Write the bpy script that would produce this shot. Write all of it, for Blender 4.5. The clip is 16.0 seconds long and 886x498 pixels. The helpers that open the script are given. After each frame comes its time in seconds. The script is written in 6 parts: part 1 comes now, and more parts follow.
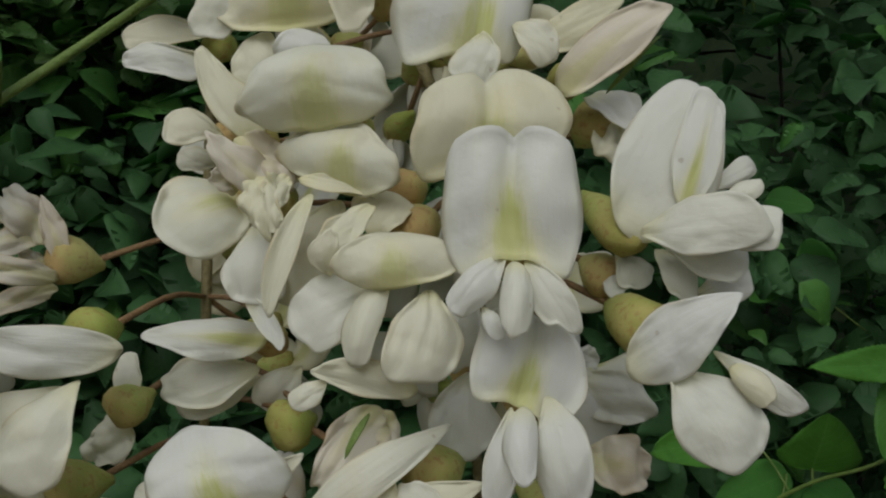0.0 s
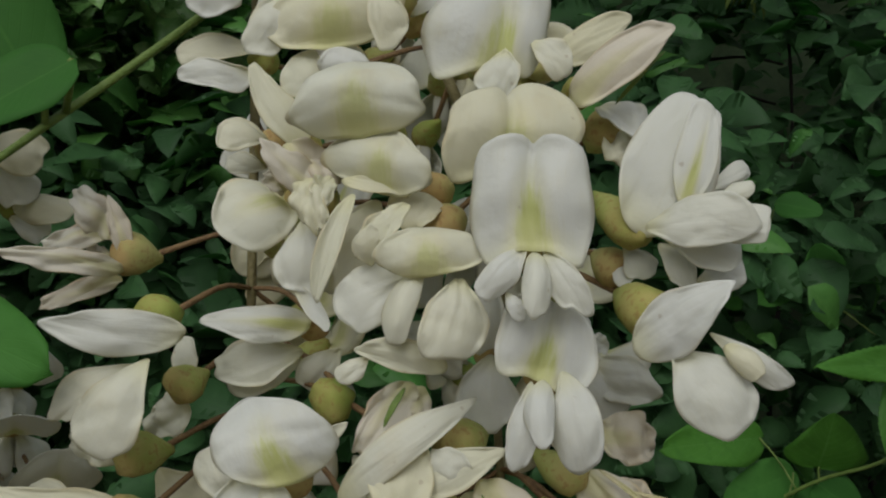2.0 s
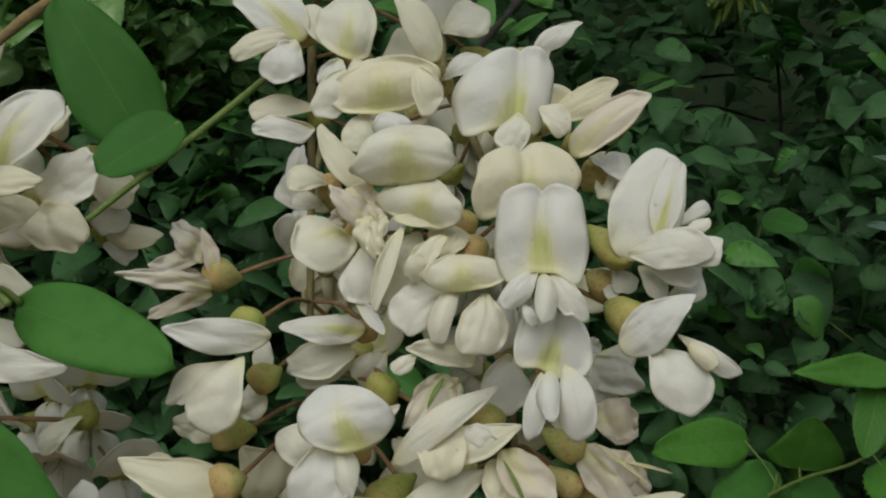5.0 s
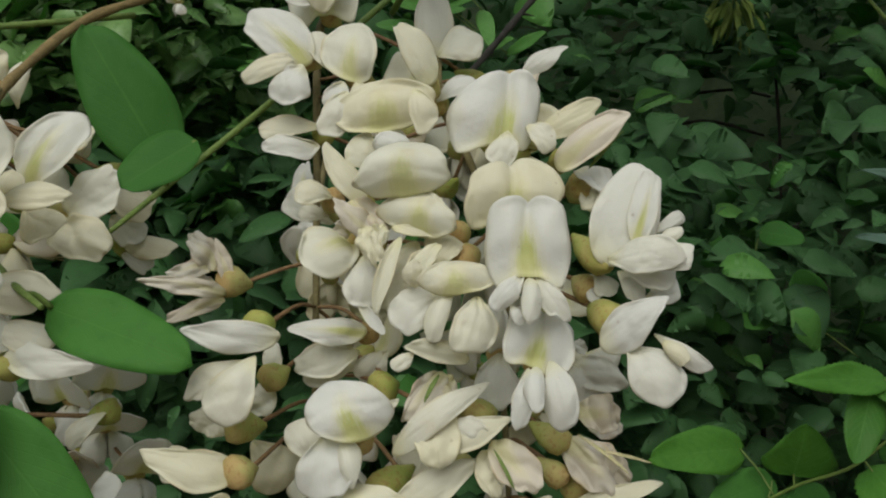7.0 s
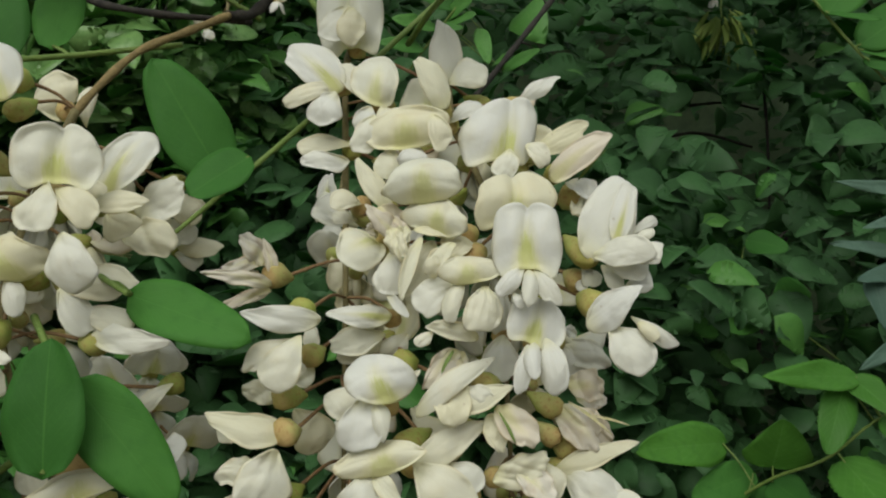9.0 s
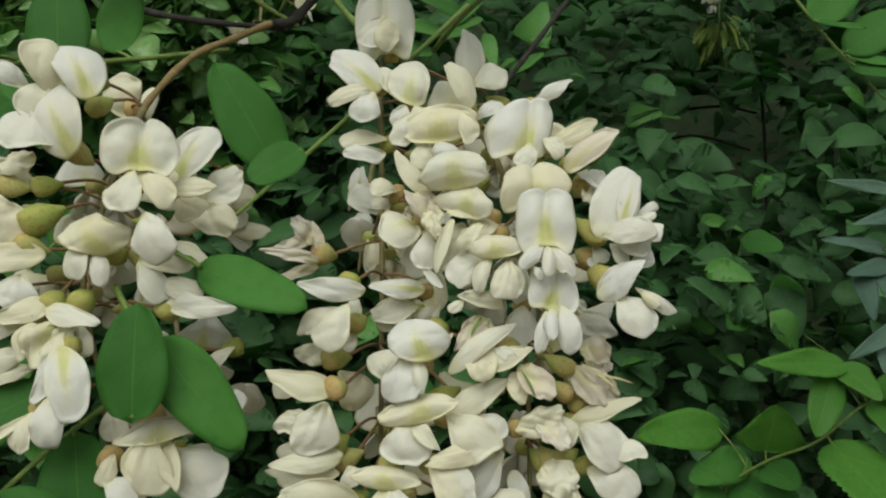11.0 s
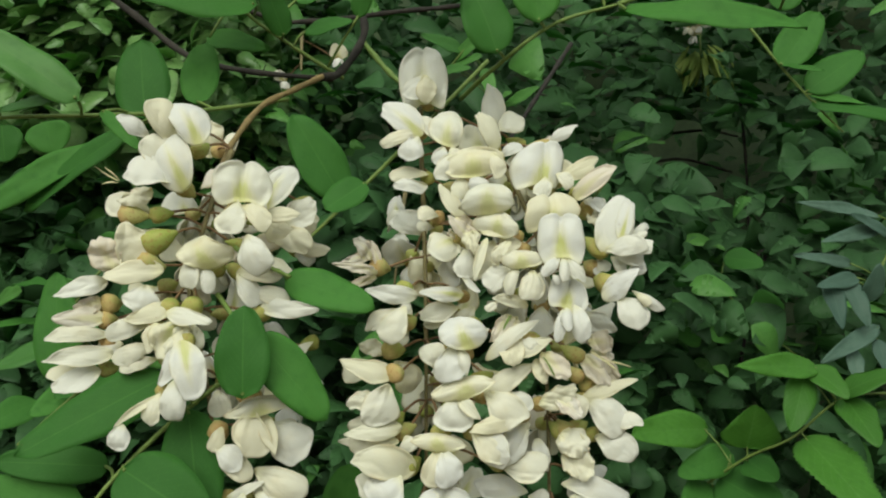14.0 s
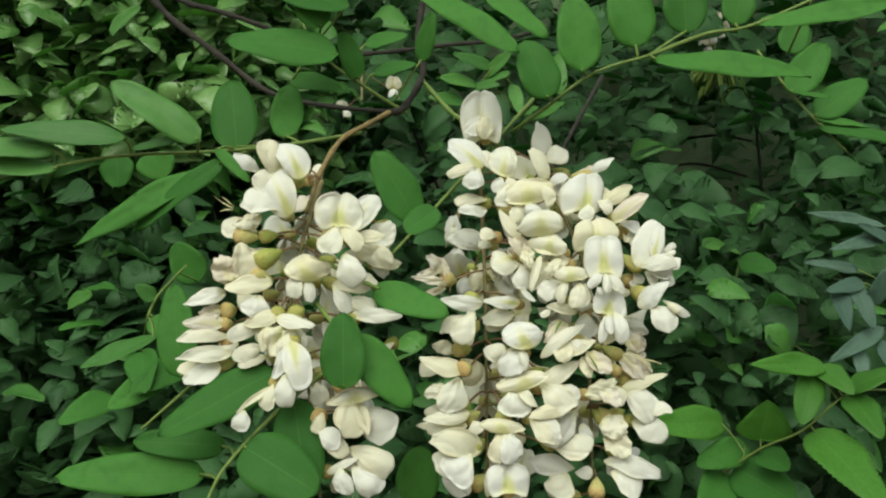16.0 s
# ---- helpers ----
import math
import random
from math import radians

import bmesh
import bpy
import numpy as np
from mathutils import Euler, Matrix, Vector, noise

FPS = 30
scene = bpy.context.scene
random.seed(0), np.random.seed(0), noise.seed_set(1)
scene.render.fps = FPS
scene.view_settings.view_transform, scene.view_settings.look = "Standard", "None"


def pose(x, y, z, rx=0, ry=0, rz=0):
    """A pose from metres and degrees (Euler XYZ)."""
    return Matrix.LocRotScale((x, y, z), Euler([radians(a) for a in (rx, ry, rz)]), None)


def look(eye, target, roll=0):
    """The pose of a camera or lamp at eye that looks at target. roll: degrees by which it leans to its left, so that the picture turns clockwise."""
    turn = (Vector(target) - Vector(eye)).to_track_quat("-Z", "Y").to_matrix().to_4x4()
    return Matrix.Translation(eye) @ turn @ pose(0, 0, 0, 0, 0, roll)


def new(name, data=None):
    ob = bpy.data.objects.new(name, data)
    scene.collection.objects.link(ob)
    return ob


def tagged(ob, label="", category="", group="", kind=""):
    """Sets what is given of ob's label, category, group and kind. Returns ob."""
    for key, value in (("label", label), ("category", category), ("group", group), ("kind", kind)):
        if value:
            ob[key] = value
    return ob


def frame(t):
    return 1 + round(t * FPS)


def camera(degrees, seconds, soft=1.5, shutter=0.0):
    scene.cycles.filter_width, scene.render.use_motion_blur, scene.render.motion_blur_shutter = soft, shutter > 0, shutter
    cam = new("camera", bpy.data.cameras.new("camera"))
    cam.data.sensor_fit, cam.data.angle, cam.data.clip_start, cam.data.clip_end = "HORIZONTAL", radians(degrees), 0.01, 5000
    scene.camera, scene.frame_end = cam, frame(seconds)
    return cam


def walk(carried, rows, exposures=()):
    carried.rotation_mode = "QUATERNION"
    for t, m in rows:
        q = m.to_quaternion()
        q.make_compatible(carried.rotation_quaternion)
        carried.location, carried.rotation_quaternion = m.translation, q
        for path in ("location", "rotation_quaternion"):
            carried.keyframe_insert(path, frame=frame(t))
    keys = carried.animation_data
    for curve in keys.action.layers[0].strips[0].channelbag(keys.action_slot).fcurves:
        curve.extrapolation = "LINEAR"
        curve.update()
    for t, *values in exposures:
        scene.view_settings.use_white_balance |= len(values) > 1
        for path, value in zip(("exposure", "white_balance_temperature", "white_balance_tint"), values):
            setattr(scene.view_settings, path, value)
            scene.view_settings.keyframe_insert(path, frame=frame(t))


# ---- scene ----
import collections

# ---- camera ----
cam = camera(55.5, 16.0, 2.1)
EYE = 1.3
# seconds, x, y, z from the first eye, then pitch, roll and yaw in degrees
PATH = [
    (0, 0.00003, 0.00000, 0.00003, 0.069, 0.007, 0.065),
    (0.5, -0.00074, -0.00162, -0.00189, 0.102, 0.013, 0.218),
    (1, -0.00141, -0.00691, -0.00139, 0.173, -0.229, 0.582),
    (1.5, -0.00234, -0.00575, -0.00269, 0.380, -0.184, 0.627),
    (2, -0.00257, -0.01497, -0.00182, 0.435, -0.078, 0.762),
    (2.5, -0.00091, -0.01934, -0.00135, 0.353, -0.324, 1.123),
    (3, -0.00589, -0.02432, 0.00008, 0.358, -0.207, 1.009),
    (5.5, -0.00897, -0.05575, -0.00088, 1.495, 0.081, 0.379),
    (6, -0.00700, -0.05426, -0.00356, 1.561, 0.189, 0.665),
    (6.5, -0.00652, -0.06325, -0.00079, 1.996, 0.354, 0.871),
    (7, -0.00711, -0.06861, -0.00256, 2.381, 0.309, 0.628),
    (7.5, -0.00954, -0.08060, 0.00091, 2.503, 0.508, 0.447),
    (8, -0.00847, -0.09150, -0.00435, 2.779, 0.795, 0.601),
    (8.5, -0.01260, -0.10076, -0.00361, 2.623, 0.494, 0.616),
    (9, -0.01199, -0.10681, -0.00739, 3.063, 0.228, 0.204),
    (11.5, -0.02529, -0.14924, -0.01664, 3.390, 0.027, 0.108),
    (12, -0.03026, -0.15985, -0.01711, 3.737, 0.456, 0.005),
    (12.5, -0.03522, -0.17395, -0.01527, 4.145, 0.606, -0.139),
    (13, -0.03542, -0.18022, -0.01676, 4.121, 0.832, -0.436),
    (13.5, -0.03800, -0.19417, -0.01997, 4.389, 0.855, -0.399),
    (14, -0.03986, -0.20693, -0.02349, 4.782, 0.632, -0.700),
    (14.5, -0.04946, -0.22366, -0.02482, 4.949, 0.181, -0.309),
    (15, -0.05448, -0.24034, -0.02364, 5.288, 0.420, -0.397),
    (15.5, -0.05717, -0.25406, -0.02269, 5.052, 0.747, -0.449),
    (16, -0.06305, -0.27142, -0.02095, 4.753, 0.586, 0.149),
]
EXPOSURES = [(0.0, -0.86, 6350, 10), (3.0, -0.74, 6400, 10), (6.0, -0.53, 6550, 10), (9.0, -0.3, 6620, 6), (12.5, -0.18, 6700, 3), (16.0, 0.18, 6760, 0)]
walk(cam, [(t, pose(x, y, EYE + z, 90 + pitch, roll, yaw)) for t, x, y, z, pitch, roll, yaw in PATH], EXPOSURES)

# ---- sky and sun: bright overcast, light from above and behind the camera ----
world = bpy.data.worlds.new("overcast_sky")
scene.world = world
world.use_nodes = True
wn = world.node_tree
sky = wn.nodes.new("ShaderNodeTexSky")
sky.sky_type, sky.sun_disc = "NISHITA", False
sky.sun_elevation, sky.sun_rotation = radians(42), radians(192)
sky.air_density, sky.dust_density, sky.ozone_density = 1.0, 4.0, 1.0
mixsky = wn.nodes.new("ShaderNodeMix")
mixsky.data_type = "RGBA"
mixsky.inputs[0].default_value = 0.72
mixsky.inputs[7].default_value = (7.5, 7.7, 7.8, 1)
wn.links.new(sky.outputs[0], mixsky.inputs[6])
wn.links.new(mixsky.outputs[2], wn.nodes["Background"].inputs[0])
wn.nodes["Background"].inputs[1].default_value = 0.1
sun = new("sun", bpy.data.lights.new("sun", "SUN"))
sun.data.energy, sun.data.angle, sun.data.color = 2.4, radians(50), (1.0, 0.99, 0.95)
sun.matrix_world = look((-1.0, -4.4, 5.0), (0, 0, 1.0))


# ---- materials ----
def material(name):
    m = bpy.data.materials.new(name)
    m.use_nodes = True
    m.node_tree.nodes.clear()
    return m, m.node_tree


def node(tree, kind, **values):
    n = tree.nodes.new("ShaderNode" + kind)
    for key, value in values.items():
        n.inputs[int(key[1:]) if key[0] == "i" and key[1:].isdigit() else key.replace("_", " ")].default_value = value
    return n


def link(tree, a, b):
    tree.links.new(a, b)


def maths(tree, op, a, b=None, c=None):
    n = tree.nodes.new("ShaderNodeMath")
    n.operation = op
    for k, v in enumerate((a, b, c)):
        if v is None:
            continue
        if isinstance(v, (int, float)):
            n.inputs[k].default_value = v
        else:
            tree.links.new(v, n.inputs[k])
    return n.outputs[0]


def blend(tree, fac, a, b):
    n = tree.nodes.new("ShaderNodeMix")
    n.data_type = "RGBA"
    for k, v in ((0, fac), (6, a), (7, b)):
        if isinstance(v, tuple):
            n.inputs[k].default_value = (*v, 1)
        elif isinstance(v, (int, float)):
            n.inputs[k].default_value = v
        else:
            tree.links.new(v, n.inputs[k])
    return n.outputs[2]


def ramp(tree, value, low, high):
    n = tree.nodes.new("ShaderNodeMapRange")
    n.interpolation_type = "SMOOTHSTEP"
    tree.links.new(value, n.inputs[0])
    n.inputs[1].default_value, n.inputs[2].default_value = low, high
    return n.outputs[0]


def grain(tree, scale, detail=3.0):
    t = tree.nodes.new("ShaderNodeTexCoord")
    n = node(tree, "TexNoise", Scale=scale, Detail=detail)
    tree.links.new(t.outputs["Object"], n.inputs["Vector"])
    return n.outputs[0]


def finish(tree, colour, rough, through_share=0.0, through_colour=None, height=None, bump=0.2, distance=0.0004, gloss=0.5):
    """A thin leafy or plain surface: a glossy coat over colour, with some light let through."""
    out = tree.nodes.new("ShaderNodeOutputMaterial")
    p = node(tree, "BsdfPrincipled", Roughness=rough)
    p.inputs["Specular IOR Level"].default_value = gloss
    if isinstance(colour, tuple):
        p.inputs["Base Color"].default_value = (*colour, 1)
    else:
        link(tree, colour, p.inputs["Base Color"])
    if height is not None:
        b = node(tree, "Bump", Strength=bump, Distance=distance)
        link(tree, height, b.inputs["Height"])
        link(tree, b.outputs[0], p.inputs["Normal"])
    shader = p.outputs[0]
    if through_share:
        t = node(tree, "BsdfTranslucent")
        if through_colour is None:
            link(tree, colour, t.inputs[0])
        elif isinstance(through_colour, tuple):
            t.inputs[0].default_value = (*through_colour, 1)
        else:
            link(tree, through_colour, t.inputs[0])
        mix = node(tree, "MixShader", i0=through_share)
        link(tree, shader, mix.inputs[1])
        link(tree, t.outputs[0], mix.inputs[2])
        shader = mix.outputs[0]
    link(tree, shader, out.inputs[0])


def petal_material(name, white, cream, blotch, brown):
    """blotch: how strong the yellow-green mark at a banner's base is; brown: share of wilted stains and of tan crevice
    shade put into the colour.
    """
    m, t = material(name)
    uv = t.nodes.new("ShaderNodeUVMap")
    sep = t.nodes.new("ShaderNodeSeparateXYZ")
    link(t, uv.outputs[0], sep.inputs[0])
    x = maths(t, "ABSOLUTE", maths(t, "SUBTRACT", sep.outputs[0], 0.5))
    y = sep.outputs[1]
    rnd = t.nodes.new("ShaderNodeObjectInfo").outputs["Random"]
    cloud = grain(t, 90.0)
    fine = grain(t, 700.0, 2.0)
    stretch = t.nodes.new("ShaderNodeMapping")
    stretch.inputs["Scale"].default_value = (26.0, 3.0, 1.0)
    link(t, uv.outputs[0], stretch.inputs[0])
    shift = t.nodes.new("ShaderNodeCombineXYZ")
    link(t, maths(t, "MULTIPLY", rnd, 40.0), shift.inputs[1])
    link(t, shift.outputs[0], stretch.inputs["Location"])
    veins = node(t, "TexNoise", Scale=1.0, Detail=4.0, Roughness=0.6)
    link(t, stretch.outputs[0], veins.inputs["Vector"])
    base = blend(t, maths(t, "MULTIPLY", ramp(t, maths(t, "ADD", maths(t, "MULTIPLY", rnd, 0.7), maths(t, "MULTIPLY", cloud, 0.6)), 0.35, 0.95), 0.55), white, cream)
    rim = ramp(t, maths(t, "ADD", maths(t, "MULTIPLY", x, 2.0), maths(t, "MULTIPLY", cloud, 0.2)), 0.8, 1.1)
    base = blend(t, maths(t, "MULTIPLY", rim, 0.35), base, cream)
    if blotch:
        wide = maths(t, "MULTIPLY_ADD", y, 4.0, 6.2)
        streak = maths(t, "MULTIPLY", maths(t, "SUBTRACT", veins.outputs[0], 0.5), 2.2)
        near = maths(t, "ADD", maths(t, "POWER", maths(t, "MULTIPLY", x, wide), 2.0), maths(t, "POWER", maths(t, "MULTIPLY", maths(t, "SUBTRACT", y, 0.2), 2.5), 2.0))
        near = maths(t, "ADD", maths(t, "ADD", near, streak), maths(t, "MULTIPLY", maths(t, "SUBTRACT", cloud, 0.5), 0.9))
        mark = maths(t, "SUBTRACT", 1.0, ramp(t, near, 0.0, 1.25))
        rib = maths(t, "MULTIPLY", maths(t, "SUBTRACT", 1.0, ramp(t, x, 0.004, 0.04)), maths(t, "MULTIPLY", maths(t, "SUBTRACT", 1.0, ramp(t, y, 0.3, 0.9)), 0.35))
        halo = maths(t, "MULTIPLY", maths(t, "SUBTRACT", 1.0, ramp(t, near, 0.3, 3.4)), 0.3)
        base = blend(t, maths(t, "MULTIPLY", halo, 1.1), base, (0.8, 0.77, 0.42))
        mark = maths(t, "MAXIMUM", mark, rib)
        base = blend(t, maths(t, "MULTIPLY", mark, blotch), base, (0.55, 0.6, 0.13))
    if brown:
        spots = ramp(t, grain(t, 160.0, 4.0), 0.6, 0.78)
        base = blend(t, maths(t, "MULTIPLY", spots, brown), base, (0.5, 0.33, 0.17))
    specks = ramp(t, grain(t, 420.0, 1.0), 0.77, 0.82)
    base = blend(t, maths(t, "MULTIPLY", specks, 0.35), base, (0.36, 0.27, 0.16))
    # tan patches: wilting, and the ochre shade of crevices put into the colour
    stain_shade = ramp(t, grain(t, 75.0, 5.0), 0.56, 0.8)
    base = blend(t, maths(t, "MULTIPLY", stain_shade, 0.22 + brown), base, (0.68, 0.57, 0.3))
    base = blend(t, maths(t, "MULTIPLY", ramp(t, veins.outputs[0], 0.5, 0.72), 0.1), base, (0.6, 0.56, 0.34))
    foot = maths(t, "SUBTRACT", 1.0, ramp(t, maths(t, "MULTIPLY_ADD", cloud, 0.3, y), 0.1, 0.5))
    base = blend(t, maths(t, "MULTIPLY", foot, 0.5), base, (0.78, 0.76, 0.42))
    edge = ramp(t, maths(t, "MULTIPLY_ADD", cloud, 0.12, maths(t, "MULTIPLY", x, 2.0)), 0.98, 1.05)
    base = blend(t, maths(t, "MULTIPLY", edge, 0.25 + brown), base, (0.62, 0.5, 0.27))
    wide_fold = t.nodes.new("ShaderNodeMapping")
    wide_fold.inputs["Scale"].default_value = (4.0, 2.6, 1.0)
    link(t, uv.outputs[0], wide_fold.inputs[0])
    link(t, shift.outputs[0], wide_fold.inputs["Location"])
    swell = node(t, "TexNoise", Scale=1.0, Detail=2.0, Roughness=0.45, Distortion=0.6)
    link(t, wide_fold.outputs[0], swell.inputs["Vector"])
    h = maths(t, "ADD", maths(t, "MULTIPLY_ADD", swell.outputs[0], 1.6, maths(t, "MULTIPLY", veins.outputs[0], 0.3)), maths(t, "MULTIPLY_ADD", cloud, 1.8, maths(t, "MULTIPLY", fine, 0.5)))
    h = maths(t, "MULTIPLY_ADD", grain(t, 260.0, 4.0), 1.1, h)
    finish(t, base, 0.5, 0.32, blend(t, 0.4, base, (0.95, 0.86, 0.52)), h, 0.34, 0.0006, 0.35)
    return m


def leaf_material(name, dark, light, vein, under=0.35, gloss=0.3, rough=0.52, ribs=11.0, rib=0.1):
    m, t = material(name)
    uv = t.nodes.new("ShaderNodeUVMap")
    sep = t.nodes.new("ShaderNodeSeparateXYZ")
    link(t, uv.outputs[0], sep.inputs[0])
    x = maths(t, "ABSOLUTE", maths(t, "SUBTRACT", sep.outputs[0], 0.5))
    y = sep.outputs[1]
    rnd = t.nodes.new("ShaderNodeObjectInfo").outputs["Random"]
    island = t.nodes.new("ShaderNodeNewGeometry").outputs["Random Per Island"]
    cloud = grain(t, 45.0)
    fine = grain(t, 900.0, 2.0)
    pick = maths(t, "ADD", maths(t, "MULTIPLY", maths(t, "FRACT", maths(t, "ADD", rnd, island)), 0.75), maths(t, "MULTIPLY", cloud, 0.35))
    base = blend(t, ramp(t, pick, 0.1, 1.0), dark, light)
    slant = maths(t, "SINE", maths(t, "MULTIPLY", maths(t, "SUBTRACT", y, maths(t, "MULTIPLY", x, 0.75)), ribs * 6.283))
    side = ramp(t, slant, 0.9, 1.0)
    mid = maths(t, "SUBTRACT", 1.0, ramp(t, x, 0.006, 0.022))
    base = blend(t, maths(t, "MULTIPLY", side, rib), base, vein)
    base = blend(t, maths(t, "MULTIPLY", mid, 0.5), base, vein)
    base = blend(t, maths(t, "MULTIPLY", ramp(t, fine, 0.5, 0.75), 0.2), base, light)
    mottle = grain(t, 170.0, 4.0)
    base = blend(t, maths(t, "MULTIPLY", ramp(t, mottle, 0.45, 0.75), 0.55), base, dark)
    base = blend(t, maths(t, "MULTIPLY", ramp(t, grain(t, 60.0, 2.0), 0.5, 0.8), 0.5), base, light)
    specks = ramp(t, grain(t, 520.0, 1.0), 0.74, 0.8)
    base = blend(t, maths(t, "MULTIPLY", specks, 0.3), base, (0.1, 0.11, 0.03))
    h = maths(t, "ADD", maths(t, "MULTIPLY", maths(t, "MAXIMUM", side, mid), -0.7), maths(t, "MULTIPLY_ADD", mottle, 1.6, maths(t, "MULTIPLY", fine, 0.4)))
    finish(t, base, rough, under, blend(t, 0.5, base, (0.08, 0.3, 0.03)), h, 0.3, 0.0004, gloss)
    return m


def bark_material(name, a, b, scale, rough=0.8):
    m, t = material(name)
    n = grain(t, scale, 5.0)
    fine = grain(t, scale * 6, 3.0)
    colour = blend(t, ramp(t, maths(t, "MULTIPLY_ADD", fine, 0.35, maths(t, "MULTIPLY", n, 0.75)), 0.3, 0.75), a, b)
    finish(t, colour, rough, 0.0, None, maths(t, "ADD", n, fine), 0.6, 0.0008, 0.3)
    return m


def calyx_material():
    m, t = material("calyx_downy")
    uv = t.nodes.new("ShaderNodeUVMap")
    sep = t.nodes.new("ShaderNodeSeparateXYZ")
    link(t, uv.outputs[0], sep.inputs[0])
    rnd = t.nodes.new("ShaderNodeObjectInfo").outputs["Random"]
    cloud = grain(t, 190.0)
    base = blend(t, ramp(t, maths(t, "MULTIPLY_ADD", rnd, 0.5, maths(t, "MULTIPLY", cloud, 0.7)), 0.25, 0.9), (0.3, 0.38, 0.08), (0.52, 0.5, 0.2))
    blush = ramp(t, maths(t, "ADD", maths(t, "MULTIPLY", sep.outputs[1], 0.7), maths(t, "MULTIPLY", grain(t, 260.0), 0.75)), 0.62, 1.1)
    base = blend(t, maths(t, "MULTIPLY", blush, maths(t, "MULTIPLY_ADD", rnd, 0.5, 0.2)), base, (0.5, 0.29, 0.13))
    speck = ramp(t, grain(t, 900.0, 2.0), 0.52, 0.68)
    base = blend(t, maths(t, "MULTIPLY", speck, 0.4), base, (0.3, 0.13, 0.05))
    finish(t, base, 0.7, 0.1, None, grain(t, 1500.0, 2.0), 0.35, 0.0003, 0.25)
    return m


WHITE, SOFT, STRAW = (0.765, 0.785, 0.755), (0.775, 0.78, 0.64), (0.785, 0.75, 0.52)
PETAL = petal_material("petal_white", WHITE, (0.775, 0.78, 0.67), 0.0, 0.0)
BANNER = petal_material("petal_banner", WHITE, SOFT, 0.75, 0.0)
# its little brown colours in the tan shade between petals
CREAM = petal_material("petal_cream", (0.775, 0.785, 0.69), STRAW, 0.0, 0.07)
BANNER_CREAM = petal_material("petal_banner_cream", (0.785, 0.8, 0.7), STRAW, 0.5, 0.12)
AGED = petal_material("petal_aged", SOFT, STRAW, 0.0, 0.15)
AGED_BANNER = petal_material("petal_banner_aged", SOFT, STRAW, 0.55, 0.15)
WILTED = petal_material("petal_wilted", (0.76, 0.74, 0.66), (0.75, 0.67, 0.53), 0.2, 0.35)
CALYX = calyx_material()
PEDICEL = bark_material("pedicel_reddish", (0.15, 0.085, 0.045), (0.26, 0.17, 0.08), 300.0, 0.6)
RACHIS = bark_material("rachis_olive", (0.12, 0.105, 0.045), (0.22, 0.19, 0.085), 220.0, 0.6)
GREENSTEM = bark_material("green_stalk", (0.1, 0.17, 0.035), (0.17, 0.25, 0.06), 200.0, 0.5)
TWIG = bark_material("twig_brown", (0.12, 0.09, 0.036), (0.26, 0.195, 0.08), 150.0, 0.7)
BARK = bark_material("bark_dark", (0.011, 0.01, 0.008), (0.04, 0.036, 0.028), 160.0, 0.85)
THREAD = bark_material("stamen_pale", (0.5, 0.5, 0.22), (0.66, 0.6, 0.38), 500.0, 0.5)
LEAFLET = leaf_material("leaflet_green", (0.042, 0.15, 0.027), (0.083, 0.255, 0.046), (0.096, 0.275, 0.054), 0.36, 0.15, 0.55)
YOUNG = leaf_material("young_leaf_green", (0.055, 0.185, 0.032), (0.11, 0.3, 0.058), (0.14, 0.32, 0.075), 0.4, 0.45)
TOOTHED = leaf_material("toothed_leaf_green", (0.055, 0.18, 0.022), (0.1, 0.3, 0.038), (0.13, 0.33, 0.07), 0.38, 0.3, 0.48, 9.0, 0.4)
# pale base colour carries the skylight on the upper-left leaves
SKYLIT = leaf_material("glossy_skylit_green", (0.12, 0.3, 0.07), (0.29, 0.52, 0.17), (0.3, 0.5, 0.18), 0.5, 0.7, 0.32)
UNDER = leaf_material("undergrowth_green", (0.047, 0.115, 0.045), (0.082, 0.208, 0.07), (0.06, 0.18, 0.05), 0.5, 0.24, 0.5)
BLUEGREEN = leaf_material("bluish_leaf_green", (0.06, 0.125, 0.09), (0.11, 0.195, 0.14), (0.13, 0.22, 0.15), 0.3)
PODS = leaf_material("green_bud_pods", (0.19, 0.3, 0.05), (0.34, 0.45, 0.11), (0.36, 0.46, 0.14), 0.45, 0.3)
SOIL = bark_material("leaf_litter_soil", (0.06, 0.05, 0.033), (0.15, 0.12, 0.08), 14.0, 0.95)


# ---- mesh tools ----
def mesh_of(name, verts, faces, mat, uvs=None, smooth=True):
    me = bpy.data.meshes.new(name)
    me.from_pydata([tuple(map(float, v)) for v in verts], [], faces)
    me.materials.append(mat)
    if uvs is not None:
        layer = me.uv_layers.new(name="UVMap")
        idx = np.empty(len(me.loops), dtype=np.int32)
        me.loops.foreach_get("vertex_index", idx)
        layer.data.foreach_set("uv", np.asarray(uvs, dtype=np.float32)[idx].ravel())
    if smooth:
        me.polygons.foreach_set("use_smooth", np.ones(len(me.polygons), dtype=bool))
    me.update()
    return me


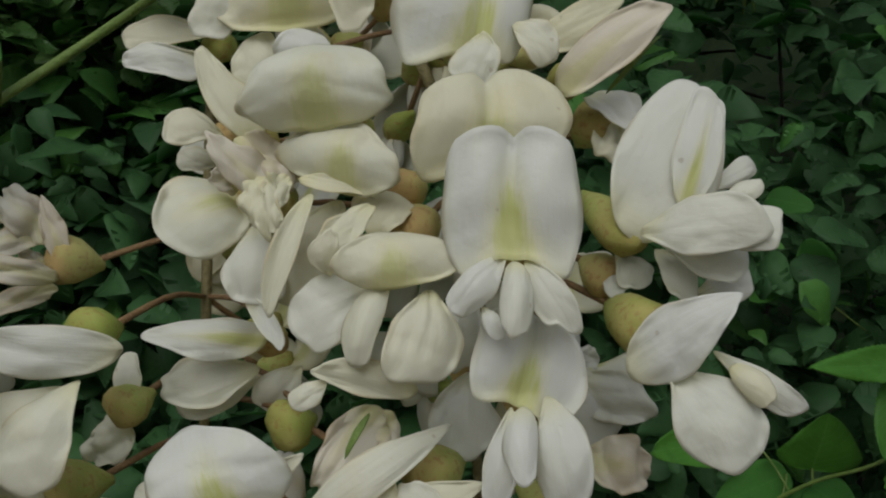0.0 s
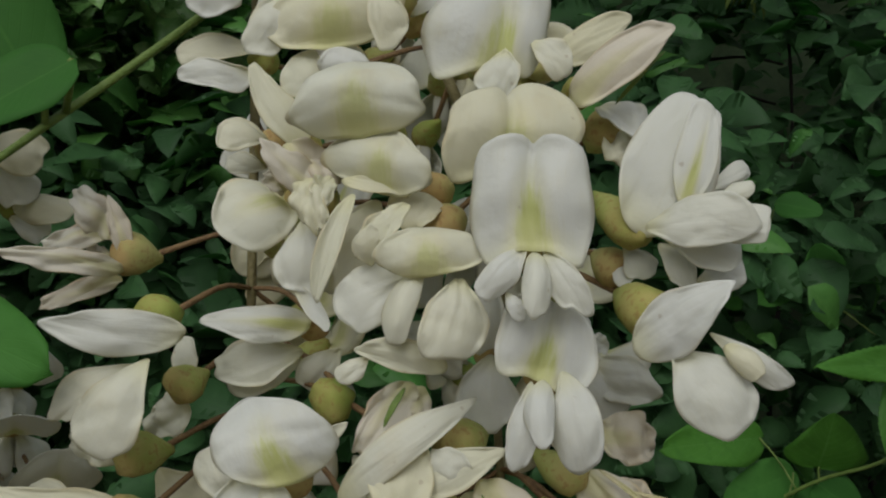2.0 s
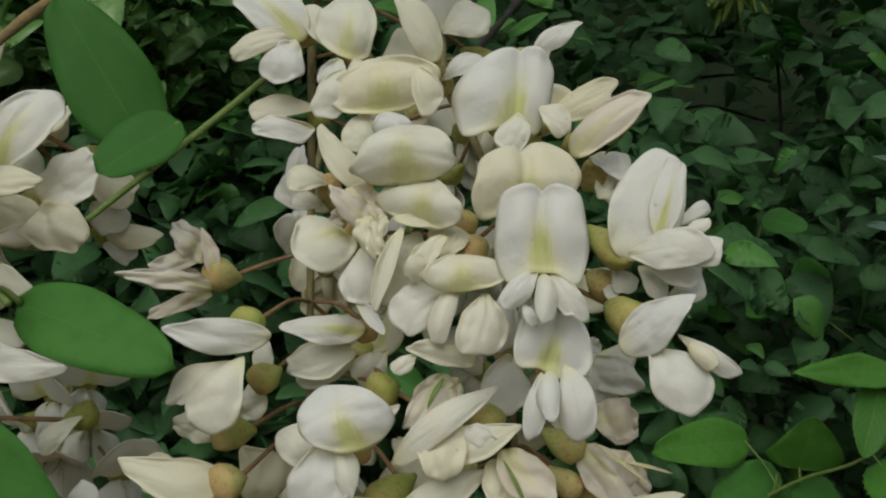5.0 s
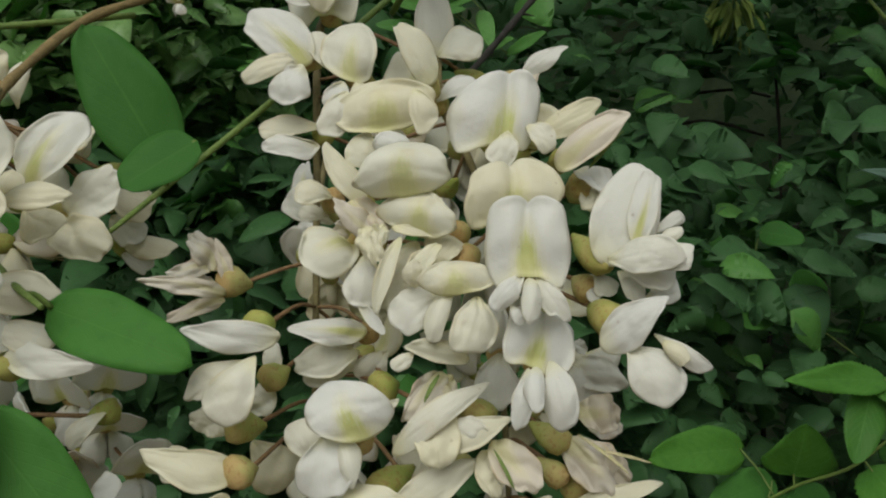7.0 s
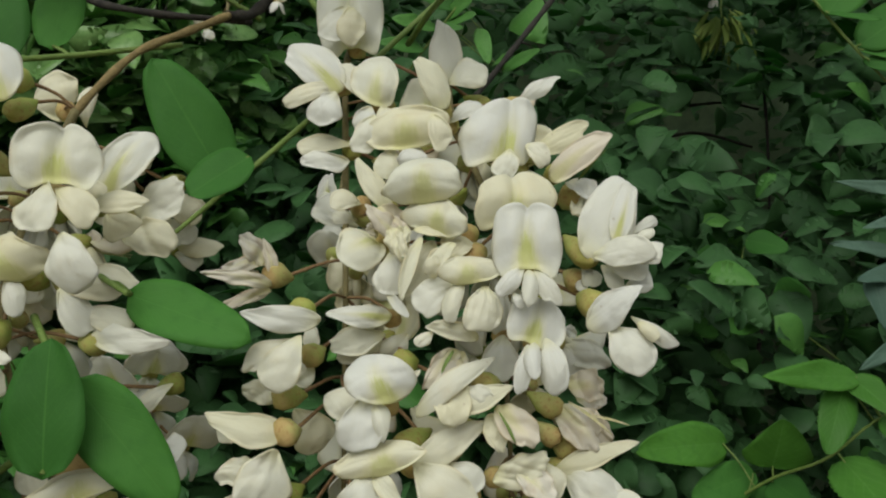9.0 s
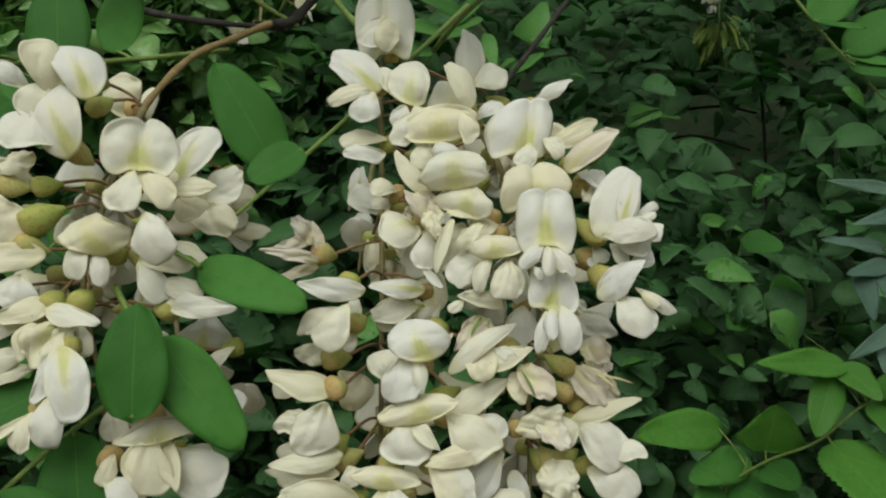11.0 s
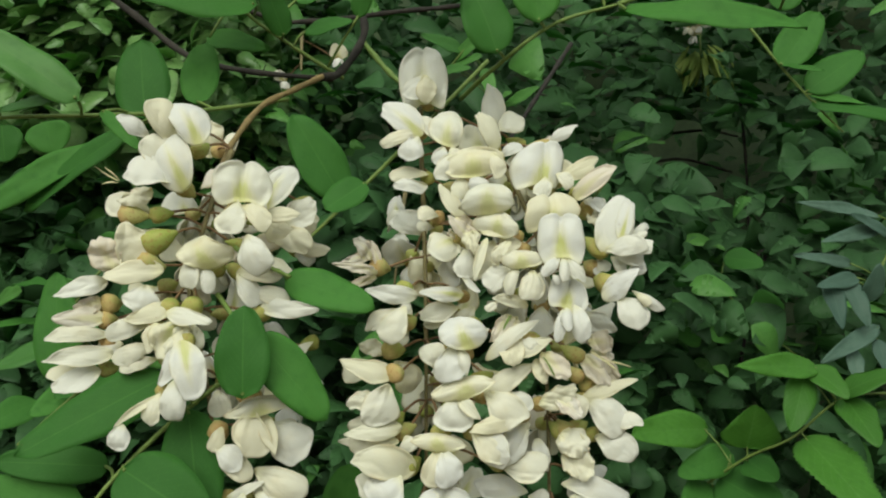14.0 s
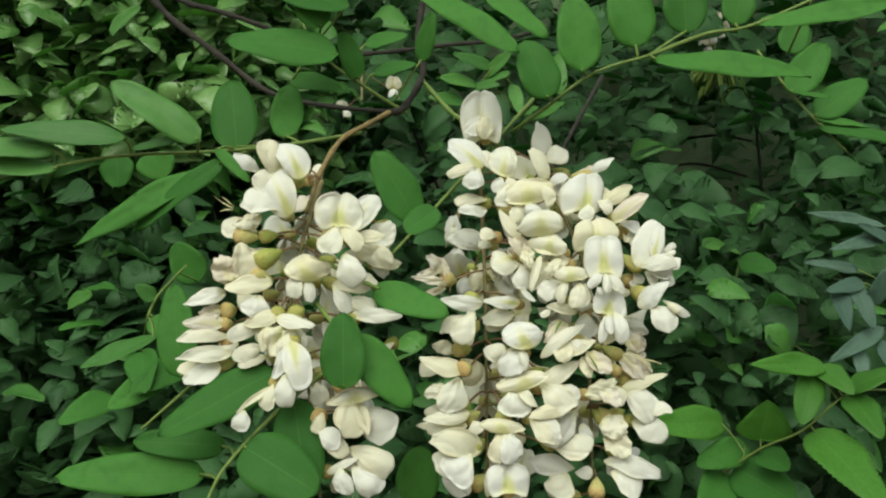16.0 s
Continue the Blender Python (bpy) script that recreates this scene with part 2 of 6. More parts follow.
def sheet(grid, thick):
    """Verts, faces and uvs of a thin rounded sheet over an (n, m, 3) grid of points."""
    g = np.asarray(grid, float)
    n, m = g.shape[:2]
    du, dv = np.gradient(g, axis=1), np.gradient(g, axis=0)
    nor = np.cross(du, dv)
    nor /= np.maximum(np.linalg.norm(nor, axis=2, keepdims=True), 1e-12)
    rim = np.ones((n, m, 1))
    rim[0], rim[-1], rim[:, 0], rim[:, -1] = 0.35, 0.35, 0.35, 0.35
    verts = np.concatenate([(g + nor * thick / 2 * rim).reshape(-1, 3), (g - nor * thick / 2 * rim).reshape(-1, 3)])
    a = np.arange(n * m).reshape(n, m)
    faces = []
    for i in range(n - 1):
        for j in range(m - 1):
            p, q, r, s = int(a[i, j]), int(a[i, j + 1]), int(a[i + 1, j + 1]), int(a[i + 1, j])
            faces.append((p, q, r, s))
            faces.append((s + n * m, r + n * m, q + n * m, p + n * m))
    edge = [*a[0, :], *a[1:, -1], *a[-1, -2::-1], *a[-2:0:-1, 0]]
    for k in range(len(edge)):
        p, q = int(edge[k]), int(edge[(k + 1) % len(edge)])
        faces.append((q, p, p + n * m, q + n * m))
    return verts, faces


def disc(nu, nv):
    """Square grid bent to a disc: x, y in -1..1 as (nv, nu) arrays."""
    b, a = np.meshgrid(np.linspace(-1, 1, nv), np.linspace(-1, 1, nu), indexing="ij")
    return a * np.sqrt(1 - b * b / 2), b * np.sqrt(1 - a * a / 2)


def smooth(x, low, high):
    k = np.clip((x - low) / (high - low), 0, 1)
    return k * k * (3 - 2 * k)


def ripple(x, y, rng, waves=4, most=3.0):
    """Smooth random waves over the plane."""
    out = 0.0
    for _ in range(waves):
        a, f, p = rng.uniform(0, 6.28), rng.uniform(0.8, most), rng.uniform(0, 6.28)
        out = out + np.sin(f * (x * math.cos(a) + y * math.sin(a)) * 2 + p)
    return out / waves


def tube(points, radii, sides=8):
    """Verts, faces and uvs of a closed tapered tube along points."""
    pts = np.asarray(points, float)
    tan = np.gradient(pts, axis=0)
    tan /= np.linalg.norm(tan, axis=1, keepdims=True)
    ref = np.array([0.3, 1.0, 0.2]) if abs(tan[0][1]) < 0.8 else np.array([1.0, 0.1, 0.0])
    verts, uvs = [], []
    for k, (p, t) in enumerate(zip(pts, tan)):
        a = np.cross(t, ref)
        a /= np.linalg.norm(a)
        b = np.cross(t, a)
        for s in range(sides):
            ang = 2 * math.pi * s / sides
            verts.append(p + radii[k] * (math.cos(ang) * a + math.sin(ang) * b))
            uvs.append((s / sides, k / (len(pts) - 1)))
    faces = []
    for k in range(len(pts) - 1):
        for s in range(sides):
            q = (s + 1) % sides
            faces.append((k * sides + s, k * sides + q, (k + 1) * sides + q, (k + 1) * sides + s))
    faces.append(tuple(range(sides))[::-1])
    faces.append(tuple((len(pts) - 1) * sides + s for s in range(sides)))
    return verts, faces, uvs


def curve_points(corners, count):
    """A smooth line (Catmull-Rom) through the corners."""
    c = np.asarray(corners, float)
    c = np.vstack([2 * c[0] - c[1], c, 2 * c[-1] - c[-2]])
    out = []
    for s in np.linspace(0, len(c) - 3 - 1e-9, count):
        k, u = int(s), s - int(s)
        p0, p1, p2, p3 = c[k : k + 4]
        out.append(0.5 * (2 * p1 + (p2 - p0) * u + (2 * p0 - 5 * p1 + 4 * p2 - p3) * u * u + (3 * p1 - p0 - 3 * p2 + p3) * u**3))
    return np.array(out)


def part(name, data, mat, parent, label=""):
    """One mesh object under a thing or a part. data: verts, faces and uvs."""
    ob = new(name, mesh_of(name, *data[:2], mat, data[2] if len(data) > 2 else None))
    ob.parent = parent
    if label:
        tagged(ob, label)
    return ob


def empty(name, at, label, category, group=""):
    ob = new(name)
    ob.location = at
    ob.empty_display_size = 0.01
    return tagged(ob, label, category, group)


# ---- flower parts, in millimetres turned to metres; +y is ahead, +z the banner's side ----
MM = 0.001
NU, NV = 15, 15
GX, GY = disc(NU, NV)
GUV = np.stack([GX / 2 + 0.5, GY / 2 + 0.5], -1).reshape(-1, 2)


def banner(rng, rise, curl, fold, groove, crumple, width=21.0, length=18.0, almond=0.0):
    """The broad upper petal. rise: degrees it bends up from straight ahead; curl: how far its tip bends on; fold: degrees that its halves swing in."""
    s = (GY + 1) / 2
    full = 0.76 if fold < 8 else 0.6
    theta, rim = np.arctan2(GY, GX), smooth(np.hypot(GX, GY), 0.55, 1.0)
    wob = 1 + rim * (0.045 * np.sin(3 * theta + rng.uniform(0, 6)) + 0.035 * np.sin(5 * theta + rng.uniform(0, 6)))
    half = width / 2 * GX * wob * (full + (1 - full) * smooth(s, 0.0, 0.4)) * (1 - 0.1 * smooth(s, 0.55, 1.0) * smooth(np.abs(GX), 0.0, 0.8))
    s = s * (1 + 0.5 * (wob - 1)) - 0.07 * (1 - almond) * np.exp(-((GX / 0.12) ** 2)) * smooth(s, 0.7, 1.0)
    s = 0.42 + (s - 0.42) * (1 - 0.2 * almond * np.abs(GX) ** 2) + 0.06 * almond * GX * rng.uniform(-1, 1)
    step = np.linspace(0, 1, 60)
    ang = np.radians(rise * smooth(step, 0.0, 0.32) + curl * smooth(step, 0.4, 1.0))
    py = np.concatenate([[0], np.cumsum(np.cos(ang[:-1]))]) * length / 59
    pz = np.concatenate([[0], np.cumsum(np.sin(ang[:-1]))]) * length / 59
    y, z, a = np.interp(s, step, py), np.interp(s, step, pz), np.interp(s, step, ang)
    f = math.radians(fold)
    if fold > 35:
        side, dip = half * math.cos(f), (np.sqrt(half**2 + 2.2) - 1.5) * math.sin(f)
    else:
        k = f / (width / 2) + 1e-5
        side, dip = np.sin(k * half) / k, (1 - np.cos(k * half)) / k
    puff = 1 - np.minimum(1, np.abs(2 * np.abs(GX) - 1.0)) ** 2
    dip = dip + (0.5 if fold < 30 else -0.9) * puff * (0.3 + 0.7 * s)
    dip = dip - groove * np.exp(-((GX / 0.14) ** 2)) * (0.4 + 0.6 * s)
    edge = np.hypot(GX, GY * 0.95)
    dip = dip + (rng.uniform(-0.9, 0.3) * smooth(edge, 0.6, 0.95) if fold < 30 else 0) + 0.8 * smooth(edge, 0.88, 1.0)
    dip = dip + crumple * ripple(GX, GY, rng, 5, 2.6) + 0.4 * ripple(GX, GY, rng) + 0.9 * crumple * np.abs(ripple(GX, GY, rng, 3, 2.2))
    frill = np.sin(7 * theta + rng.uniform(0, 6)) + 0.7 * np.sin(11 * theta + rng.uniform(0, 6))
    dip = dip + (0.05 + 0.16 * crumple) * smooth(edge, 0.6, 1.0) * frill - (0.2 + 1.1 * crumple) * np.exp(-np.abs(ripple(GX, GY, rng, 3, 2.0)) / 0.12) * 0.6
    dip = dip + rng.uniform(-2.6, 1.2) * rim * np.cos(theta - rng.uniform(0, 6.28)).clip(0) ** 3
    dip = dip + rng.uniform(-1.6, 1.6) * GX * smooth(s, 0.2, 1.0)
    side = side + crumple * 0.7 * ripple(GX, GY, rng, 4, 2.2)
    if fold < 8:
        z = z - 3.0 * GX**2 * (1 - s)
    g = np.stack([side, y + np.sin(a) * dip, z - np.cos(a) * dip + 0.6], -1) * MM
    v, fc = sheet(g, 0.5 * MM)
    return v, fc, np.concatenate([GUV, GUV])


WX, WY = disc(9, 11)
WUV = np.stack([WX / 2 + 0.5, WY / 2 + 0.5], -1).reshape(-1, 2)


def wing(rng, hand, droop, spread, splay, crumple, length=14.0, width=8.0):
    """A side petal; hand: -1 or 1; splay: degrees that its lower edge swings out."""
    s = (WY + 1) / 2
    along, across = length * s, width / 2 * WX * (0.32 + 0.68 * smooth(s, 0.0, 0.42)) * (1 + 0.45 * smooth(s, 0.5, 1.0))
    crease = np.abs(ripple(WX, WY, rng, 3, 2.4))
    bulge = 2.9 * (1 - 0.75 * WX**2) * np.sin(math.pi * s**0.75) + crumple * ripple(WX, WY, rng) + 0.25 * ripple(WX, WY, rng) - (0.35 + 0.8 * crumple) * crease
    bulge = bulge + rng.uniform(-0.6, 1.6) * smooth(np.abs(WX), 0.6, 1.0) * smooth(s, 0.4, 0.9)
    d, sp, o = math.radians(droop), math.radians(spread), math.radians(splay)
    up = across * math.cos(o) + bulge * math.sin(o)
    out = -1.0 * smooth(s, 0.1, 0.6) + bulge * math.cos(o) - across * math.sin(o) + width * 0.42 * math.sin(o) * smooth(s, 0, 0.5)
    y = along * math.cos(d) * math.cos(sp) + up * math.sin(d)
    z = -along * math.sin(d) * math.cos(sp) + up * math.cos(d) - 0.6
    x = hand * (along * math.sin(sp) + out)
    v, f = sheet(np.stack([x, y, z], -1) * MM, 0.4 * MM)
    return v, f, np.concatenate([WUV, WUV])


def keel(rng, droop, crumple, length=9.5, depth=2.0):
    """The boat-shaped lower petals, curving up at the tip."""
    u, v = np.linspace(-1, 1, 9), np.linspace(0, 1, 12)
    g = np.zeros((12, 9, 3))
    ang = np.radians(-droop - 6 + 62 * smooth(v, 0.35, 1.0))
    cy = np.concatenate([[0], np.cumsum(np.cos(ang[:-1]))]) * length / 11
    cz = np.concatenate([[0], np.cumsum(np.sin(ang[:-1]))]) * length / 11
    for i in range(12):
        r = depth * (0.3 + 0.7 * math.sin(math.pi * min(1.0, 0.12 + 0.8 * v[i]))) * math.sqrt(max(0.0, 1 - v[i] ** 5)) + 0.02
        for j in range(9):
            a = u[j] * math.radians(177)
            lift = -r * math.cos(a) * (1.15 if math.cos(a) > 0 else 0.7)
            g[i, j] = (0.72 * r * math.sin(a), cy[i] - math.sin(ang[i]) * lift, cz[i] + math.cos(ang[i]) * lift - 0.6)
    g[..., 0] += crumple * ripple(g[..., 1] / 5, g[..., 2] / 5, rng)
    uv = np.stack(np.meshgrid(u / 2 + 0.5, v), -1).reshape(-1, 2)
    vv, f = sheet(g * MM, 0.4 * MM)
    return vv, f, np.concatenate([uv, uv])


def calyx(rng, length=7.0, radius=3.4):
    """A bell of joined sepals with five shallow teeth; its mouth is at the origin."""
    rows = ((0.0, 0.17), (0.1, 0.3), (0.25, 0.56), (0.48, 0.88), (0.76, 1.0), (0.93, 0.86), (1.0, 0.5), (1.05, 0.25), (1.07, 0.02))
    sides, verts, uvs, faces = 18, [], [], []
    swell = rng.uniform(0, 6.28)
    for i, (along, r) in enumerate(rows):
        for j in range(sides):
            a = 2 * math.pi * j / sides
            tooth = 0.3 * math.cos(2.5 * a) ** 2 if i == len(rows) - 4 else 0
            bump = 1 + 0.05 * math.sin(2 * a + swell) + 0.03 * math.sin(5 * a + 3 * along)
            verts.append((radius * r * bump * math.cos(a) * MM, (length * (along - 1) + 1.6 + tooth) * MM, (radius * r * bump * math.sin(a) - 0.5 + 0.6 * along) * MM))
            uvs.append((j / sides, along))
    for i in range(len(rows) - 1):
        for j in range(sides):
            k = (j + 1) % sides
            faces.append((i * sides + k, i * sides + j, (i + 1) * sides + j, (i + 1) * sides + k))
    faces.append(tuple(range(sides)))
    faces.append(tuple((len(rows) - 1) * sides + j for j in range(sides))[::-1])
    return verts, faces, uvs


def threads(rng, count=5, length=13.0):
    """Bare stamens of a spent flower, in one bundle."""
    verts, faces = [], []
    for _ in range(count):
        d = np.array([rng.uniform(-0.25, 0.25), 1, rng.uniform(-0.35, 0.1)])
        n = length * rng.uniform(0.7, 1.1)
        pts = curve_points([(0, -1, -0.5), d * n * 0.5, d * n + np.array([rng.uniform(-1, 1), 0, rng.uniform(0.5, 3)])], 7) * MM
        v, f, _ = tube(pts, np.linspace(0.22, 0.12, 7) * MM, 5)
        faces += [tuple(i + len(verts) for i in q) for q in f]
        verts += v
    return verts, faces, [(0.5, 0.5)] * len(verts)


KINDS = {
    # rise, curl, fold, groove, crumple, wing droop, wing spread
    "lean": (66, 26, 27, 0.05, 0.42, 64, 5),
    "half": (72, 16, 8, 0.7, 0.45, 62, 5),
    "fold": (18, 8, 60, 0.0, 0.35, 52, 3),
    "wilt": (48, 10, 34, 0.3, 1.3, 56, 8),
}
TINTS = {"white": (BANNER, PETAL), "cream": (BANNER_CREAM, PETAL), "aged": (AGED_BANNER, CREAM)}


def flower(raceme, spine, at, ahead, kind, tint="white", size=1.0):
    """A pea flower of a raceme: calyx on a pedicel, banner, two wings and a keel. spine: the rachis line; at: the calyx mouth."""
    rng = np.random.default_rng(int(abs(at[0]) * 91193) + int(abs(at[1]) * 71777) + int(abs(at[2]) * 53551))
    fwd = Vector(ahead).normalized()
    side = fwd.cross(Vector((0, 0, 1))).normalized()
    up = side.cross(fwd)
    turn = Matrix((side, fwd, up)).transposed().to_4x4() @ Matrix.Rotation(radians(rng.uniform(-4, 4)), 4, "Y")
    place = Matrix.Translation(Vector(at) - raceme.location) @ turn @ Matrix.Scale(size * rng.uniform(0.97, 1.03), 4)
    body = part("flower", calyx(rng, rng.uniform(7.4, 8.8), rng.uniform(2.7, 3.2)), CALYX, raceme)
    body.matrix_local = place
    rise, curl, fold, groove, crumple, droop, spread = KINDS[kind]
    crumple = crumple * (1.4 if tint == "aged" else 1.0)
    short = {"lean": 0.8, "half": 0.94}.get(kind, 1.0)
    slim = 0.74 if kind in ("fold", "wilt") else 1.0
    rise, curl, fold = rise + rng.uniform(-7, 7), curl + rng.uniform(-7, 9), fold + rng.uniform(-7, 7)
    worn = kind == "wilt"
    upper, lower = TINTS[tint]
    part("banner", banner(rng, rise, curl, fold, groove, crumple, rng.uniform(19.5, 21.5) * slim, rng.uniform(17, 19) * short, 1.0 if kind == "lean" else 0.0), WILTED if worn else upper, body)
    for hand in (-1, 1):
        part("wing", wing(rng, hand, droop + rng.uniform(-13, 10), spread + rng.uniform(-6, 10), rng.uniform(4, 16) if kind == "fold" else rng.uniform(34, 52), crumple * 0.85, rng.uniform(11.5, 14.5), rng.uniform(9.5, 11)), lower, body)
    part("keel", keel(rng, droop * 0.9, crumple * 0.4), lower, body)
    if worn:
        part("stamen_tuft", threads(rng), THREAD, body)
    # pedicel from the nearest, slightly higher place of the rachis to the calyx base
    base = Vector(at) - fwd * 6.0 * MM * size
    line = np.asarray(spine)
    near = line[np.argmin(np.linalg.norm(line - np.array(base + Vector((0, 0, 0.004))), axis=1))]
    gap = (base - Vector(near)).length
    if gap < 0.05:
        mid = (Vector(near) + base) / 2 + Vector((0, 0, 0.1 * gap)) - fwd * 0.15 * gap
        inv = (Matrix.Translation(raceme.location) @ place).inverted()
        pts = [inv @ Vector(p) for p in curve_points([near, mid, base + fwd * 0.001], 8)]
        part("pedicel", tube(pts, np.linspace(0.5, 0.55, 8) * MM, 7), PEDICEL, body)
    return body


def turn_to(base, tip, face):
    """The pose that lays a blade from base to tip with its upper side towards face."""
    y = (Vector(tip) - Vector(base)).normalized()
    x = y.cross(Vector(face)).normalized()
    return Matrix.Translation(base) @ Matrix((x, y, x.cross(y))).transposed().to_4x4()


SHAPES = {
    # bow, cup, square, almond, ears, notch, groove, egg, sharp, blunt, fold, crumple, lip
    "oval": dict(bow=0.18, cup=-0.16, lip=0.03, crumple=0.15),
    "open": dict(bow=0.04, cup=-0.08, square=0.5, ears=0.26, notch=0.05, groove=0.06, pillow=0.09, crumple=0.14, lip=0.03),
    "almond": dict(bow=0.4, cup=-0.2, almond=0.55, ears=0.04, groove=0.015, crumple=0.25, lip=0.025),
    "fold": dict(bow=0.1, cup=-0.25, sharp=0.3, lip=0.04, crumple=0.35, egg=-0.05),
    "wing": dict(bow=0.19, cup=-0.27, lip=0.035, egg=0.26, blunt=0.35, crumple=0.3),
    "crumple": dict(bow=0.1, cup=-0.05, sharp=0.3, crumple=1.35, egg=0.1),
    "strip": dict(bow=0.12, cup=0.35, sharp=0.35, crumple=0.15),
    "keel": dict(bow=0.2, cup=-0.8, egg=0.1, sharp=0.2, crumple=0.1),
}
petal_count = [0]


def petal(body, name, base, tip, width, mat, shape="oval", face=None, **other):
    """One petal of a flower from its claw to its tip, its upper side towards face. bow: middle raised off the chord; cup: edges raised
    (below 0: turned back); square, almond, egg, sharp, blunt, ears, notch, skew and droop: its outline; fold, groove, pillow, crumple, lip: its relief."""
    petal_count[0] += 1
    rng = np.random.default_rng(petal_count[0] * 17 + 3)
    k = collections.defaultdict(float, SHAPES[shape])
    k.update(other)
    base, tip = Vector(base) + Vector((0, 0, EYE)), Vector(tip) + Vector((0, 0, EYE))
    length = (tip - base).length
    face = Vector(face) if face else Vector((rng.uniform(-0.2, 0.2) - 0.5 * base.x, -1, rng.uniform(0.1, 0.4)))
    b, a = np.meshgrid(np.linspace(-1, 1, 21), np.linspace(-1, 1, 19), indexing="ij")
    q = k["square"]
    x = (1 - q) * a * np.sqrt(1 - b * b / 2) + q * a * (1 - 0.16 * b * b)
    y = (1 - q) * b * np.sqrt(1 - a * a / 2) + q * b * (1 - 0.16 * a * a)
    r = np.hypot(a * np.sqrt(1 - b * b / 2), b * np.sqrt(1 - a * a / 2))
    theta, rim = np.arctan2(y, x), smooth(r, 0.55, 1.0)
    loose = 0.35 if shape == "open" else 1.0
    wob = 1 + rim * (loose * 0.05 * np.sin(2 * theta + rng.uniform(0, 6)) + loose * 0.045 * np.sin(3 * theta + rng.uniform(0, 6)) + 0.025 * np.sin(5 * theta + rng.uniform(0, 6)) + 0.03 * k["crumple"] * np.sin(9 * theta + rng.uniform(0, 6)))
    corner = rng.uniform(0.15, 0.85) * math.pi
    wob = wob + loose * rim * rng.uniform(0.0, 0.16) * np.exp(-(((theta - corner) / 0.22) ** 2))
    s = (y + 1) / 2
    k["skew"] += loose * rng.uniform(-0.08, 0.08)
    k["droop"] += loose * rng.uniform(-0.07, 0.07) * min(1.0, length / width) ** 2
    half = x * wob * (1 + k["egg"] * (2 * s - 1)) * (1 - k["sharp"] * smooth(s, 0.45, 1.0)) * (1 - k["blunt"] * smooth(1 - s, 0.5, 1.0))
    half = half * np.where(x < 0, 1 + 2 * k["skew"], 1 - 2 * k["skew"])
    s = s * (1 + 0.5 * (wob - 1)) - k["notch"] * np.exp(-((x / 0.1) ** 2)) * smooth(s, 0.7, 1.0)
    s = 0.4 + (s - 0.4) * (1 - k["almond"] * 0.75 * np.abs(x) ** 1.7) - k["almond"] * 0.1 * np.abs(x) ** 2
    s = s - k["ears"] * smooth(np.abs(x), 0.15, 0.8) * np.clip(1 - s, 0, 1) ** 1.5 - k["droop"] * x
    side = half * width / 2 + loose * rng.uniform(-0.09, 0.09) * width * (1 - (2 * s - 1) ** 2)
    dip = k["bow"] * length * (1 - (2 * s - 1) ** 2) + k["cup"] * width / 2 * (half**2)
    dip = dip + k["fold"] * np.abs(side) + k["pillow"] * width * (1 - (2 * np.minimum(np.abs(x), 1) - 1) ** 2) * smooth(s, 0.0, 0.5)
    dip = dip - k["groove"] * width * np.exp(-((x / 0.09) ** 2)) * (0.3 + 0.7 * s)
    roll = k["lip"] + rng.uniform(-0.03, 0.05) + 0.04 * np.sin(2 * theta + rng.uniform(0, 6))
    dip = dip + roll * width * smooth(r, 0.84, 1.0)
    size = min(width, length)
    c = k["crumple"]
    dip = dip + size * (0.024 + 0.06 * c) * ripple(x, y, rng, 5, 2.4) - size * (0.01 + 0.08 * c) * np.exp(-np.abs(ripple(x, y, rng, 3, 2.0)) / 0.14)
    dip = dip + size * (0.008 + 0.035 * c) * smooth(r, 0.6, 1.0) * (np.sin(6 * theta + rng.uniform(0, 6)) + 0.7 * np.sin(10 * theta + rng.uniform(0, 6)))
    dip = dip + size * 0.16 * c * (np.abs(ripple(x, y, rng, 2, 1.7)) + 0.5 * np.abs(ripple(x, y, rng, 2, 3.4))) + loose * rng.uniform(-0.16, 0.16) * side * smooth(s, 0.2, 1.0)
    for _ in range(2):
        dip = dip + size * rng.uniform(-0.16, 0.12) * loose * smooth(r, 0.5, 1.0) * np.cos(theta - rng.uniform(0, 6.28)).clip(0) ** 4
    for _ in range(2):
        off, deep = rng.uniform(-0.6, 0.6), rng.uniform(-0.035, 0.02)
        dip = dip + size * deep * np.exp(-(((x - off * (0.25 + s)) / 0.07) ** 2)) * smooth(s, 0.05, 0.4) * smooth(1 - s, 0.05, 0.35)
    dip = dip + size * (0.007 + 0.012 * c) * ripple(x, y, rng, 5, 6.0)
    side = side + size * 0.035 * c * ripple(x, y, rng, 4, 2.2)
    v, f = sheet(np.stack([side, s * length, dip], -1), 0.28 * MM)
    uv = np.stack([x / 2 + 0.5, y / 2 + 0.5], -1).reshape(-1, 2)
    ob = part(name, (v, f, np.concatenate([uv, uv])), mat, body)
    ob.matrix_local = body.matrix_basis.inverted() @ Matrix.Translation(-body.parent.location) @ turn_to(base, tip, face)
    return ob


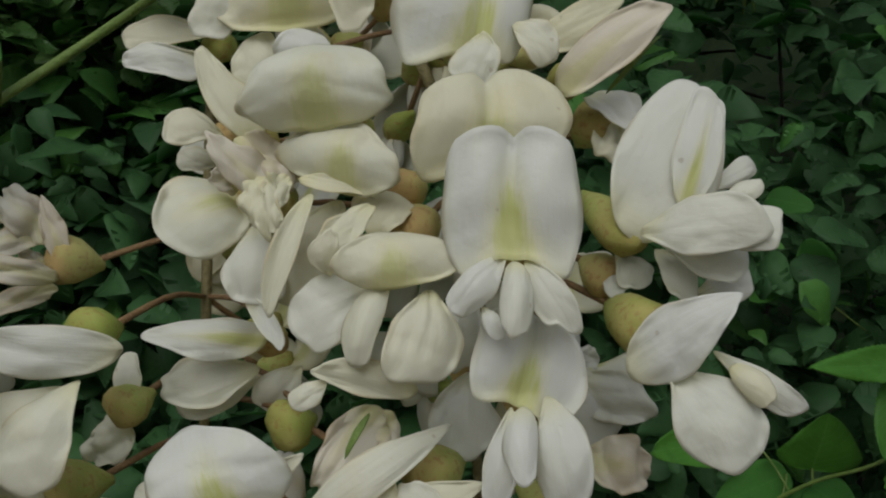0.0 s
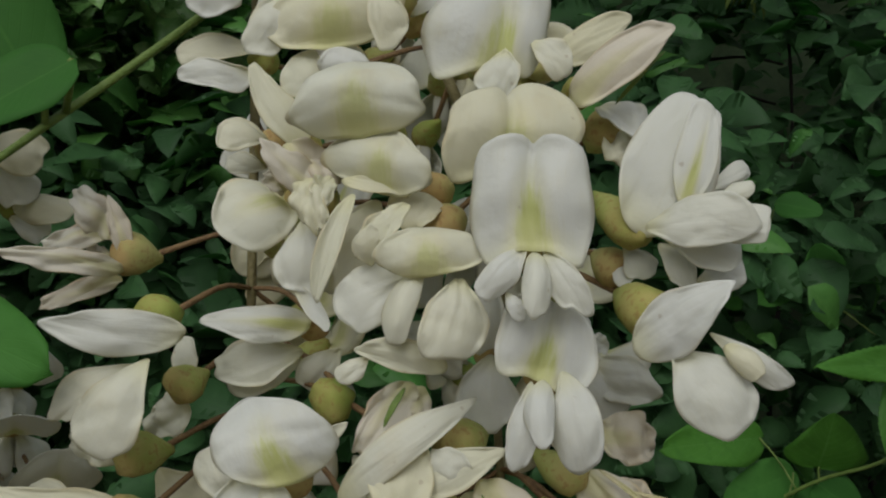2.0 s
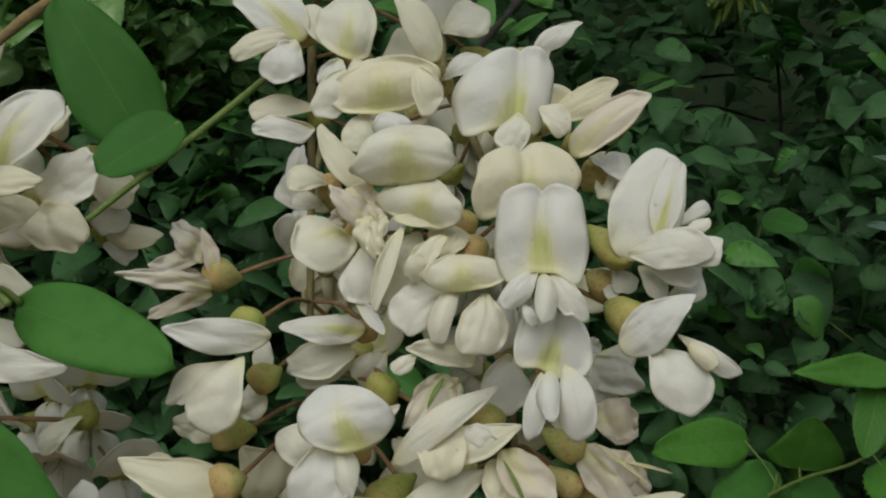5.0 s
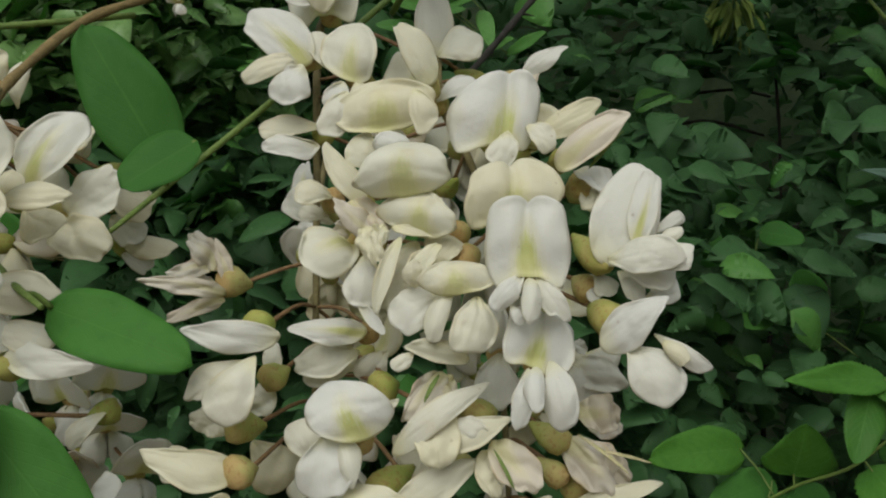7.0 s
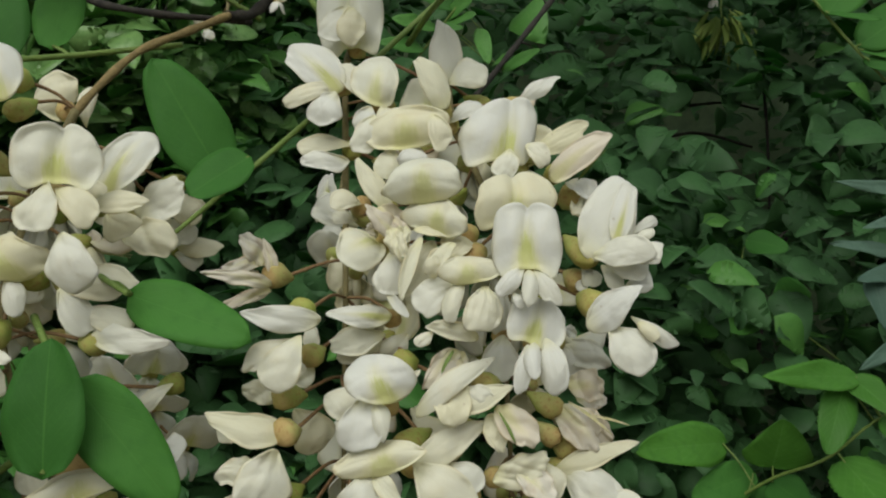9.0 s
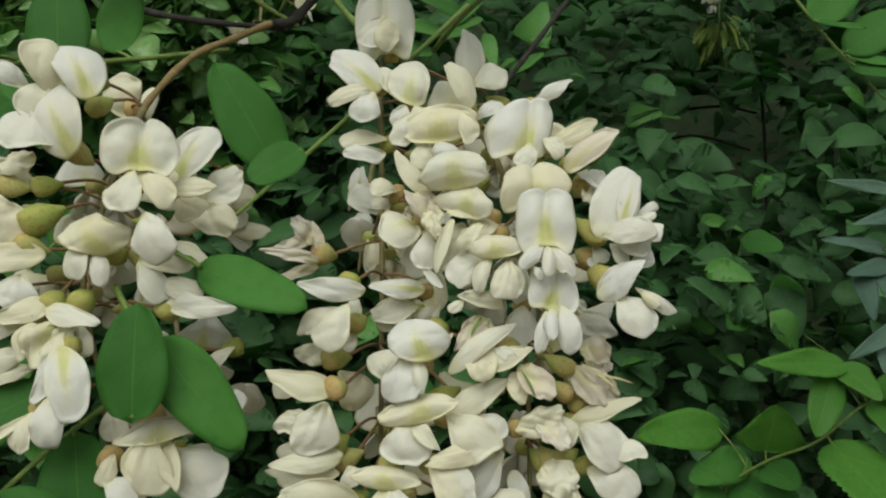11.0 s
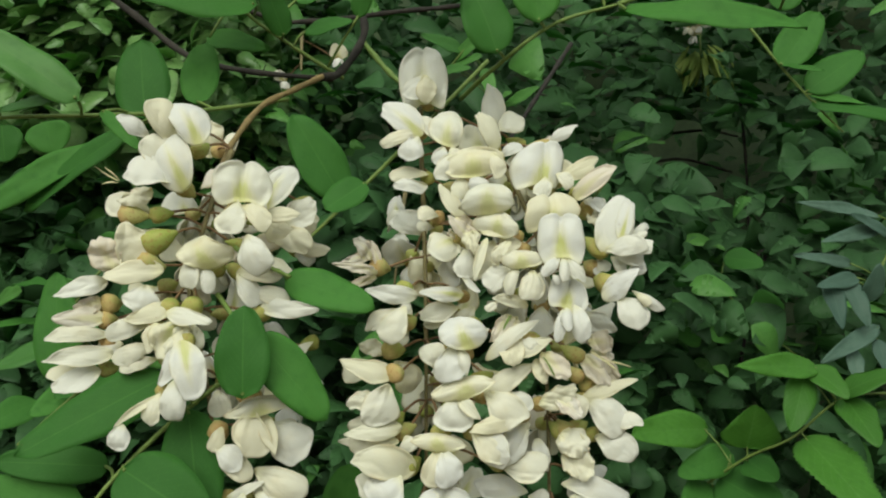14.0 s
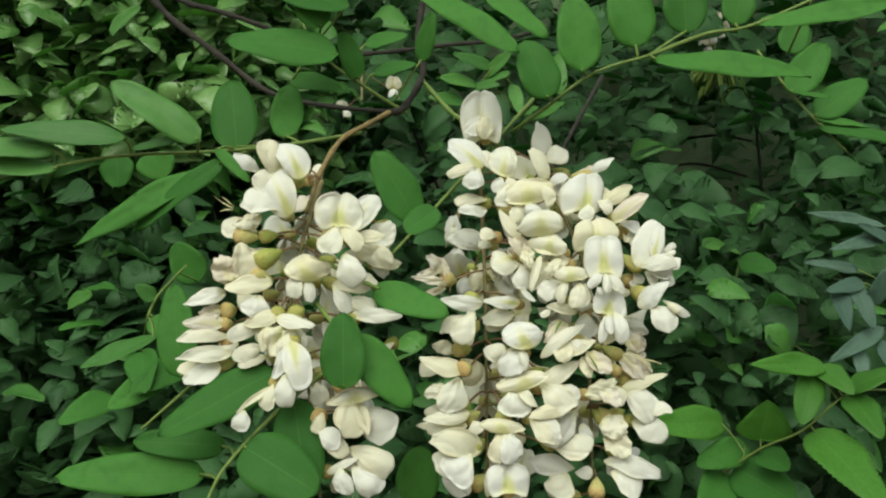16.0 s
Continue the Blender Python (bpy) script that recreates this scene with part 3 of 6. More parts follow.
def bloom(raceme, spine, base, mouth, radius=3.2):
    """A flower's calyx on its pedicel; petals are added by petal(). base None: the calyx points back to the rachis."""
    mouth = Vector(mouth) + Vector((0, 0, EYE))
    line = np.asarray(spine)
    if base is None:
        near = Vector(line[np.argmin(np.linalg.norm(line - np.array(mouth), axis=1))])
        base = mouth + (near - mouth).normalized() * 0.008
    else:
        base = Vector(base) + Vector((0, 0, EYE))
    rng = np.random.default_rng(petal_count[0] * 31 + 7)
    length = (mouth - base).length
    body = part("flower", calyx(rng, max(length, 0.005) * 1000, radius), CALYX, raceme)
    m = turn_to(mouth, mouth + (mouth - base), (0.1, -0.3, 1))
    body.matrix_local = Matrix.Translation(-raceme.location) @ m
    near = Vector(line[np.argmin(np.linalg.norm(line - np.array(base + Vector((0, 0, 0.004))), axis=1))])
    gap = (base - near).length
    if gap < 0.05:
        mid = (near + base) / 2 + Vector((0, 0, 0.08 * gap))
        inv = m.inverted()
        pts = [inv @ Vector(p) for p in curve_points([near, mid, base + (mouth - base) * 0.4], 8)]
        part("pedicel", tube(pts, np.linspace(0.45, 0.6, 8) * MM, 7), PEDICEL, body)
    return body


def raceme_of(name, corners, label, thick=1.3, group="flower racemes"):
    """A hanging raceme: an empty at its top and the rachis; flowers are added by flower()."""
    corners = [(x, y, z + EYE) for x, y, z in corners]
    ob = empty(name, corners[0], label, "flower raceme", group)
    spine = curve_points(corners, 40)
    part("rachis", tube([p - np.array(corners[0]) for p in spine], np.linspace(thick, thick * 0.5, 40) * MM, 8), RACHIS, ob)
    return ob, spine


def fill(raceme, spine, count, top=0.08, arc=140):
    """Flowers on the far side and the flanks of a raceme, spiralling down its rachis."""
    rng = np.random.default_rng(count + len(spine))
    for k in range(count):
        root = spine[int((top + (0.98 - top) * (k + rng.uniform(0, 0.6)) / count) * (len(spine) - 1))]
        turn = radians(20 + arc * ((k * 0.618) % 1.0))
        out = Vector((math.cos(turn), 0.9 * math.sin(turn), rng.uniform(-0.5, 0.05)))
        at = Vector(root) + out.normalized() * rng.uniform(0.013, 0.018)
        flower(raceme, spine, at, out, rng.choice(["half", "fold", "lean", "wilt"]), rng.choice(["white", "cream", "aged"]), rng.uniform(0.95, 1.1))


# ---- leaves ----
def blade(length, width, rng, fold=10.0, bow=0.12, tipness=0.0, nu=7, nv=13, thick=0.35 * MM, teeth=0.0):
    """A leaf blade along +y from its base, facing +z. tipness 0: oval and blunt, 1: pointed; teeth: depth of a saw edge."""
    v = np.linspace(0, 1, nv)
    u = np.linspace(-1, 1, nu)
    prof = np.sqrt(np.clip(1 - (2 * v - 1) ** 2, 0, 1)) ** 0.9
    sharp = np.where(v < 0.36, np.sqrt(np.clip(v / 0.36, 0, 1) * (2 - np.clip(v / 0.36, 0, 1))), np.clip((1 - v) / 0.64, 0, 1) ** 0.85)
    w = width / 2 * ((1 - tipness) * prof + tipness * sharp) + width * 0.006
    if teeth:
        w = w * (1 + teeth * (np.arange(nv) % 2) * smooth(1 - v, 0, 0.2))
    g = np.zeros((nv, nu, 3))
    wave = rng.uniform(0, 6.28)
    for i in range(nv):
        x = u * w[i]
        g[i, :, 0] = x
        g[i, :, 1] = length * v[i]
        g[i, :, 2] = np.abs(x) * math.tan(math.radians(fold)) - bow * length * (v[i] - 0.3) ** 2 * 1.4 + 0.02 * length * np.sin(7 * v[i] + wave + 2 * u) * np.abs(u) + 0.008 * length * np.sin(15 * v[i] + 2 * wave - 3 * u) * np.abs(u)
    f_v, f_f = sheet(g, thick)
    uv = np.stack(np.meshgrid(u / 2 + 0.5, v), -1).reshape(-1, 2)
    return f_v, f_f, np.concatenate([uv, uv])


leaf_count = [0]


def leaflet(leaf, base, tip, width, face=(0, -1, 0.5), mat=None, tipness=0.34, name="leaflet", fold=5.0, teeth=0.0, stalk=None):
    leaf_count[0] += 1
    rng = np.random.default_rng(leaf_count[0] * 13 + 5)
    base, tip = Vector(base) + Vector((0, 0, EYE)), Vector(tip) + Vector((0, 0, EYE))
    m = turn_to(base, tip, face)
    data = blade((tip - base).length, width, rng, fold + rng.uniform(-4, 4), rng.uniform(0.02, 0.14), tipness, 9, 39 if teeth else 17, teeth=teeth)
    ob = part(name, data, mat or LEAFLET, leaf)
    ob.matrix_local = Matrix.Translation(-leaf.location) @ m
    if stalk is not None:
        end = Vector(stalk) + Vector((0, 0, EYE))
        inv = m.inverted()
        pts = [inv @ Vector(p) for p in curve_points([end, (end + base) / 2 + Vector((0, 0, 0.001)), base + (tip - base) * 0.04], 6)]
        part("stalk", tube(pts, [0.7 * MM] * 6, 6), GREENSTEM, ob)
    return ob


def leaf_of(name, corners, label, thick=1.1, mat=None, category="leaf", group="compound leaves"):
    corners = [(x, y, z + EYE) for x, y, z in corners]
    ob = empty(name, corners[0], label, category, group)
    pts = curve_points(corners, 24)
    part("stalk" if category == "leaf" else "stem", tube([p - np.array(corners[0]) for p in pts], np.linspace(thick, thick * 0.6, 24) * MM, 8), mat or GREENSTEM, ob)
    return ob


# ---- ground ----
g = bmesh.new()
bmesh.ops.create_grid(g, x_segments=90, y_segments=90, size=1.0)
for v in g.verts:
    r = max(abs(v.co.x), abs(v.co.y))
    far = 600.0 * r**4 + 4.0 * r
    x, y = v.co.x / max(r, 1e-6) * far, v.co.y / max(r, 1e-6) * far
    v.co = (x, y, 0.05 * noise.noise((x * 0.9, y * 0.9, 0)) + 0.02 * noise.noise((x * 5, y * 5, 3)))
me = bpy.data.meshes.new("ground")
g.to_mesh(me)
me.materials.append(SOIL)
tagged(new("ground", me), "dark woodland soil with leaf litter", "ground", kind="structure")

# ---- twigs of the locust tree ----
def twig(name, corners, thick, thin, mat, label, group="twigs"):
    corners = [(x, y, z + EYE) for x, y, z in corners]
    ob = empty(name, corners[0], label, "twig", group)
    pts = curve_points(corners, 40)
    rng = np.random.default_rng(len(bpy.data.objects))
    rad = np.linspace(thick, thin, 40) * (1 + 0.14 * np.sin(np.arange(40) * 1.1 + rng.uniform(0, 6))) * MM
    part("stem", tube([p - np.array(corners[0]) for p in pts], rad, 10), mat, ob)
    for k, at in enumerate(range(6, 38, 9) if mat is BARK and group == "twigs" else ()):
        along = Vector(pts[at + 1] - pts[at - 1]).normalized()
        root = Vector(pts[at]) - Vector(corners[0])
        out = (along.cross(Vector((0, 1, 0))) * (1 if k % 2 else -1) + along * 0.3 + Vector((0, -0.3, 0))).normalized()
        n = rng.uniform(3.5, 6.0) * MM
        part("thorn", tube([root, root + out * n * 0.4 + along * 0.2 * MM, root + out * n], [0.8 * MM, 0.45 * MM, 0.08 * MM], 6), mat, ob)
    return ob


twig("twig", [(-0.0939, 0.2080, 0.0989), (-0.1054, 0.1970, 0.0895), (-0.1190, 0.1820, 0.0771), (-0.1266, 0.1600, 0.0560), (-0.1286, 0.1500, 0.0442), (-0.1303, 0.1400, 0.0317)], 1.5, 1.3, TWIG, "brown arching twig bearing the raceme")
twig("dark_twig", [(-0.2774, 0.3, 0.2198), (-0.2498, 0.29, 0.1874), (-0.2119, 0.28, 0.1561), (-0.1793, 0.27, 0.1298), (-0.1428, 0.25, 0.1148), (-0.0921, 0.235, 0.1051)], 2.5, 1.3, BARK, "dark rough-barked twig among the leaves")
twig("dark_twig", [(-0.0709, 0.26, 0.2084), (-0.0783, 0.25, 0.1597), (-0.0753, 0.235, 0.1296), (-0.0862, 0.22, 0.1047), (-0.0945, 0.2085, 0.0985)], 2.0, 2.2, BARK, "dark knotted twig above the racemes")
twig("dark_twig", [(-0.1424, 0.36, 0.1816), (-0.1034, 0.36, 0.1838), (-0.06, 0.35, 0.1854), (-0.0222, 0.34, 0.1851), (0.0031, 0.34, 0.1908)], 1.7, 1.5, BARK, "dark horizontal twig behind the leaves")
twig("twig", [(-0.0764, 0.235, 0.1261), (-0.0578, 0.215, 0.0997), (-0.0424, 0.19, 0.0837), (-0.0344, 0.17, 0.07)], 1.5, 1.3, GREENSTEM, "green stalk joining the twig and the raceme")
twig("twig", [(-0.0098, 0.158, 0.0474), (0.001, 0.2, 0.0676), (0.0227, 0.25, 0.1043), (0.0472, 0.3, 0.1452)], 1.0, 1.4, BARK, "thin dark twig rising behind the raceme")
twig("dark_twig", [(-0.2867, 0.36, 0.2404), (-0.2602, 0.36, 0.2244), (-0.2369, 0.355, 0.2164), (-0.2011, 0.35, 0.2023), (-0.1424, 0.36, 0.1816)], 2.6, 1.6, BARK, "dark thorny twig crossing behind the leaves")

# ---- racemes ----
raceme, spine = raceme_of("white_raceme", [(-0.0434, 0.175, 0.0772), (-0.0445, 0.165, 0.0648), (-0.0436, 0.158, 0.0322), (-0.0428, 0.152, -0.0054), (-0.0428, 0.15, -0.0447), (-0.0431, 0.15, -0.0863), (-0.0421, 0.15, -0.1298)], "long hanging raceme of cream-white pea flowers")
f = bloom(raceme, spine, (-0.0558, 0.1430, -0.0023), (-0.0631, 0.1380, -0.0014), 4.2)
petal(f, "banner", (-0.0638, 0.1380, 0.0016), (-0.0715, 0.1360, 0.0099), 0.0067, WILTED, "crumple")
petal(f, "wing", (-0.0614, 0.1370, -0.0025), (-0.0649, 0.1350, 0.0083), 0.0039, WILTED, "crumple", crumple=0.8)
petal(f, "wing", (-0.0655, 0.1390, 0.0023), (-0.0766, 0.1360, -0.0001), 0.0048, WILTED, "crumple")
petal(f, "wing", (-0.0624, 0.1360, -0.0050), (-0.0776, 0.1230, -0.0014), 0.0050, WILTED, "crumple", droop=0.15)
petal(f, "wing", (-0.0627, 0.1370, -0.0062), (-0.0752, 0.1330, -0.0114), 0.0043, WILTED, "crumple")
petal(f, "wing", (-0.0658, 0.1400, -0.0023), (-0.0704, 0.1390, -0.0032), 0.0055, WILTED, "crumple")
f = bloom(raceme, spine, (-0.0478, 0.1280, -0.0108), (-0.0514, 0.1210, -0.0120), 4.0)
petal(f, "banner", (-0.0459, 0.1200, -0.0146), (-0.0652, 0.1120, -0.0113), 0.0073, PETAL, "fold", bow=0.12)
petal(f, "wing", (-0.0503, 0.1160, -0.0180), (-0.0596, 0.1120, -0.0315), 0.0104, CREAM, "wing")
petal(f, "wing", (-0.0522, 0.1190, -0.0194), (-0.0655, 0.1155, -0.0282), 0.0071, CREAM, "wing", sharp=0.6)
f = bloom(raceme, spine, (-0.0458, 0.1370, -0.0217), (-0.0506, 0.1320, -0.0248), 3.8)
petal(f, "wing", (-0.0509, 0.1350, -0.0258), (-0.0499, 0.1360, -0.0164), 0.0051, CREAM, "wing")
petal(f, "wing", (-0.0501, 0.1360, -0.0270), (-0.0571, 0.1350, -0.0331), 0.0080, CREAM, "crumple")
f = bloom(raceme, spine, (-0.0280, 0.1400, -0.0121), (-0.0277, 0.1340, -0.0143), 3.0)
petal(f, "banner", (-0.0276, 0.1310, -0.0143), (-0.0445, 0.1260, -0.0126), 0.0070, BANNER, "fold")
petal(f, "wing", (-0.0294, 0.1350, -0.0187), (-0.0451, 0.1345, -0.0225), 0.0092, CREAM, "wing", sharp=0.4)
petal(f, "wing", (-0.0304, 0.1380, -0.0207), (-0.0428, 0.1375, -0.0261), 0.0065, CREAM, "wing")
f = bloom(raceme, spine, (-0.0309, 0.1280, -0.0332), (-0.0276, 0.1140, -0.0366), 3.6)
petal(f, "banner", (-0.0263, 0.1070, -0.0352), (-0.0318, 0.1100, -0.0231), 0.0185, BANNER, "almond", droop=0.1, almond=0.3, ears=0, bow=0.3)
petal(f, "wing", (-0.0253, 0.1140, -0.0320), (-0.0186, 0.1120, -0.0269), 0.0028, CREAM, "strip")
petal(f, "wing", (-0.0331, 0.1100, -0.0336), (-0.0333, 0.1070, -0.0466), 0.0122, PETAL, "wing")
petal(f, "keel", (-0.0300, 0.1080, -0.0348), (-0.0275, 0.1050, -0.0437), 0.0049, CREAM, "keel")
f = bloom(raceme, spine, (-0.0497, 0.1310, -0.0349), (-0.0571, 0.1250, -0.0351), 4.2)
petal(f, "wing", (-0.0585, 0.1300, -0.0359), (-0.0690, 0.1300, -0.0341), 0.0074, CREAM, "crumple")
petal(f, "wing", (-0.0557, 0.1360, -0.0402), (-0.0459, 0.1380, -0.0508), 0.0116, CREAM, "wing")
f = bloom(raceme, spine, (-0.0504, 0.1240, -0.0432), (-0.0552, 0.1180, -0.0438), 4.0)
petal(f, "banner", (-0.0548, 0.1200, -0.0450), (-0.0742, 0.1150, -0.0392), 0.0097, AGED, "fold", bow=0.1)
petal(f, "wing", (-0.0635, 0.1260, -0.0450), (-0.0757, 0.1280, -0.0431), 0.0081, CREAM, "wing")
f = bloom(raceme, spine, (-0.0506, 0.1300, -0.0591), (-0.0570, 0.1230, -0.0627), 4.2)
petal(f, "wing", (-0.0573, 0.1180, -0.0477), (-0.0654, 0.1155, -0.0629), 0.0152, CREAM, "wing", sharp=0.3)
petal(f, "wing", (-0.0629, 0.1200, -0.0521), (-0.0724, 0.1180, -0.0566), 0.0079, CREAM, "crumple")
petal(f, "banner", (-0.0521, 0.1200, -0.0647), (-0.0727, 0.1140, -0.0654), 0.0082, AGED, "fold")
petal(f, "wing", (-0.0534, 0.1220, -0.0699), (-0.0717, 0.1200, -0.0712), 0.0109, CREAM, "wing")
f = bloom(raceme, spine, (-0.0443, 0.1290, -0.0763), (-0.0510, 0.1220, -0.0801), 4.4)
petal(f, "banner", (-0.0469, 0.1200, -0.0806), (-0.0709, 0.1120, -0.0738), 0.0129, AGED, "fold")
petal(f, "wing", (-0.0519, 0.1160, -0.0823), (-0.0629, 0.1130, -0.0930), 0.0163, PETAL, "wing")
petal(f, "wing", (-0.0560, 0.1200, -0.0822), (-0.0683, 0.1175, -0.0888), 0.0138, CREAM, "wing")
f = bloom(raceme, spine, (-0.0455, 0.1320, -0.0641), (-0.0545, 0.1270, -0.0677), 3.6)
petal(f, "wing", (-0.0545, 0.1270, -0.0660), (-0.0728, 0.1240, -0.0636), 0.0076, CREAM, "wing")
petal(f, "wing", (-0.0545, 0.1270, -0.0684), (-0.0758, 0.1240, -0.0702), 0.0076, CREAM, "strip")
f = bloom(raceme, spine, (-0.0435, 0.1300, -0.0926), (-0.0500, 0.1240, -0.0975), 4.0)
petal(f, "wing", (-0.0536, 0.1260, -0.0917), (-0.0612, 0.1250, -0.1012), 0.0153, PETAL, "wing")
f = bloom(raceme, spine, (-0.0390, 0.1620, 0.0389), (-0.0415, 0.1540, 0.0375), 3.0)
petal(f, "wing", (-0.0410, 0.1510, 0.0386), (-0.0581, 0.1520, 0.0384), 0.0064, CREAM, "wing", bow=0.1)
petal(f, "wing", (-0.0424, 0.1500, 0.0341), (-0.0552, 0.1470, 0.0319), 0.0081, PETAL, "wing", droop=-0.25, sharp=0.4)
f = None
f = bloom(raceme, spine, None, (-0.0370, 0.1440, 0.0191))
petal(f, "wing", (-0.0370, 0.1410, 0.0191), (-0.0463, 0.1380, 0.0210), 0.0065, CREAM, "wing")
petal(f, "wing", (-0.0389, 0.1480, 0.0152), (-0.0465, 0.1460, 0.0155), 0.0043, CREAM, "wing")
f = bloom(raceme, spine, (-0.0286, 0.1380, 0.0097), (-0.0304, 0.1300, 0.0077), 3.4)
petal(f, "banner", (-0.0302, 0.1280, 0.0076), (-0.0413, 0.1210, 0.0024), 0.0131, BANNER_CREAM, "oval", bow=0.18, cup=-0.25, egg=0.12)
petal(f, "wing", (-0.0309, 0.1260, 0.0088), (-0.0343, 0.1210, 0.0110), 0.0035, WILTED, "crumple")
f = None
f = bloom(raceme, spine, None, (-0.0278, 0.1290, 0.0160))
petal(f, "banner", (-0.0278, 0.1260, 0.0160), (-0.0368, 0.1270, 0.0301), 0.0066, AGED, "fold", bow=0.1)
f = bloom(raceme, spine, (-0.0111, 0.1380, 0.0176), (-0.0150, 0.1280, 0.0194), 3.6)
petal(f, "banner", (-0.0174, 0.1195, 0.0169), (-0.0171, 0.1225, 0.0295), 0.0232, BANNER_CREAM, "almond", droop=-0.14, ears=0.12, almond=0.62)
petal(f, "wing", (-0.0218, 0.1270, 0.0263), (-0.0216, 0.1250, 0.0326), 0.0087, PETAL, "wing")
petal(f, "wing", (-0.0247, 0.1290, 0.0241), (-0.0298, 0.1290, 0.0326), 0.0078, AGED, "wing")
petal(f, "wing", (-0.0180, 0.1300, 0.0285), (-0.0234, 0.1290, 0.0339), 0.0082, CREAM, "wing")
f = bloom(raceme, spine, (-0.0023, 0.1380, 0.0108), (-0.0069, 0.1300, 0.0092), 3.6)
petal(f, "banner", (-0.0139, 0.1200, 0.0075), (-0.0131, 0.1230, 0.0183), 0.0182, BANNER_CREAM, "almond", droop=0.16, almond=0.65)
petal(f, "wing", (-0.0213, 0.1225, 0.0121), (-0.0147, 0.1235, 0.0193), 0.0055, PETAL, "wing")
petal(f, "wing", (-0.0204, 0.1190, 0.0102), (-0.0103, 0.1200, 0.0077), 0.0029, AGED, "strip")
petal(f, "wing", (-0.0224, 0.1260, 0.0140), (-0.0174, 0.1270, 0.0202), 0.0047, CREAM, "wing")
petal(f, "wing", (-0.0229, 0.1240, 0.0115), (-0.0107, 0.1260, 0.0082), 0.0032, AGED, "strip")
f = bloom(raceme, spine, (-0.0243, 0.1350, 0.0095), (-0.0253, 0.1250, 0.0070), 3.2)
petal(f, "banner", (-0.0238, 0.1240, 0.0074), (-0.0335, 0.1190, 0.0166), 0.0062, WILTED, "crumple")
petal(f, "wing", (-0.0313, 0.1260, 0.0155), (-0.0216, 0.1240, 0.0091), 0.0071, WILTED, "crumple")
petal(f, "wing", (-0.0253, 0.1180, 0.0107), (-0.0235, 0.1150, 0.0018), 0.0060, AGED, "crumple", crumple=2.2)
petal(f, "wing", (-0.0221, 0.1190, 0.0108), (-0.0245, 0.1160, 0.0047), 0.0042, AGED, "crumple", crumple=2.2)
petal(f, "wing", (-0.0271, 0.1230, 0.0038), (-0.0266, 0.1205, -0.0081), 0.0086, PETAL, "wing")
petal(f, "wing", (-0.0186, 0.1180, 0.0078), (-0.0239, 0.1140, -0.0098), 0.0038, AGED, "strip")
petal(f, "wing", (-0.0155, 0.1250, 0.0075), (-0.0223, 0.1235, -0.0076), 0.0110, CREAM, "wing")
petal(f, "wing", (-0.0286, 0.1200, -0.0062), (-0.0218, 0.1130, -0.0133), 0.0028, PETAL, "strip", bow=-0.25)
f = bloom(raceme, spine, (-0.0014, 0.1350, 0.0058), (-0.0049, 0.1240, 0.0030), 3.8)
petal(f, "banner", (-0.0068, 0.1085, -0.0053), (-0.0074, 0.1115, 0.0021), 0.0186, BANNER_CREAM, "almond", almond=0.6, droop=-0.04)
petal(f, "wing", (-0.0148, 0.1110, -0.0032), (-0.0156, 0.1090, 0.0024), 0.0040, CREAM, "wing")
petal(f, "wing", (-0.0097, 0.1170, 0.0059), (-0.0176, 0.1130, -0.0026), 0.0047, AGED, "crumple")
petal(f, "wing", (-0.0099, 0.1210, 0.0012), (-0.0077, 0.1240, 0.0086), 0.0087, CREAM, "wing")
petal(f, "wing", (-0.0091, 0.1150, -0.0049), (-0.0200, 0.1130, -0.0107), 0.0099, PETAL, "wing")
petal(f, "keel", (-0.0078, 0.1110, -0.0040), (-0.0114, 0.1070, -0.0154), 0.0048, CREAM, "keel")
petal(f, "wing", (-0.0017, 0.1110, -0.0053), (-0.0042, 0.1070, -0.0172), 0.0100, CREAM, "wing")
f = bloom(raceme, spine, (-0.0189, 0.1320, -0.0251), (-0.0239, 0.1270, -0.0266), 4.0)
petal(f, "banner", (-0.0036, 0.1130, -0.0187), (-0.0174, 0.1100, -0.0154), 0.0051, AGED, "fold")
petal(f, "wing", (-0.0154, 0.1110, -0.0172), (-0.0197, 0.1100, -0.0208), 0.0034, CREAM, "wing")
petal(f, "wing", (-0.0231, 0.1360, -0.0182), (-0.0287, 0.1380, -0.0261), 0.0076, CREAM, "wing")
f = bloom(raceme, spine, (0.0040, 0.1300, -0.0313), (-0.0029, 0.1210, -0.0329), 4.2)
petal(f, "banner", (-0.0201, 0.1130, -0.0388), (0.0001, 0.1150, -0.0250), 0.0058, CREAM, "fold", bow=0.2, crumple=0.08, lip=0.07, sharp=0.1)
petal(f, "wing", (-0.0092, 0.1190, -0.0220), (-0.0175, 0.1150, -0.0322), 0.0068, WILTED, "crumple")
petal(f, "wing", (-0.0078, 0.1200, -0.0231), (-0.0106, 0.1170, -0.0293), 0.0057, WILTED, "crumple")
petal(f, "stamen_tuft", (-0.0100, 0.1140, -0.0221), (-0.0134, 0.1130, -0.0280), 0.0010, GREENSTEM, "strip")
f = None
f = bloom(raceme, spine, None, (-0.0084, 0.1170, -0.0298))
petal(f, "wing", (-0.0084, 0.1140, -0.0298), (-0.0108, 0.1090, -0.0413), 0.0102, AGED, "crumple", crumple=0.8)
petal(f, "banner", (-0.0120, 0.1130, -0.0380), (0.0052, 0.1130, -0.0312), 0.0064, AGED, "fold", crumple=0.1, lip=0.07)
petal(f, "wing", (-0.0039, 0.1130, -0.0380), (-0.0017, 0.1120, -0.0312), 0.0067, CREAM, "wing")
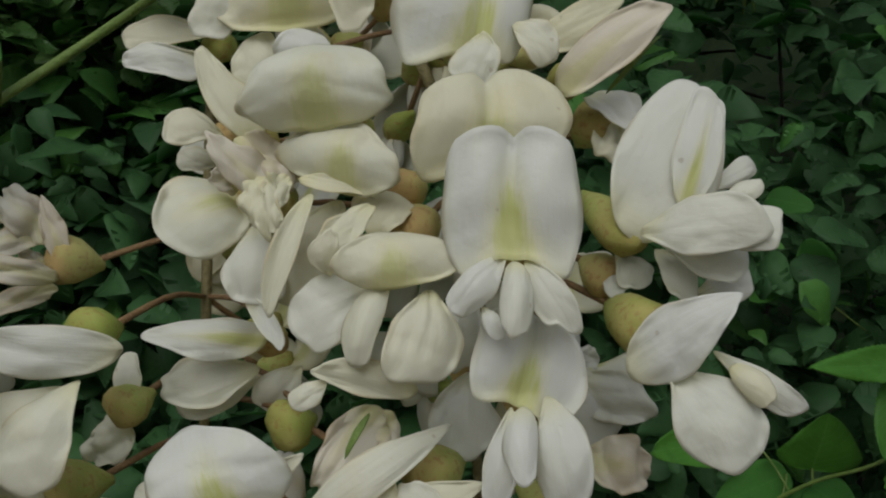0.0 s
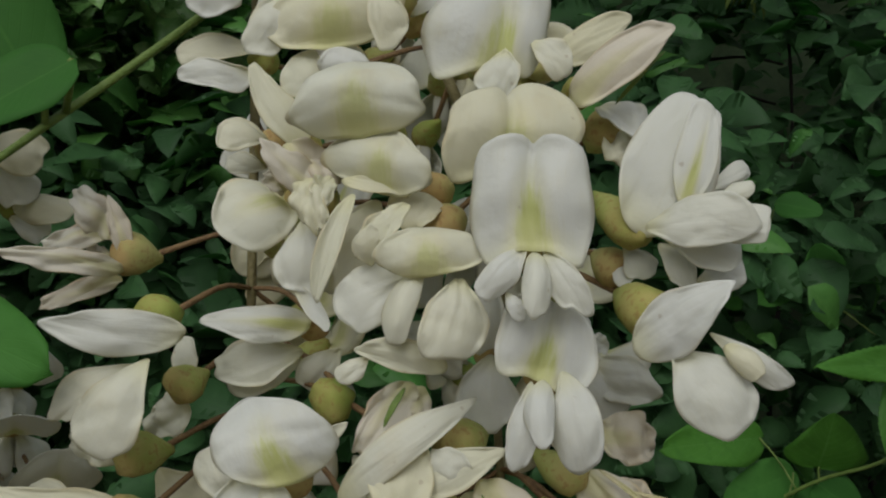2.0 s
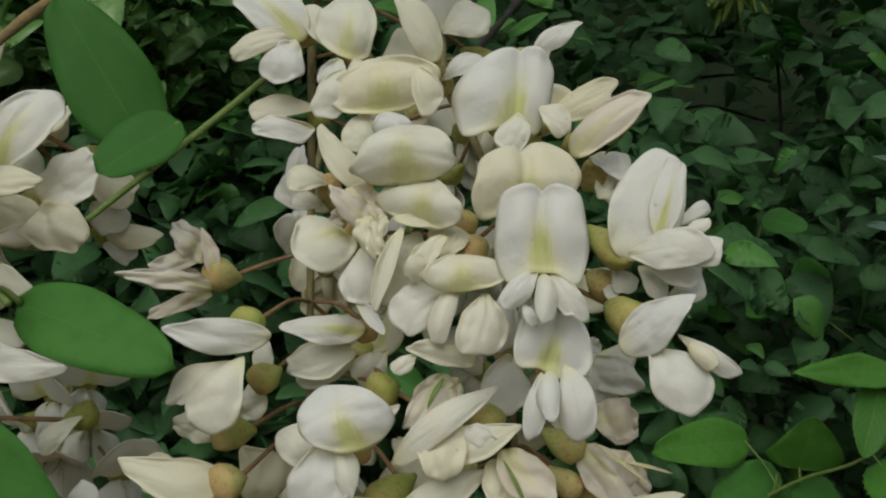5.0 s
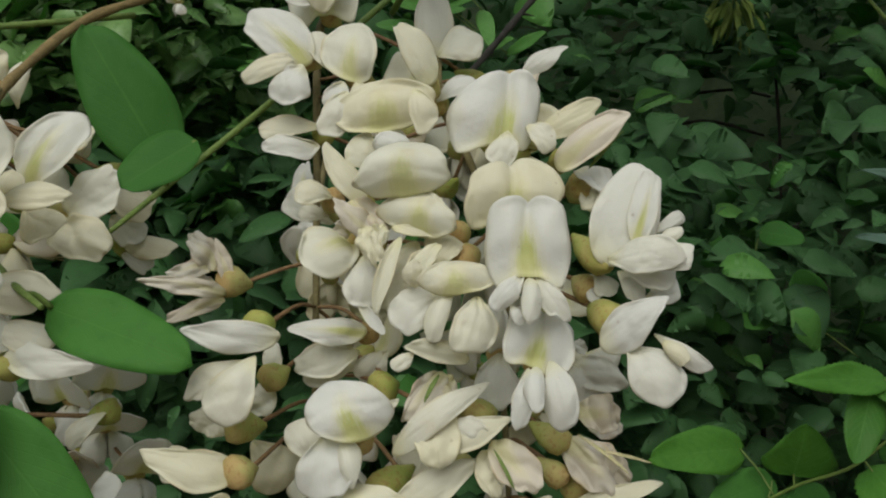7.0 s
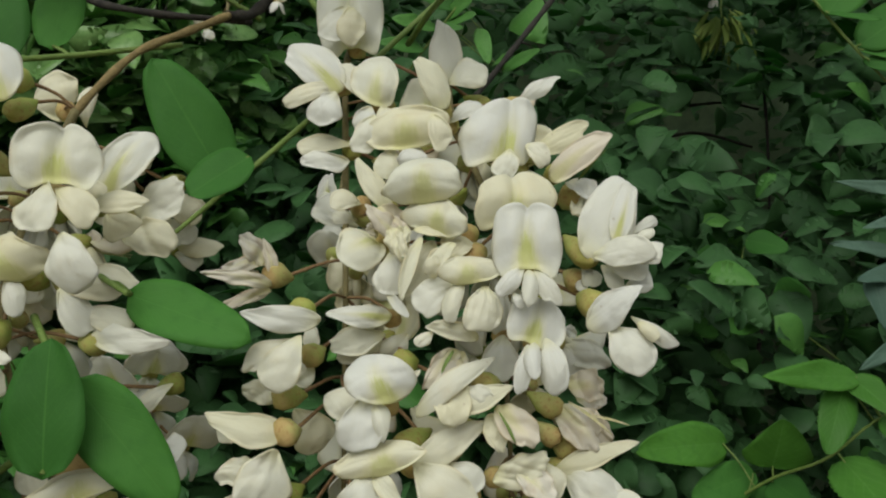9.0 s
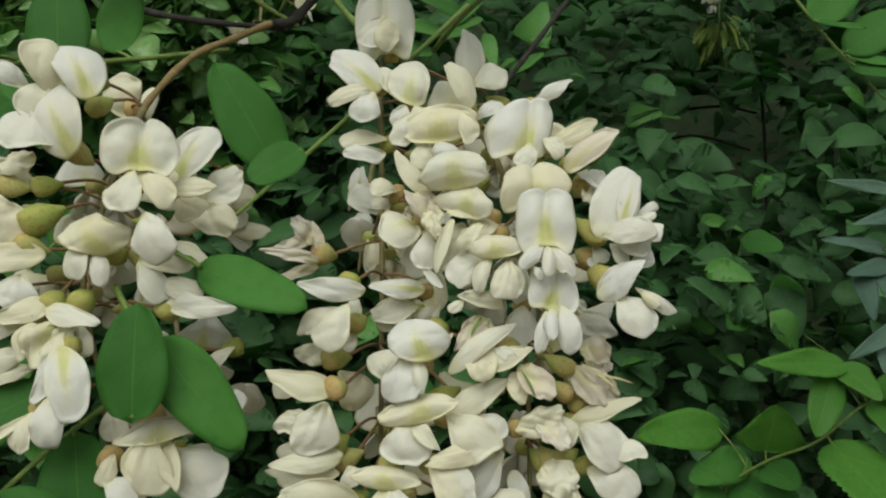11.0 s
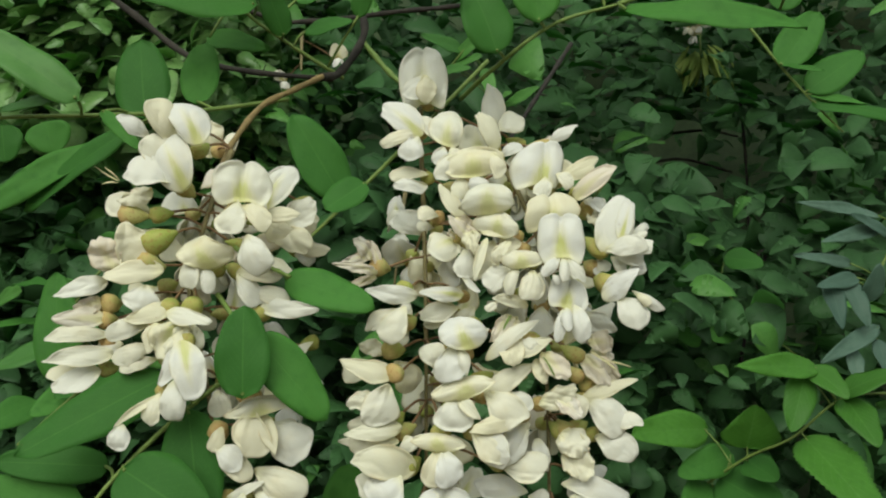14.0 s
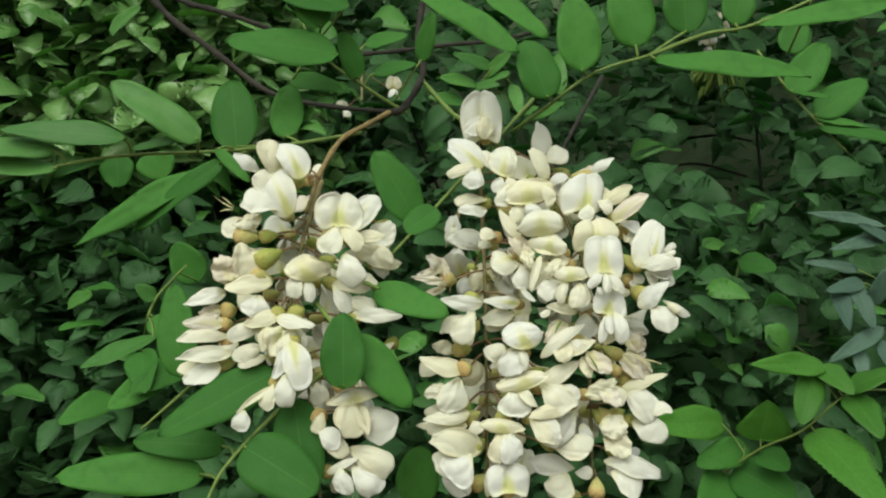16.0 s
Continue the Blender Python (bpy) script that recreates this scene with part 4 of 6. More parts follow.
f = bloom(raceme, spine, (-0.0154, 0.1300, -0.0439), (-0.0239, 0.1200, -0.0487), 4.0)
petal(f, "banner", (-0.0278, 0.1080, -0.0532), (-0.0290, 0.1110, -0.0450), 0.0255, BANNER_CREAM, "almond", droop=-0.05)
petal(f, "wing", (-0.0319, 0.1110, -0.0523), (-0.0328, 0.1080, -0.0653), 0.0137, PETAL, "wing")
petal(f, "keel", (-0.0308, 0.1100, -0.0527), (-0.0228, 0.1060, -0.0603), 0.0049, AGED, "strip")
f = None
f = bloom(raceme, spine, None, (-0.0207, 0.1180, -0.0529))
petal(f, "banner", (-0.0207, 0.1150, -0.0529), (-0.0027, 0.1160, -0.0412), 0.0089, CREAM, "fold")
petal(f, "wing", (-0.0200, 0.1130, -0.0513), (-0.0061, 0.1095, -0.0616), 0.0130, CREAM, "wing")
petal(f, "wing", (-0.0126, 0.1160, -0.0522), (-0.0043, 0.1135, -0.0595), 0.0097, PETAL, "wing")
f = None
f = bloom(raceme, spine, None, (-0.0058, 0.1150, -0.0598))
petal(f, "banner", (-0.0058, 0.1120, -0.0598), (-0.0265, 0.1070, -0.0637), 0.0072, AGED, "fold")
petal(f, "wing", (-0.0258, 0.1110, -0.0654), (-0.0136, 0.1080, -0.0772), 0.0118, CREAM, "wing", sharp=0.3)
petal(f, "wing", (-0.0029, 0.1220, -0.0637), (-0.0155, 0.1205, -0.0767), 0.0131, PETAL, "wing")
f = bloom(raceme, spine, (-0.0426, 0.1320, -0.0337), (-0.0365, 0.1260, -0.0364), 3.4)
petal(f, "wing", (-0.0385, 0.1240, -0.0431), (-0.0424, 0.1240, -0.0332), 0.0100, CREAM, "wing")
f = bloom(raceme, spine, (-0.0370, 0.1220, -0.0600), (-0.0374, 0.1130, -0.0687), 4.4)
petal(f, "banner", (-0.0378, 0.1075, -0.0722), (-0.0377, 0.1105, -0.0655), 0.0210, BANNER_CREAM, "almond")
petal(f, "wing", (-0.0384, 0.1100, -0.0714), (-0.0411, 0.1075, -0.0848), 0.0102, CREAM, "wing")
petal(f, "wing", (-0.0367, 0.1090, -0.0713), (-0.0340, 0.1065, -0.0848), 0.0107, PETAL, "wing")
petal(f, "wing", (-0.0508, 0.1220, -0.0679), (-0.0480, 0.1210, -0.0739), 0.0076, CREAM, "wing")
f = None
f = bloom(raceme, spine, None, (-0.0358, 0.1110, -0.0981))
petal(f, "banner", (-0.0358, 0.1080, -0.0981), (-0.0359, 0.1110, -0.0850), 0.0200, BANNER, "open")
petal(f, "wing", (-0.0454, 0.1130, -0.1001), (-0.0394, 0.1090, -0.0861), 0.0074, CREAM, "wing")
f = None
f = bloom(raceme, spine, None, (-0.0255, 0.1150, -0.0659))
petal(f, "wing", (-0.0255, 0.1120, -0.0659), (-0.0114, 0.1090, -0.0761), 0.0117, PETAL, "wing", sharp=0.3)
petal(f, "banner", (-0.0052, 0.1180, -0.0639), (-0.0157, 0.1160, -0.0785), 0.0100, PETAL, "fold")
f = None
f = bloom(raceme, spine, None, (-0.0144, 0.1240, -0.0793))
petal(f, "wing", (-0.0144, 0.1210, -0.0793), (0.0033, 0.1170, -0.0804), 0.0115, CREAM, "wing")
petal(f, "wing", (-0.0033, 0.1310, -0.0914), (-0.0237, 0.1300, -0.0904), 0.0098, PETAL, "wing")
petal(f, "wing", (-0.0070, 0.1280, -0.0928), (-0.0149, 0.1270, -0.1023), 0.0141, CREAM, "wing")
petal(f, "wing", (-0.0033, 0.1280, -0.0928), (0.0046, 0.1270, -0.0928), 0.0061, PETAL, "wing")
f = bloom(raceme, spine, (-0.0410, 0.1560, 0.0561), (-0.0447, 0.1500, 0.0570), 3.2)
petal(f, "banner", (-0.0440, 0.1465, 0.0538), (-0.0597, 0.1495, 0.0689), 0.0127, BANNER, "oval", bow=0.1, cup=-0.2)
petal(f, "wing", (-0.0445, 0.1480, 0.0568), (-0.0616, 0.1470, 0.0497), 0.0061, CREAM, "wing")
petal(f, "wing", (-0.0449, 0.1460, 0.0537), (-0.0517, 0.1445, 0.0442), 0.0105, PETAL, "wing")
f = bloom(raceme, spine, (-0.0269, 0.1580, 0.0529), (-0.0325, 0.1500, 0.0520), 3.2)
petal(f, "banner", (-0.0330, 0.1455, 0.0492), (-0.0310, 0.1485, 0.0646), 0.0153, BANNER_CREAM, "oval", bow=0.15, cup=-0.2)
petal(f, "wing", (-0.0369, 0.1500, 0.0520), (-0.0432, 0.1490, 0.0632), 0.0072, CREAM, "wing")
petal(f, "wing", (-0.0346, 0.1440, 0.0489), (-0.0370, 0.1425, 0.0409), 0.0064, PETAL, "wing")
petal(f, "wing", (-0.0312, 0.1440, 0.0489), (-0.0286, 0.1425, 0.0425), 0.0064, CREAM, "wing")
f = None
f = bloom(raceme, spine, None, (-0.0120, 0.1450, 0.0475))
petal(f, "banner", (-0.0120, 0.1420, 0.0475), (-0.0209, 0.1390, 0.0629), 0.0090, AGED, "fold")
f = bloom(raceme, spine, (-0.0172, 0.1720, 0.0627), (-0.0125, 0.1660, 0.0616), 3.2)
petal(f, "banner", (-0.0116, 0.1640, 0.0603), (-0.0126, 0.1630, 0.0805), 0.0116, PETAL, "fold", face=(0.1, -0.8, 0.7))
petal(f, "wing", (-0.0107, 0.1620, 0.0602), (0.0015, 0.1600, 0.0636), 0.0104, CREAM, "wing")
f = bloom(raceme, spine, (-0.0379, 0.1720, 0.0720), (-0.0413, 0.1660, 0.0736), 3.2)
petal(f, "banner", (-0.0424, 0.1635, 0.0722), (-0.0430, 0.1665, 0.0986), 0.0218, BANNER, "open", notch=0.03, square=0.3, cup=-0.2, face=(-0.1, -0.8, 0.7))
petal(f, "wing", (-0.0429, 0.1600, 0.0853), (-0.0491, 0.1575, 0.0721), 0.0103, PETAL, "wing")
petal(f, "wing", (-0.0422, 0.1590, 0.0850), (-0.0416, 0.1565, 0.0711), 0.0089, CREAM, "wing")
f = None
f = bloom(raceme, spine, None, (-0.0489, 0.1730, 0.0054))
petal(f, "wing", (-0.0489, 0.1700, 0.0054), (-0.0444, 0.1700, -0.0062), 0.0115, CREAM, "wing")
petal(f, "wing", (-0.0422, 0.1850, 0.0159), (-0.0570, 0.1900, 0.0251), 0.0133, PETAL, "wing")
fill(raceme, spine, 12, 0.3, 75)
raceme, spine = raceme_of("white_raceme", [(-0.011, 0.17, 0.072), (-0.0099, 0.157, 0.0472), (-0.0023, 0.148, 0.0288), (0.0065, 0.142, 0.001), (0.0049, 0.14, -0.0203), (0.0064, 0.138, -0.0583), (0.006, 0.138, -0.1271)], "dense hanging raceme of white and fading cream pea flowers")
f = bloom(raceme, spine, (0.0134, 0.1260, -0.0035), (0.0097, 0.1120, -0.0011), 3.4)
petal(f, "banner", (0.0089, 0.1062, -0.0014), (0.0092, 0.1092, 0.0157), 0.0183, BANNER, "open")
petal(f, "wing", (0.0077, 0.1070, -0.0006), (0.0014, 0.1045, -0.0086), 0.0048, PETAL, "wing", sharp=0.3)
petal(f, "wing", (0.0105, 0.1070, -0.0009), (0.0165, 0.1045, -0.0103), 0.0053, PETAL, "wing", sharp=0.3)
petal(f, "keel", (0.0089, 0.1050, -0.0013), (0.0080, 0.1000, -0.0106), 0.0043, PETAL, "keel")
petal(f, "wing", (0.0049, 0.1060, -0.0072), (0.0072, 0.1045, -0.0110), 0.0024, PETAL, "wing")
f = bloom(raceme, spine, (0.0155, 0.1280, -0.0189), (0.0108, 0.1130, -0.0202), 3.4)
petal(f, "banner", (0.0095, 0.1080, -0.0202), (0.0123, 0.1110, -0.0087), 0.0156, BANNER, "open", notch=0, square=0.2, droop=0.1)
petal(f, "wing", (0.0087, 0.1080, -0.0202), (0.0063, 0.1050, -0.0324), 0.0044, PETAL, "wing")
petal(f, "wing", (0.0130, 0.1080, -0.0188), (0.0161, 0.1045, -0.0321), 0.0076, PETAL, "wing")
petal(f, "keel", (0.0101, 0.1060, -0.0198), (0.0095, 0.1010, -0.0286), 0.0044, PETAL, "keel")
f = bloom(raceme, spine, (0.0051, 0.1300, 0.0120), (0.0062, 0.1180, 0.0133), 3.4)
petal(f, "banner", (0.0048, 0.1155, 0.0109), (0.0057, 0.1185, 0.0247), 0.0211, BANNER_CREAM, "open", square=0.2, notch=0.07, ears=0.2, droop=-0.15, bow=0.2)
f = bloom(raceme, spine, (0.0204, 0.1310, -0.0001), (0.0245, 0.1250, -0.0042), 3.4)
petal(f, "wing", (0.0248, 0.1230, -0.0008), (0.0293, 0.1220, -0.0053), 0.0052, PETAL, "wing")
petal(f, "wing", (0.0232, 0.1240, -0.0034), (0.0268, 0.1225, -0.0060), 0.0037, PETAL, "wing")
f = bloom(raceme, spine, (0.0210, 0.1310, 0.0101), (0.0258, 0.1180, 0.0018), 3.6)
petal(f, "banner", (0.0249, 0.1170, 0.0019), (0.0372, 0.1200, 0.0228), 0.0144, PETAL, "oval", egg=0.02, bow=0.1)
petal(f, "banner_fold", (0.0324, 0.1145, 0.0053), (0.0374, 0.1165, 0.0219), 0.0062, BANNER, "oval", bow=0.08)
petal(f, "wing", (0.0267, 0.1130, 0.0022), (0.0398, 0.1050, 0.0033), 0.0084, PETAL, "wing")
petal(f, "wing", (0.0337, 0.1120, 0.0016), (0.0434, 0.1070, 0.0019), 0.0066, PETAL, "wing")
petal(f, "wing", (0.0364, 0.1200, 0.0081), (0.0466, 0.1270, 0.0130), 0.0035, PETAL, "wing")
petal(f, "wing", (0.0284, 0.1150, 0.0015), (0.0409, 0.1135, -0.0020), 0.0073, PETAL, "wing")
petal(f, "wing", (0.0292, 0.1170, 0.0000), (0.0342, 0.1160, -0.0072), 0.0051, PETAL, "wing")
petal(f, "wing", (0.0354, 0.1180, -0.0062), (0.0426, 0.1180, -0.0024), 0.0059, PETAL, "wing")
petal(f, "keel", (0.0372, 0.1120, 0.0056), (0.0421, 0.1110, 0.0088), 0.0033, CREAM, "keel")
f = bloom(raceme, spine, (0.0242, 0.1280, -0.0067), (0.0282, 0.1140, -0.0115), 4.4)
petal(f, "banner", (0.0245, 0.1120, -0.0161), (0.0375, 0.1060, -0.0063), 0.0087, PETAL, "fold", bow=0.08)
petal(f, "wing", (0.0301, 0.1120, -0.0161), (0.0391, 0.1070, -0.0268), 0.0109, PETAL, "wing")
petal(f, "wing", (0.0357, 0.1120, -0.0135), (0.0470, 0.1105, -0.0213), 0.0040, PETAL, "wing", bow=0.25)
petal(f, "keel", (0.0367, 0.1080, -0.0150), (0.0415, 0.1050, -0.0189), 0.0038, CREAM, "keel")
f = None
f = bloom(raceme, spine, None, (0.0228, 0.1500, -0.0227))
petal(f, "wing", (0.0228, 0.1470, -0.0227), (0.0370, 0.1490, -0.0284), 0.0097, PETAL, "crumple", crumple=0.7)
petal(f, "wing", (0.0233, 0.1500, -0.0219), (0.0267, 0.1500, -0.0172), 0.0047, PETAL, "crumple")
petal(f, "wing", (0.0266, 0.1500, -0.0382), (0.0363, 0.1520, -0.0397), 0.0082, WILTED, "crumple")
f = None
f = bloom(raceme, spine, None, (0.0040, 0.1330, -0.0189))
petal(f, "wing", (0.0040, 0.1300, -0.0189), (0.0021, 0.1280, -0.0314), 0.0103, PETAL, "wing")
petal(f, "wing", (0.0033, 0.1280, -0.0049), (0.0022, 0.1270, -0.0181), 0.0071, PETAL, "wing")
f = bloom(raceme, spine, (-0.0002, 0.1500, 0.0344), (0.0047, 0.1390, 0.0330), 3.6)
petal(f, "banner", (0.0048, 0.1300, 0.0298), (0.0072, 0.1330, 0.0481), 0.0219, BANNER, "open", notch=0, square=0.15, droop=-0.12, skew=0.12)
petal(f, "wing", (0.0059, 0.1290, 0.0330), (0.0045, 0.1265, 0.0243), 0.0076, CREAM, "wing")
petal(f, "wing", (0.0106, 0.1300, 0.0348), (0.0163, 0.1280, 0.0286), 0.0062, CREAM, "wing")
f = bloom(raceme, spine, (-0.0178, 0.1450, 0.0336), (-0.0226, 0.1380, 0.0343), 3.4)
petal(f, "banner", (-0.0235, 0.1285, 0.0322), (-0.0250, 0.1315, 0.0450), 0.0253, BANNER_CREAM, "almond", droop=0.02, almond=0.52, ears=0.08)
petal(f, "wing", (-0.0156, 0.1240, 0.0424), (-0.0127, 0.1225, 0.0321), 0.0065, CREAM, "wing")
petal(f, "wing", (-0.0318, 0.1310, 0.0437), (-0.0373, 0.1295, 0.0322), 0.0072, CREAM, "wing")
f = bloom(raceme, spine, (0.0183, 0.1440, 0.0265), (0.0198, 0.1360, 0.0275), 3.2)
petal(f, "banner", (0.0184, 0.1330, 0.0245), (0.0348, 0.1300, 0.0378), 0.0088, WILTED, "fold", bow=0.1, crumple=0.15)
petal(f, "wing", (0.0235, 0.1400, 0.0253), (0.0326, 0.1370, 0.0188), 0.0072, PETAL, "crumple", crumple=0.6)
petal(f, "stamen_tuft", (0.0262, 0.1360, 0.0253), (0.0341, 0.1340, 0.0338), 0.0009, GREENSTEM, "strip")
f = None
f = bloom(raceme, spine, None, (0.0163, 0.1540, 0.0364))
petal(f, "banner", (0.0163, 0.1510, 0.0364), (0.0322, 0.1500, 0.0446), 0.0077, AGED, "fold", crumple=0.15)
f = bloom(raceme, spine, (-0.0001, 0.1580, 0.0518), (0.0104, 0.1520, 0.0511), 3.0)
petal(f, "wing", (0.0108, 0.1520, 0.0506), (0.0226, 0.1500, 0.0594), 0.0058, PETAL, "wing", sharp=0.5)
f = bloom(raceme, spine, (0.0234, 0.1520, 0.0187), (0.0263, 0.1430, 0.0223), 4.2)
petal(f, "wing", (0.0265, 0.1420, 0.0215), (0.0307, 0.1400, 0.0147), 0.0079, CREAM, "crumple")
f = None
f = bloom(raceme, spine, None, (-0.0111, 0.1530, 0.0449))
petal(f, "wing", (-0.0111, 0.1500, 0.0449), (-0.0007, 0.1520, 0.0509), 0.0055, PETAL, "wing")
f = bloom(raceme, spine, (0.0094, 0.1270, -0.0332), (0.0172, 0.1240, -0.0386), 3.4)
petal(f, "wing", (0.0185, 0.1260, -0.0383), (0.0294, 0.1230, -0.0492), 0.0096, WILTED, "crumple")
petal(f, "wing", (0.0219, 0.1320, -0.0333), (0.0324, 0.1320, -0.0348), 0.0090, WILTED, "crumple")
petal(f, "stamen_tuft", (0.0209, 0.1220, -0.0364), (0.0321, 0.1200, -0.0452), 0.0009, THREAD, "strip")
petal(f, "stamen_tuft", (0.0256, 0.1220, -0.0399), (0.0372, 0.1220, -0.0428), 0.0007, THREAD, "strip")
f = bloom(raceme, spine, (0.0111, 0.1270, -0.0412), (0.0169, 0.1240, -0.0464), 3.2)
petal(f, "wing", (0.0018, 0.1160, -0.0369), (0.0107, 0.1100, -0.0466), 0.0090, WILTED, "crumple", crumple=0.8)
petal(f, "wing", (-0.0004, 0.1170, -0.0388), (0.0016, 0.1130, -0.0482), 0.0068, AGED, "crumple", crumple=0.8)
petal(f, "stamen_tuft", (0.0016, 0.1120, -0.0378), (0.0058, 0.1100, -0.0461), 0.0007, GREENSTEM, "strip")
f = bloom(raceme, spine, (0.0172, 0.1340, -0.0463), (0.0217, 0.1280, -0.0505), 3.4)
petal(f, "banner", (0.0174, 0.1250, -0.0560), (0.0393, 0.1240, -0.0479), 0.0060, AGED, "fold")
petal(f, "wing", (0.0207, 0.1280, -0.0421), (0.0332, 0.1260, -0.0470), 0.0101, WILTED, "crumple")
f = None
f = bloom(raceme, spine, None, (0.0007, 0.1210, -0.0564))
petal(f, "wing", (0.0007, 0.1180, -0.0564), (0.0152, 0.1150, -0.0514), 0.0086, AGED, "crumple")
petal(f, "wing", (0.0068, 0.1170, -0.0525), (0.0155, 0.1130, -0.0615), 0.0089, WILTED, "crumple")
petal(f, "wing", (0.0130, 0.1190, -0.0519), (0.0172, 0.1170, -0.0612), 0.0078, CREAM, "wing")
f = None
f = bloom(raceme, spine, None, (0.0192, 0.1290, -0.0554))
petal(f, "wing", (0.0192, 0.1260, -0.0554), (0.0347, 0.1220, -0.0666), 0.0136, PETAL, "wing")
petal(f, "wing", (0.0293, 0.1240, -0.0634), (0.0405, 0.1200, -0.0652), 0.0075, CREAM, "wing", sharp=0.4)
f = bloom(raceme, spine, (0.0087, 0.1310, -0.0623), (0.0126, 0.1240, -0.0681), 3.6)
petal(f, "wing", (0.0079, 0.1200, -0.0683), (0.0175, 0.1150, -0.0750), 0.0117, CREAM, "crumple")
f = None
f = bloom(raceme, spine, None, (0.0233, 0.1290, -0.0691))
petal(f, "wing", (0.0233, 0.1260, -0.0691), (0.0384, 0.1225, -0.0771), 0.0128, PETAL, "wing", sharp=0.3)
f = bloom(raceme, spine, (0.0054, 0.1330, -0.0632), (0.0103, 0.1270, -0.0686), 3.4)
petal(f, "wing", (0.0090, 0.1220, -0.0680), (0.0189, 0.1170, -0.0748), 0.0105, CREAM, "crumple")
petal(f, "wing", (0.0098, 0.1210, -0.0747), (0.0197, 0.1160, -0.0833), 0.0125, CREAM, "crumple")
f = bloom(raceme, spine, (0.0224, 0.1320, -0.0638), (0.0151, 0.1280, -0.0670), 3.6)
petal(f, "wing", (0.0089, 0.1220, -0.0871), (0.0336, 0.1190, -0.0925), 0.0106, PETAL, "wing", sharp=0.3)
petal(f, "wing", (0.0116, 0.1200, -0.0916), (0.0244, 0.1175, -0.1009), 0.0125, PETAL, "wing")
f = bloom(raceme, spine, (0.0068, 0.1280, -0.0935), (0.0055, 0.1220, -0.1016), 4.0)
petal(f, "wing", (-0.0002, 0.1280, -0.0706), (0.0042, 0.1260, -0.0827), 0.0066, PETAL, "strip")
fill(raceme, spine, 20)
raceme, spine = raceme_of("white_raceme", [(-0.1239, 0.145, 0.0486), (-0.1284, 0.138, 0.0307), (-0.1328, 0.132, 0.0109), (-0.136, 0.128, -0.0136), (-0.1274, 0.125, -0.0505), (-0.1194, 0.125, -0.1226)], "hanging raceme of cream pea flowers on an arching stalk")
f = bloom(raceme, spine, (-0.1310, 0.1380, 0.0510), (-0.1343, 0.1290, 0.0446), 3.4)
petal(f, "banner", (-0.1292, 0.1135, 0.0435), (-0.1400, 0.1165, 0.0615), 0.0139, BANNER, "oval", cup=-0.25)
petal(f, "banner_fold", (-0.1410, 0.1170, 0.0463), (-0.1467, 0.1110, 0.0619), 0.0119, CREAM, "wing", blunt=0.1)
petal(f, "wing", (-0.1490, 0.1170, 0.0479), (-0.1598, 0.1120, 0.0557), 0.0069, PETAL, "wing", sharp=0.4)
f = bloom(raceme, spine, (-0.1347, 0.1340, 0.0271), (-0.1391, 0.1250, 0.0308), 3.8)
petal(f, "banner", (-0.1336, 0.1135, 0.0265), (-0.1449, 0.1165, 0.0488), 0.0149, BANNER, "oval", cup=-0.25, bow=0.2)
petal(f, "banner_fold", (-0.1421, 0.1160, 0.0352), (-0.1493, 0.1120, 0.0470), 0.0124, CREAM, "wing", blunt=0.1)
petal(f, "wing", (-0.1389, 0.1130, 0.0295), (-0.1547, 0.1090, 0.0341), 0.0132, PETAL, "wing")
petal(f, "wing", (-0.1488, 0.1220, 0.0266), (-0.1606, 0.1180, 0.0232), 0.0083, CREAM, "crumple")
f = bloom(raceme, spine, (-0.1217, 0.1220, 0.0169), (-0.1140, 0.1120, 0.0184), 3.8)
petal(f, "banner", (-0.1100, 0.1040, 0.0205), (-0.1098, 0.1070, 0.0358), 0.0229, BANNER, "open", square=0.15)
petal(f, "wing", (-0.1118, 0.1040, 0.0213), (-0.1140, 0.1015, 0.0075), 0.0115, CREAM, "wing")
petal(f, "wing", (-0.1106, 0.1050, 0.0199), (-0.0996, 0.1035, 0.0102), 0.0078, CREAM, "wing")
f = bloom(raceme, spine, (-0.1169, 0.1380, 0.0168), (-0.1079, 0.1310, 0.0191), 3.6)
petal(f, "banner", (-0.1066, 0.1280, 0.0206), (-0.0959, 0.1310, 0.0387), 0.0122, BANNER, "oval", cup=-0.3)
petal(f, "wing", (-0.1072, 0.1140, 0.0151), (-0.0905, 0.1140, 0.0169), 0.0077, CREAM, "wing", sharp=0.4)
petal(f, "wing", (-0.1113, 0.1240, 0.0174), (-0.1058, 0.1220, 0.0231), 0.0080, CREAM, "wing")
f = None
f = bloom(raceme, spine, None, (-0.1003, 0.1370, 0.0152))
petal(f, "wing", (-0.1003, 0.1340, 0.0152), (-0.0863, 0.1330, 0.0243), 0.0124, PETAL, "crumple", crumple=0.6)
petal(f, "wing", (-0.1031, 0.1310, 0.0098), (-0.0876, 0.1290, 0.0058), 0.0114, CREAM, "crumple", crumple=0.6)
petal(f, "wing", (-0.1086, 0.1030, 0.0085), (-0.0998, 0.1000, -0.0045), 0.0122, PETAL, "wing")
petal(f, "wing", (-0.1048, 0.1220, 0.0151), (-0.0966, 0.1210, 0.0089), 0.0089, CREAM, "wing")
f = bloom(raceme, spine, (-0.1234, 0.1320, -0.0002), (-0.1145, 0.1220, -0.0047), 3.4)
petal(f, "wing", (-0.1156, 0.1200, -0.0048), (-0.0949, 0.1170, -0.0043), 0.0094, CREAM, "wing")
petal(f, "wing", (-0.1150, 0.1180, -0.0060), (-0.1052, 0.1165, -0.0167), 0.0086, PETAL, "wing")
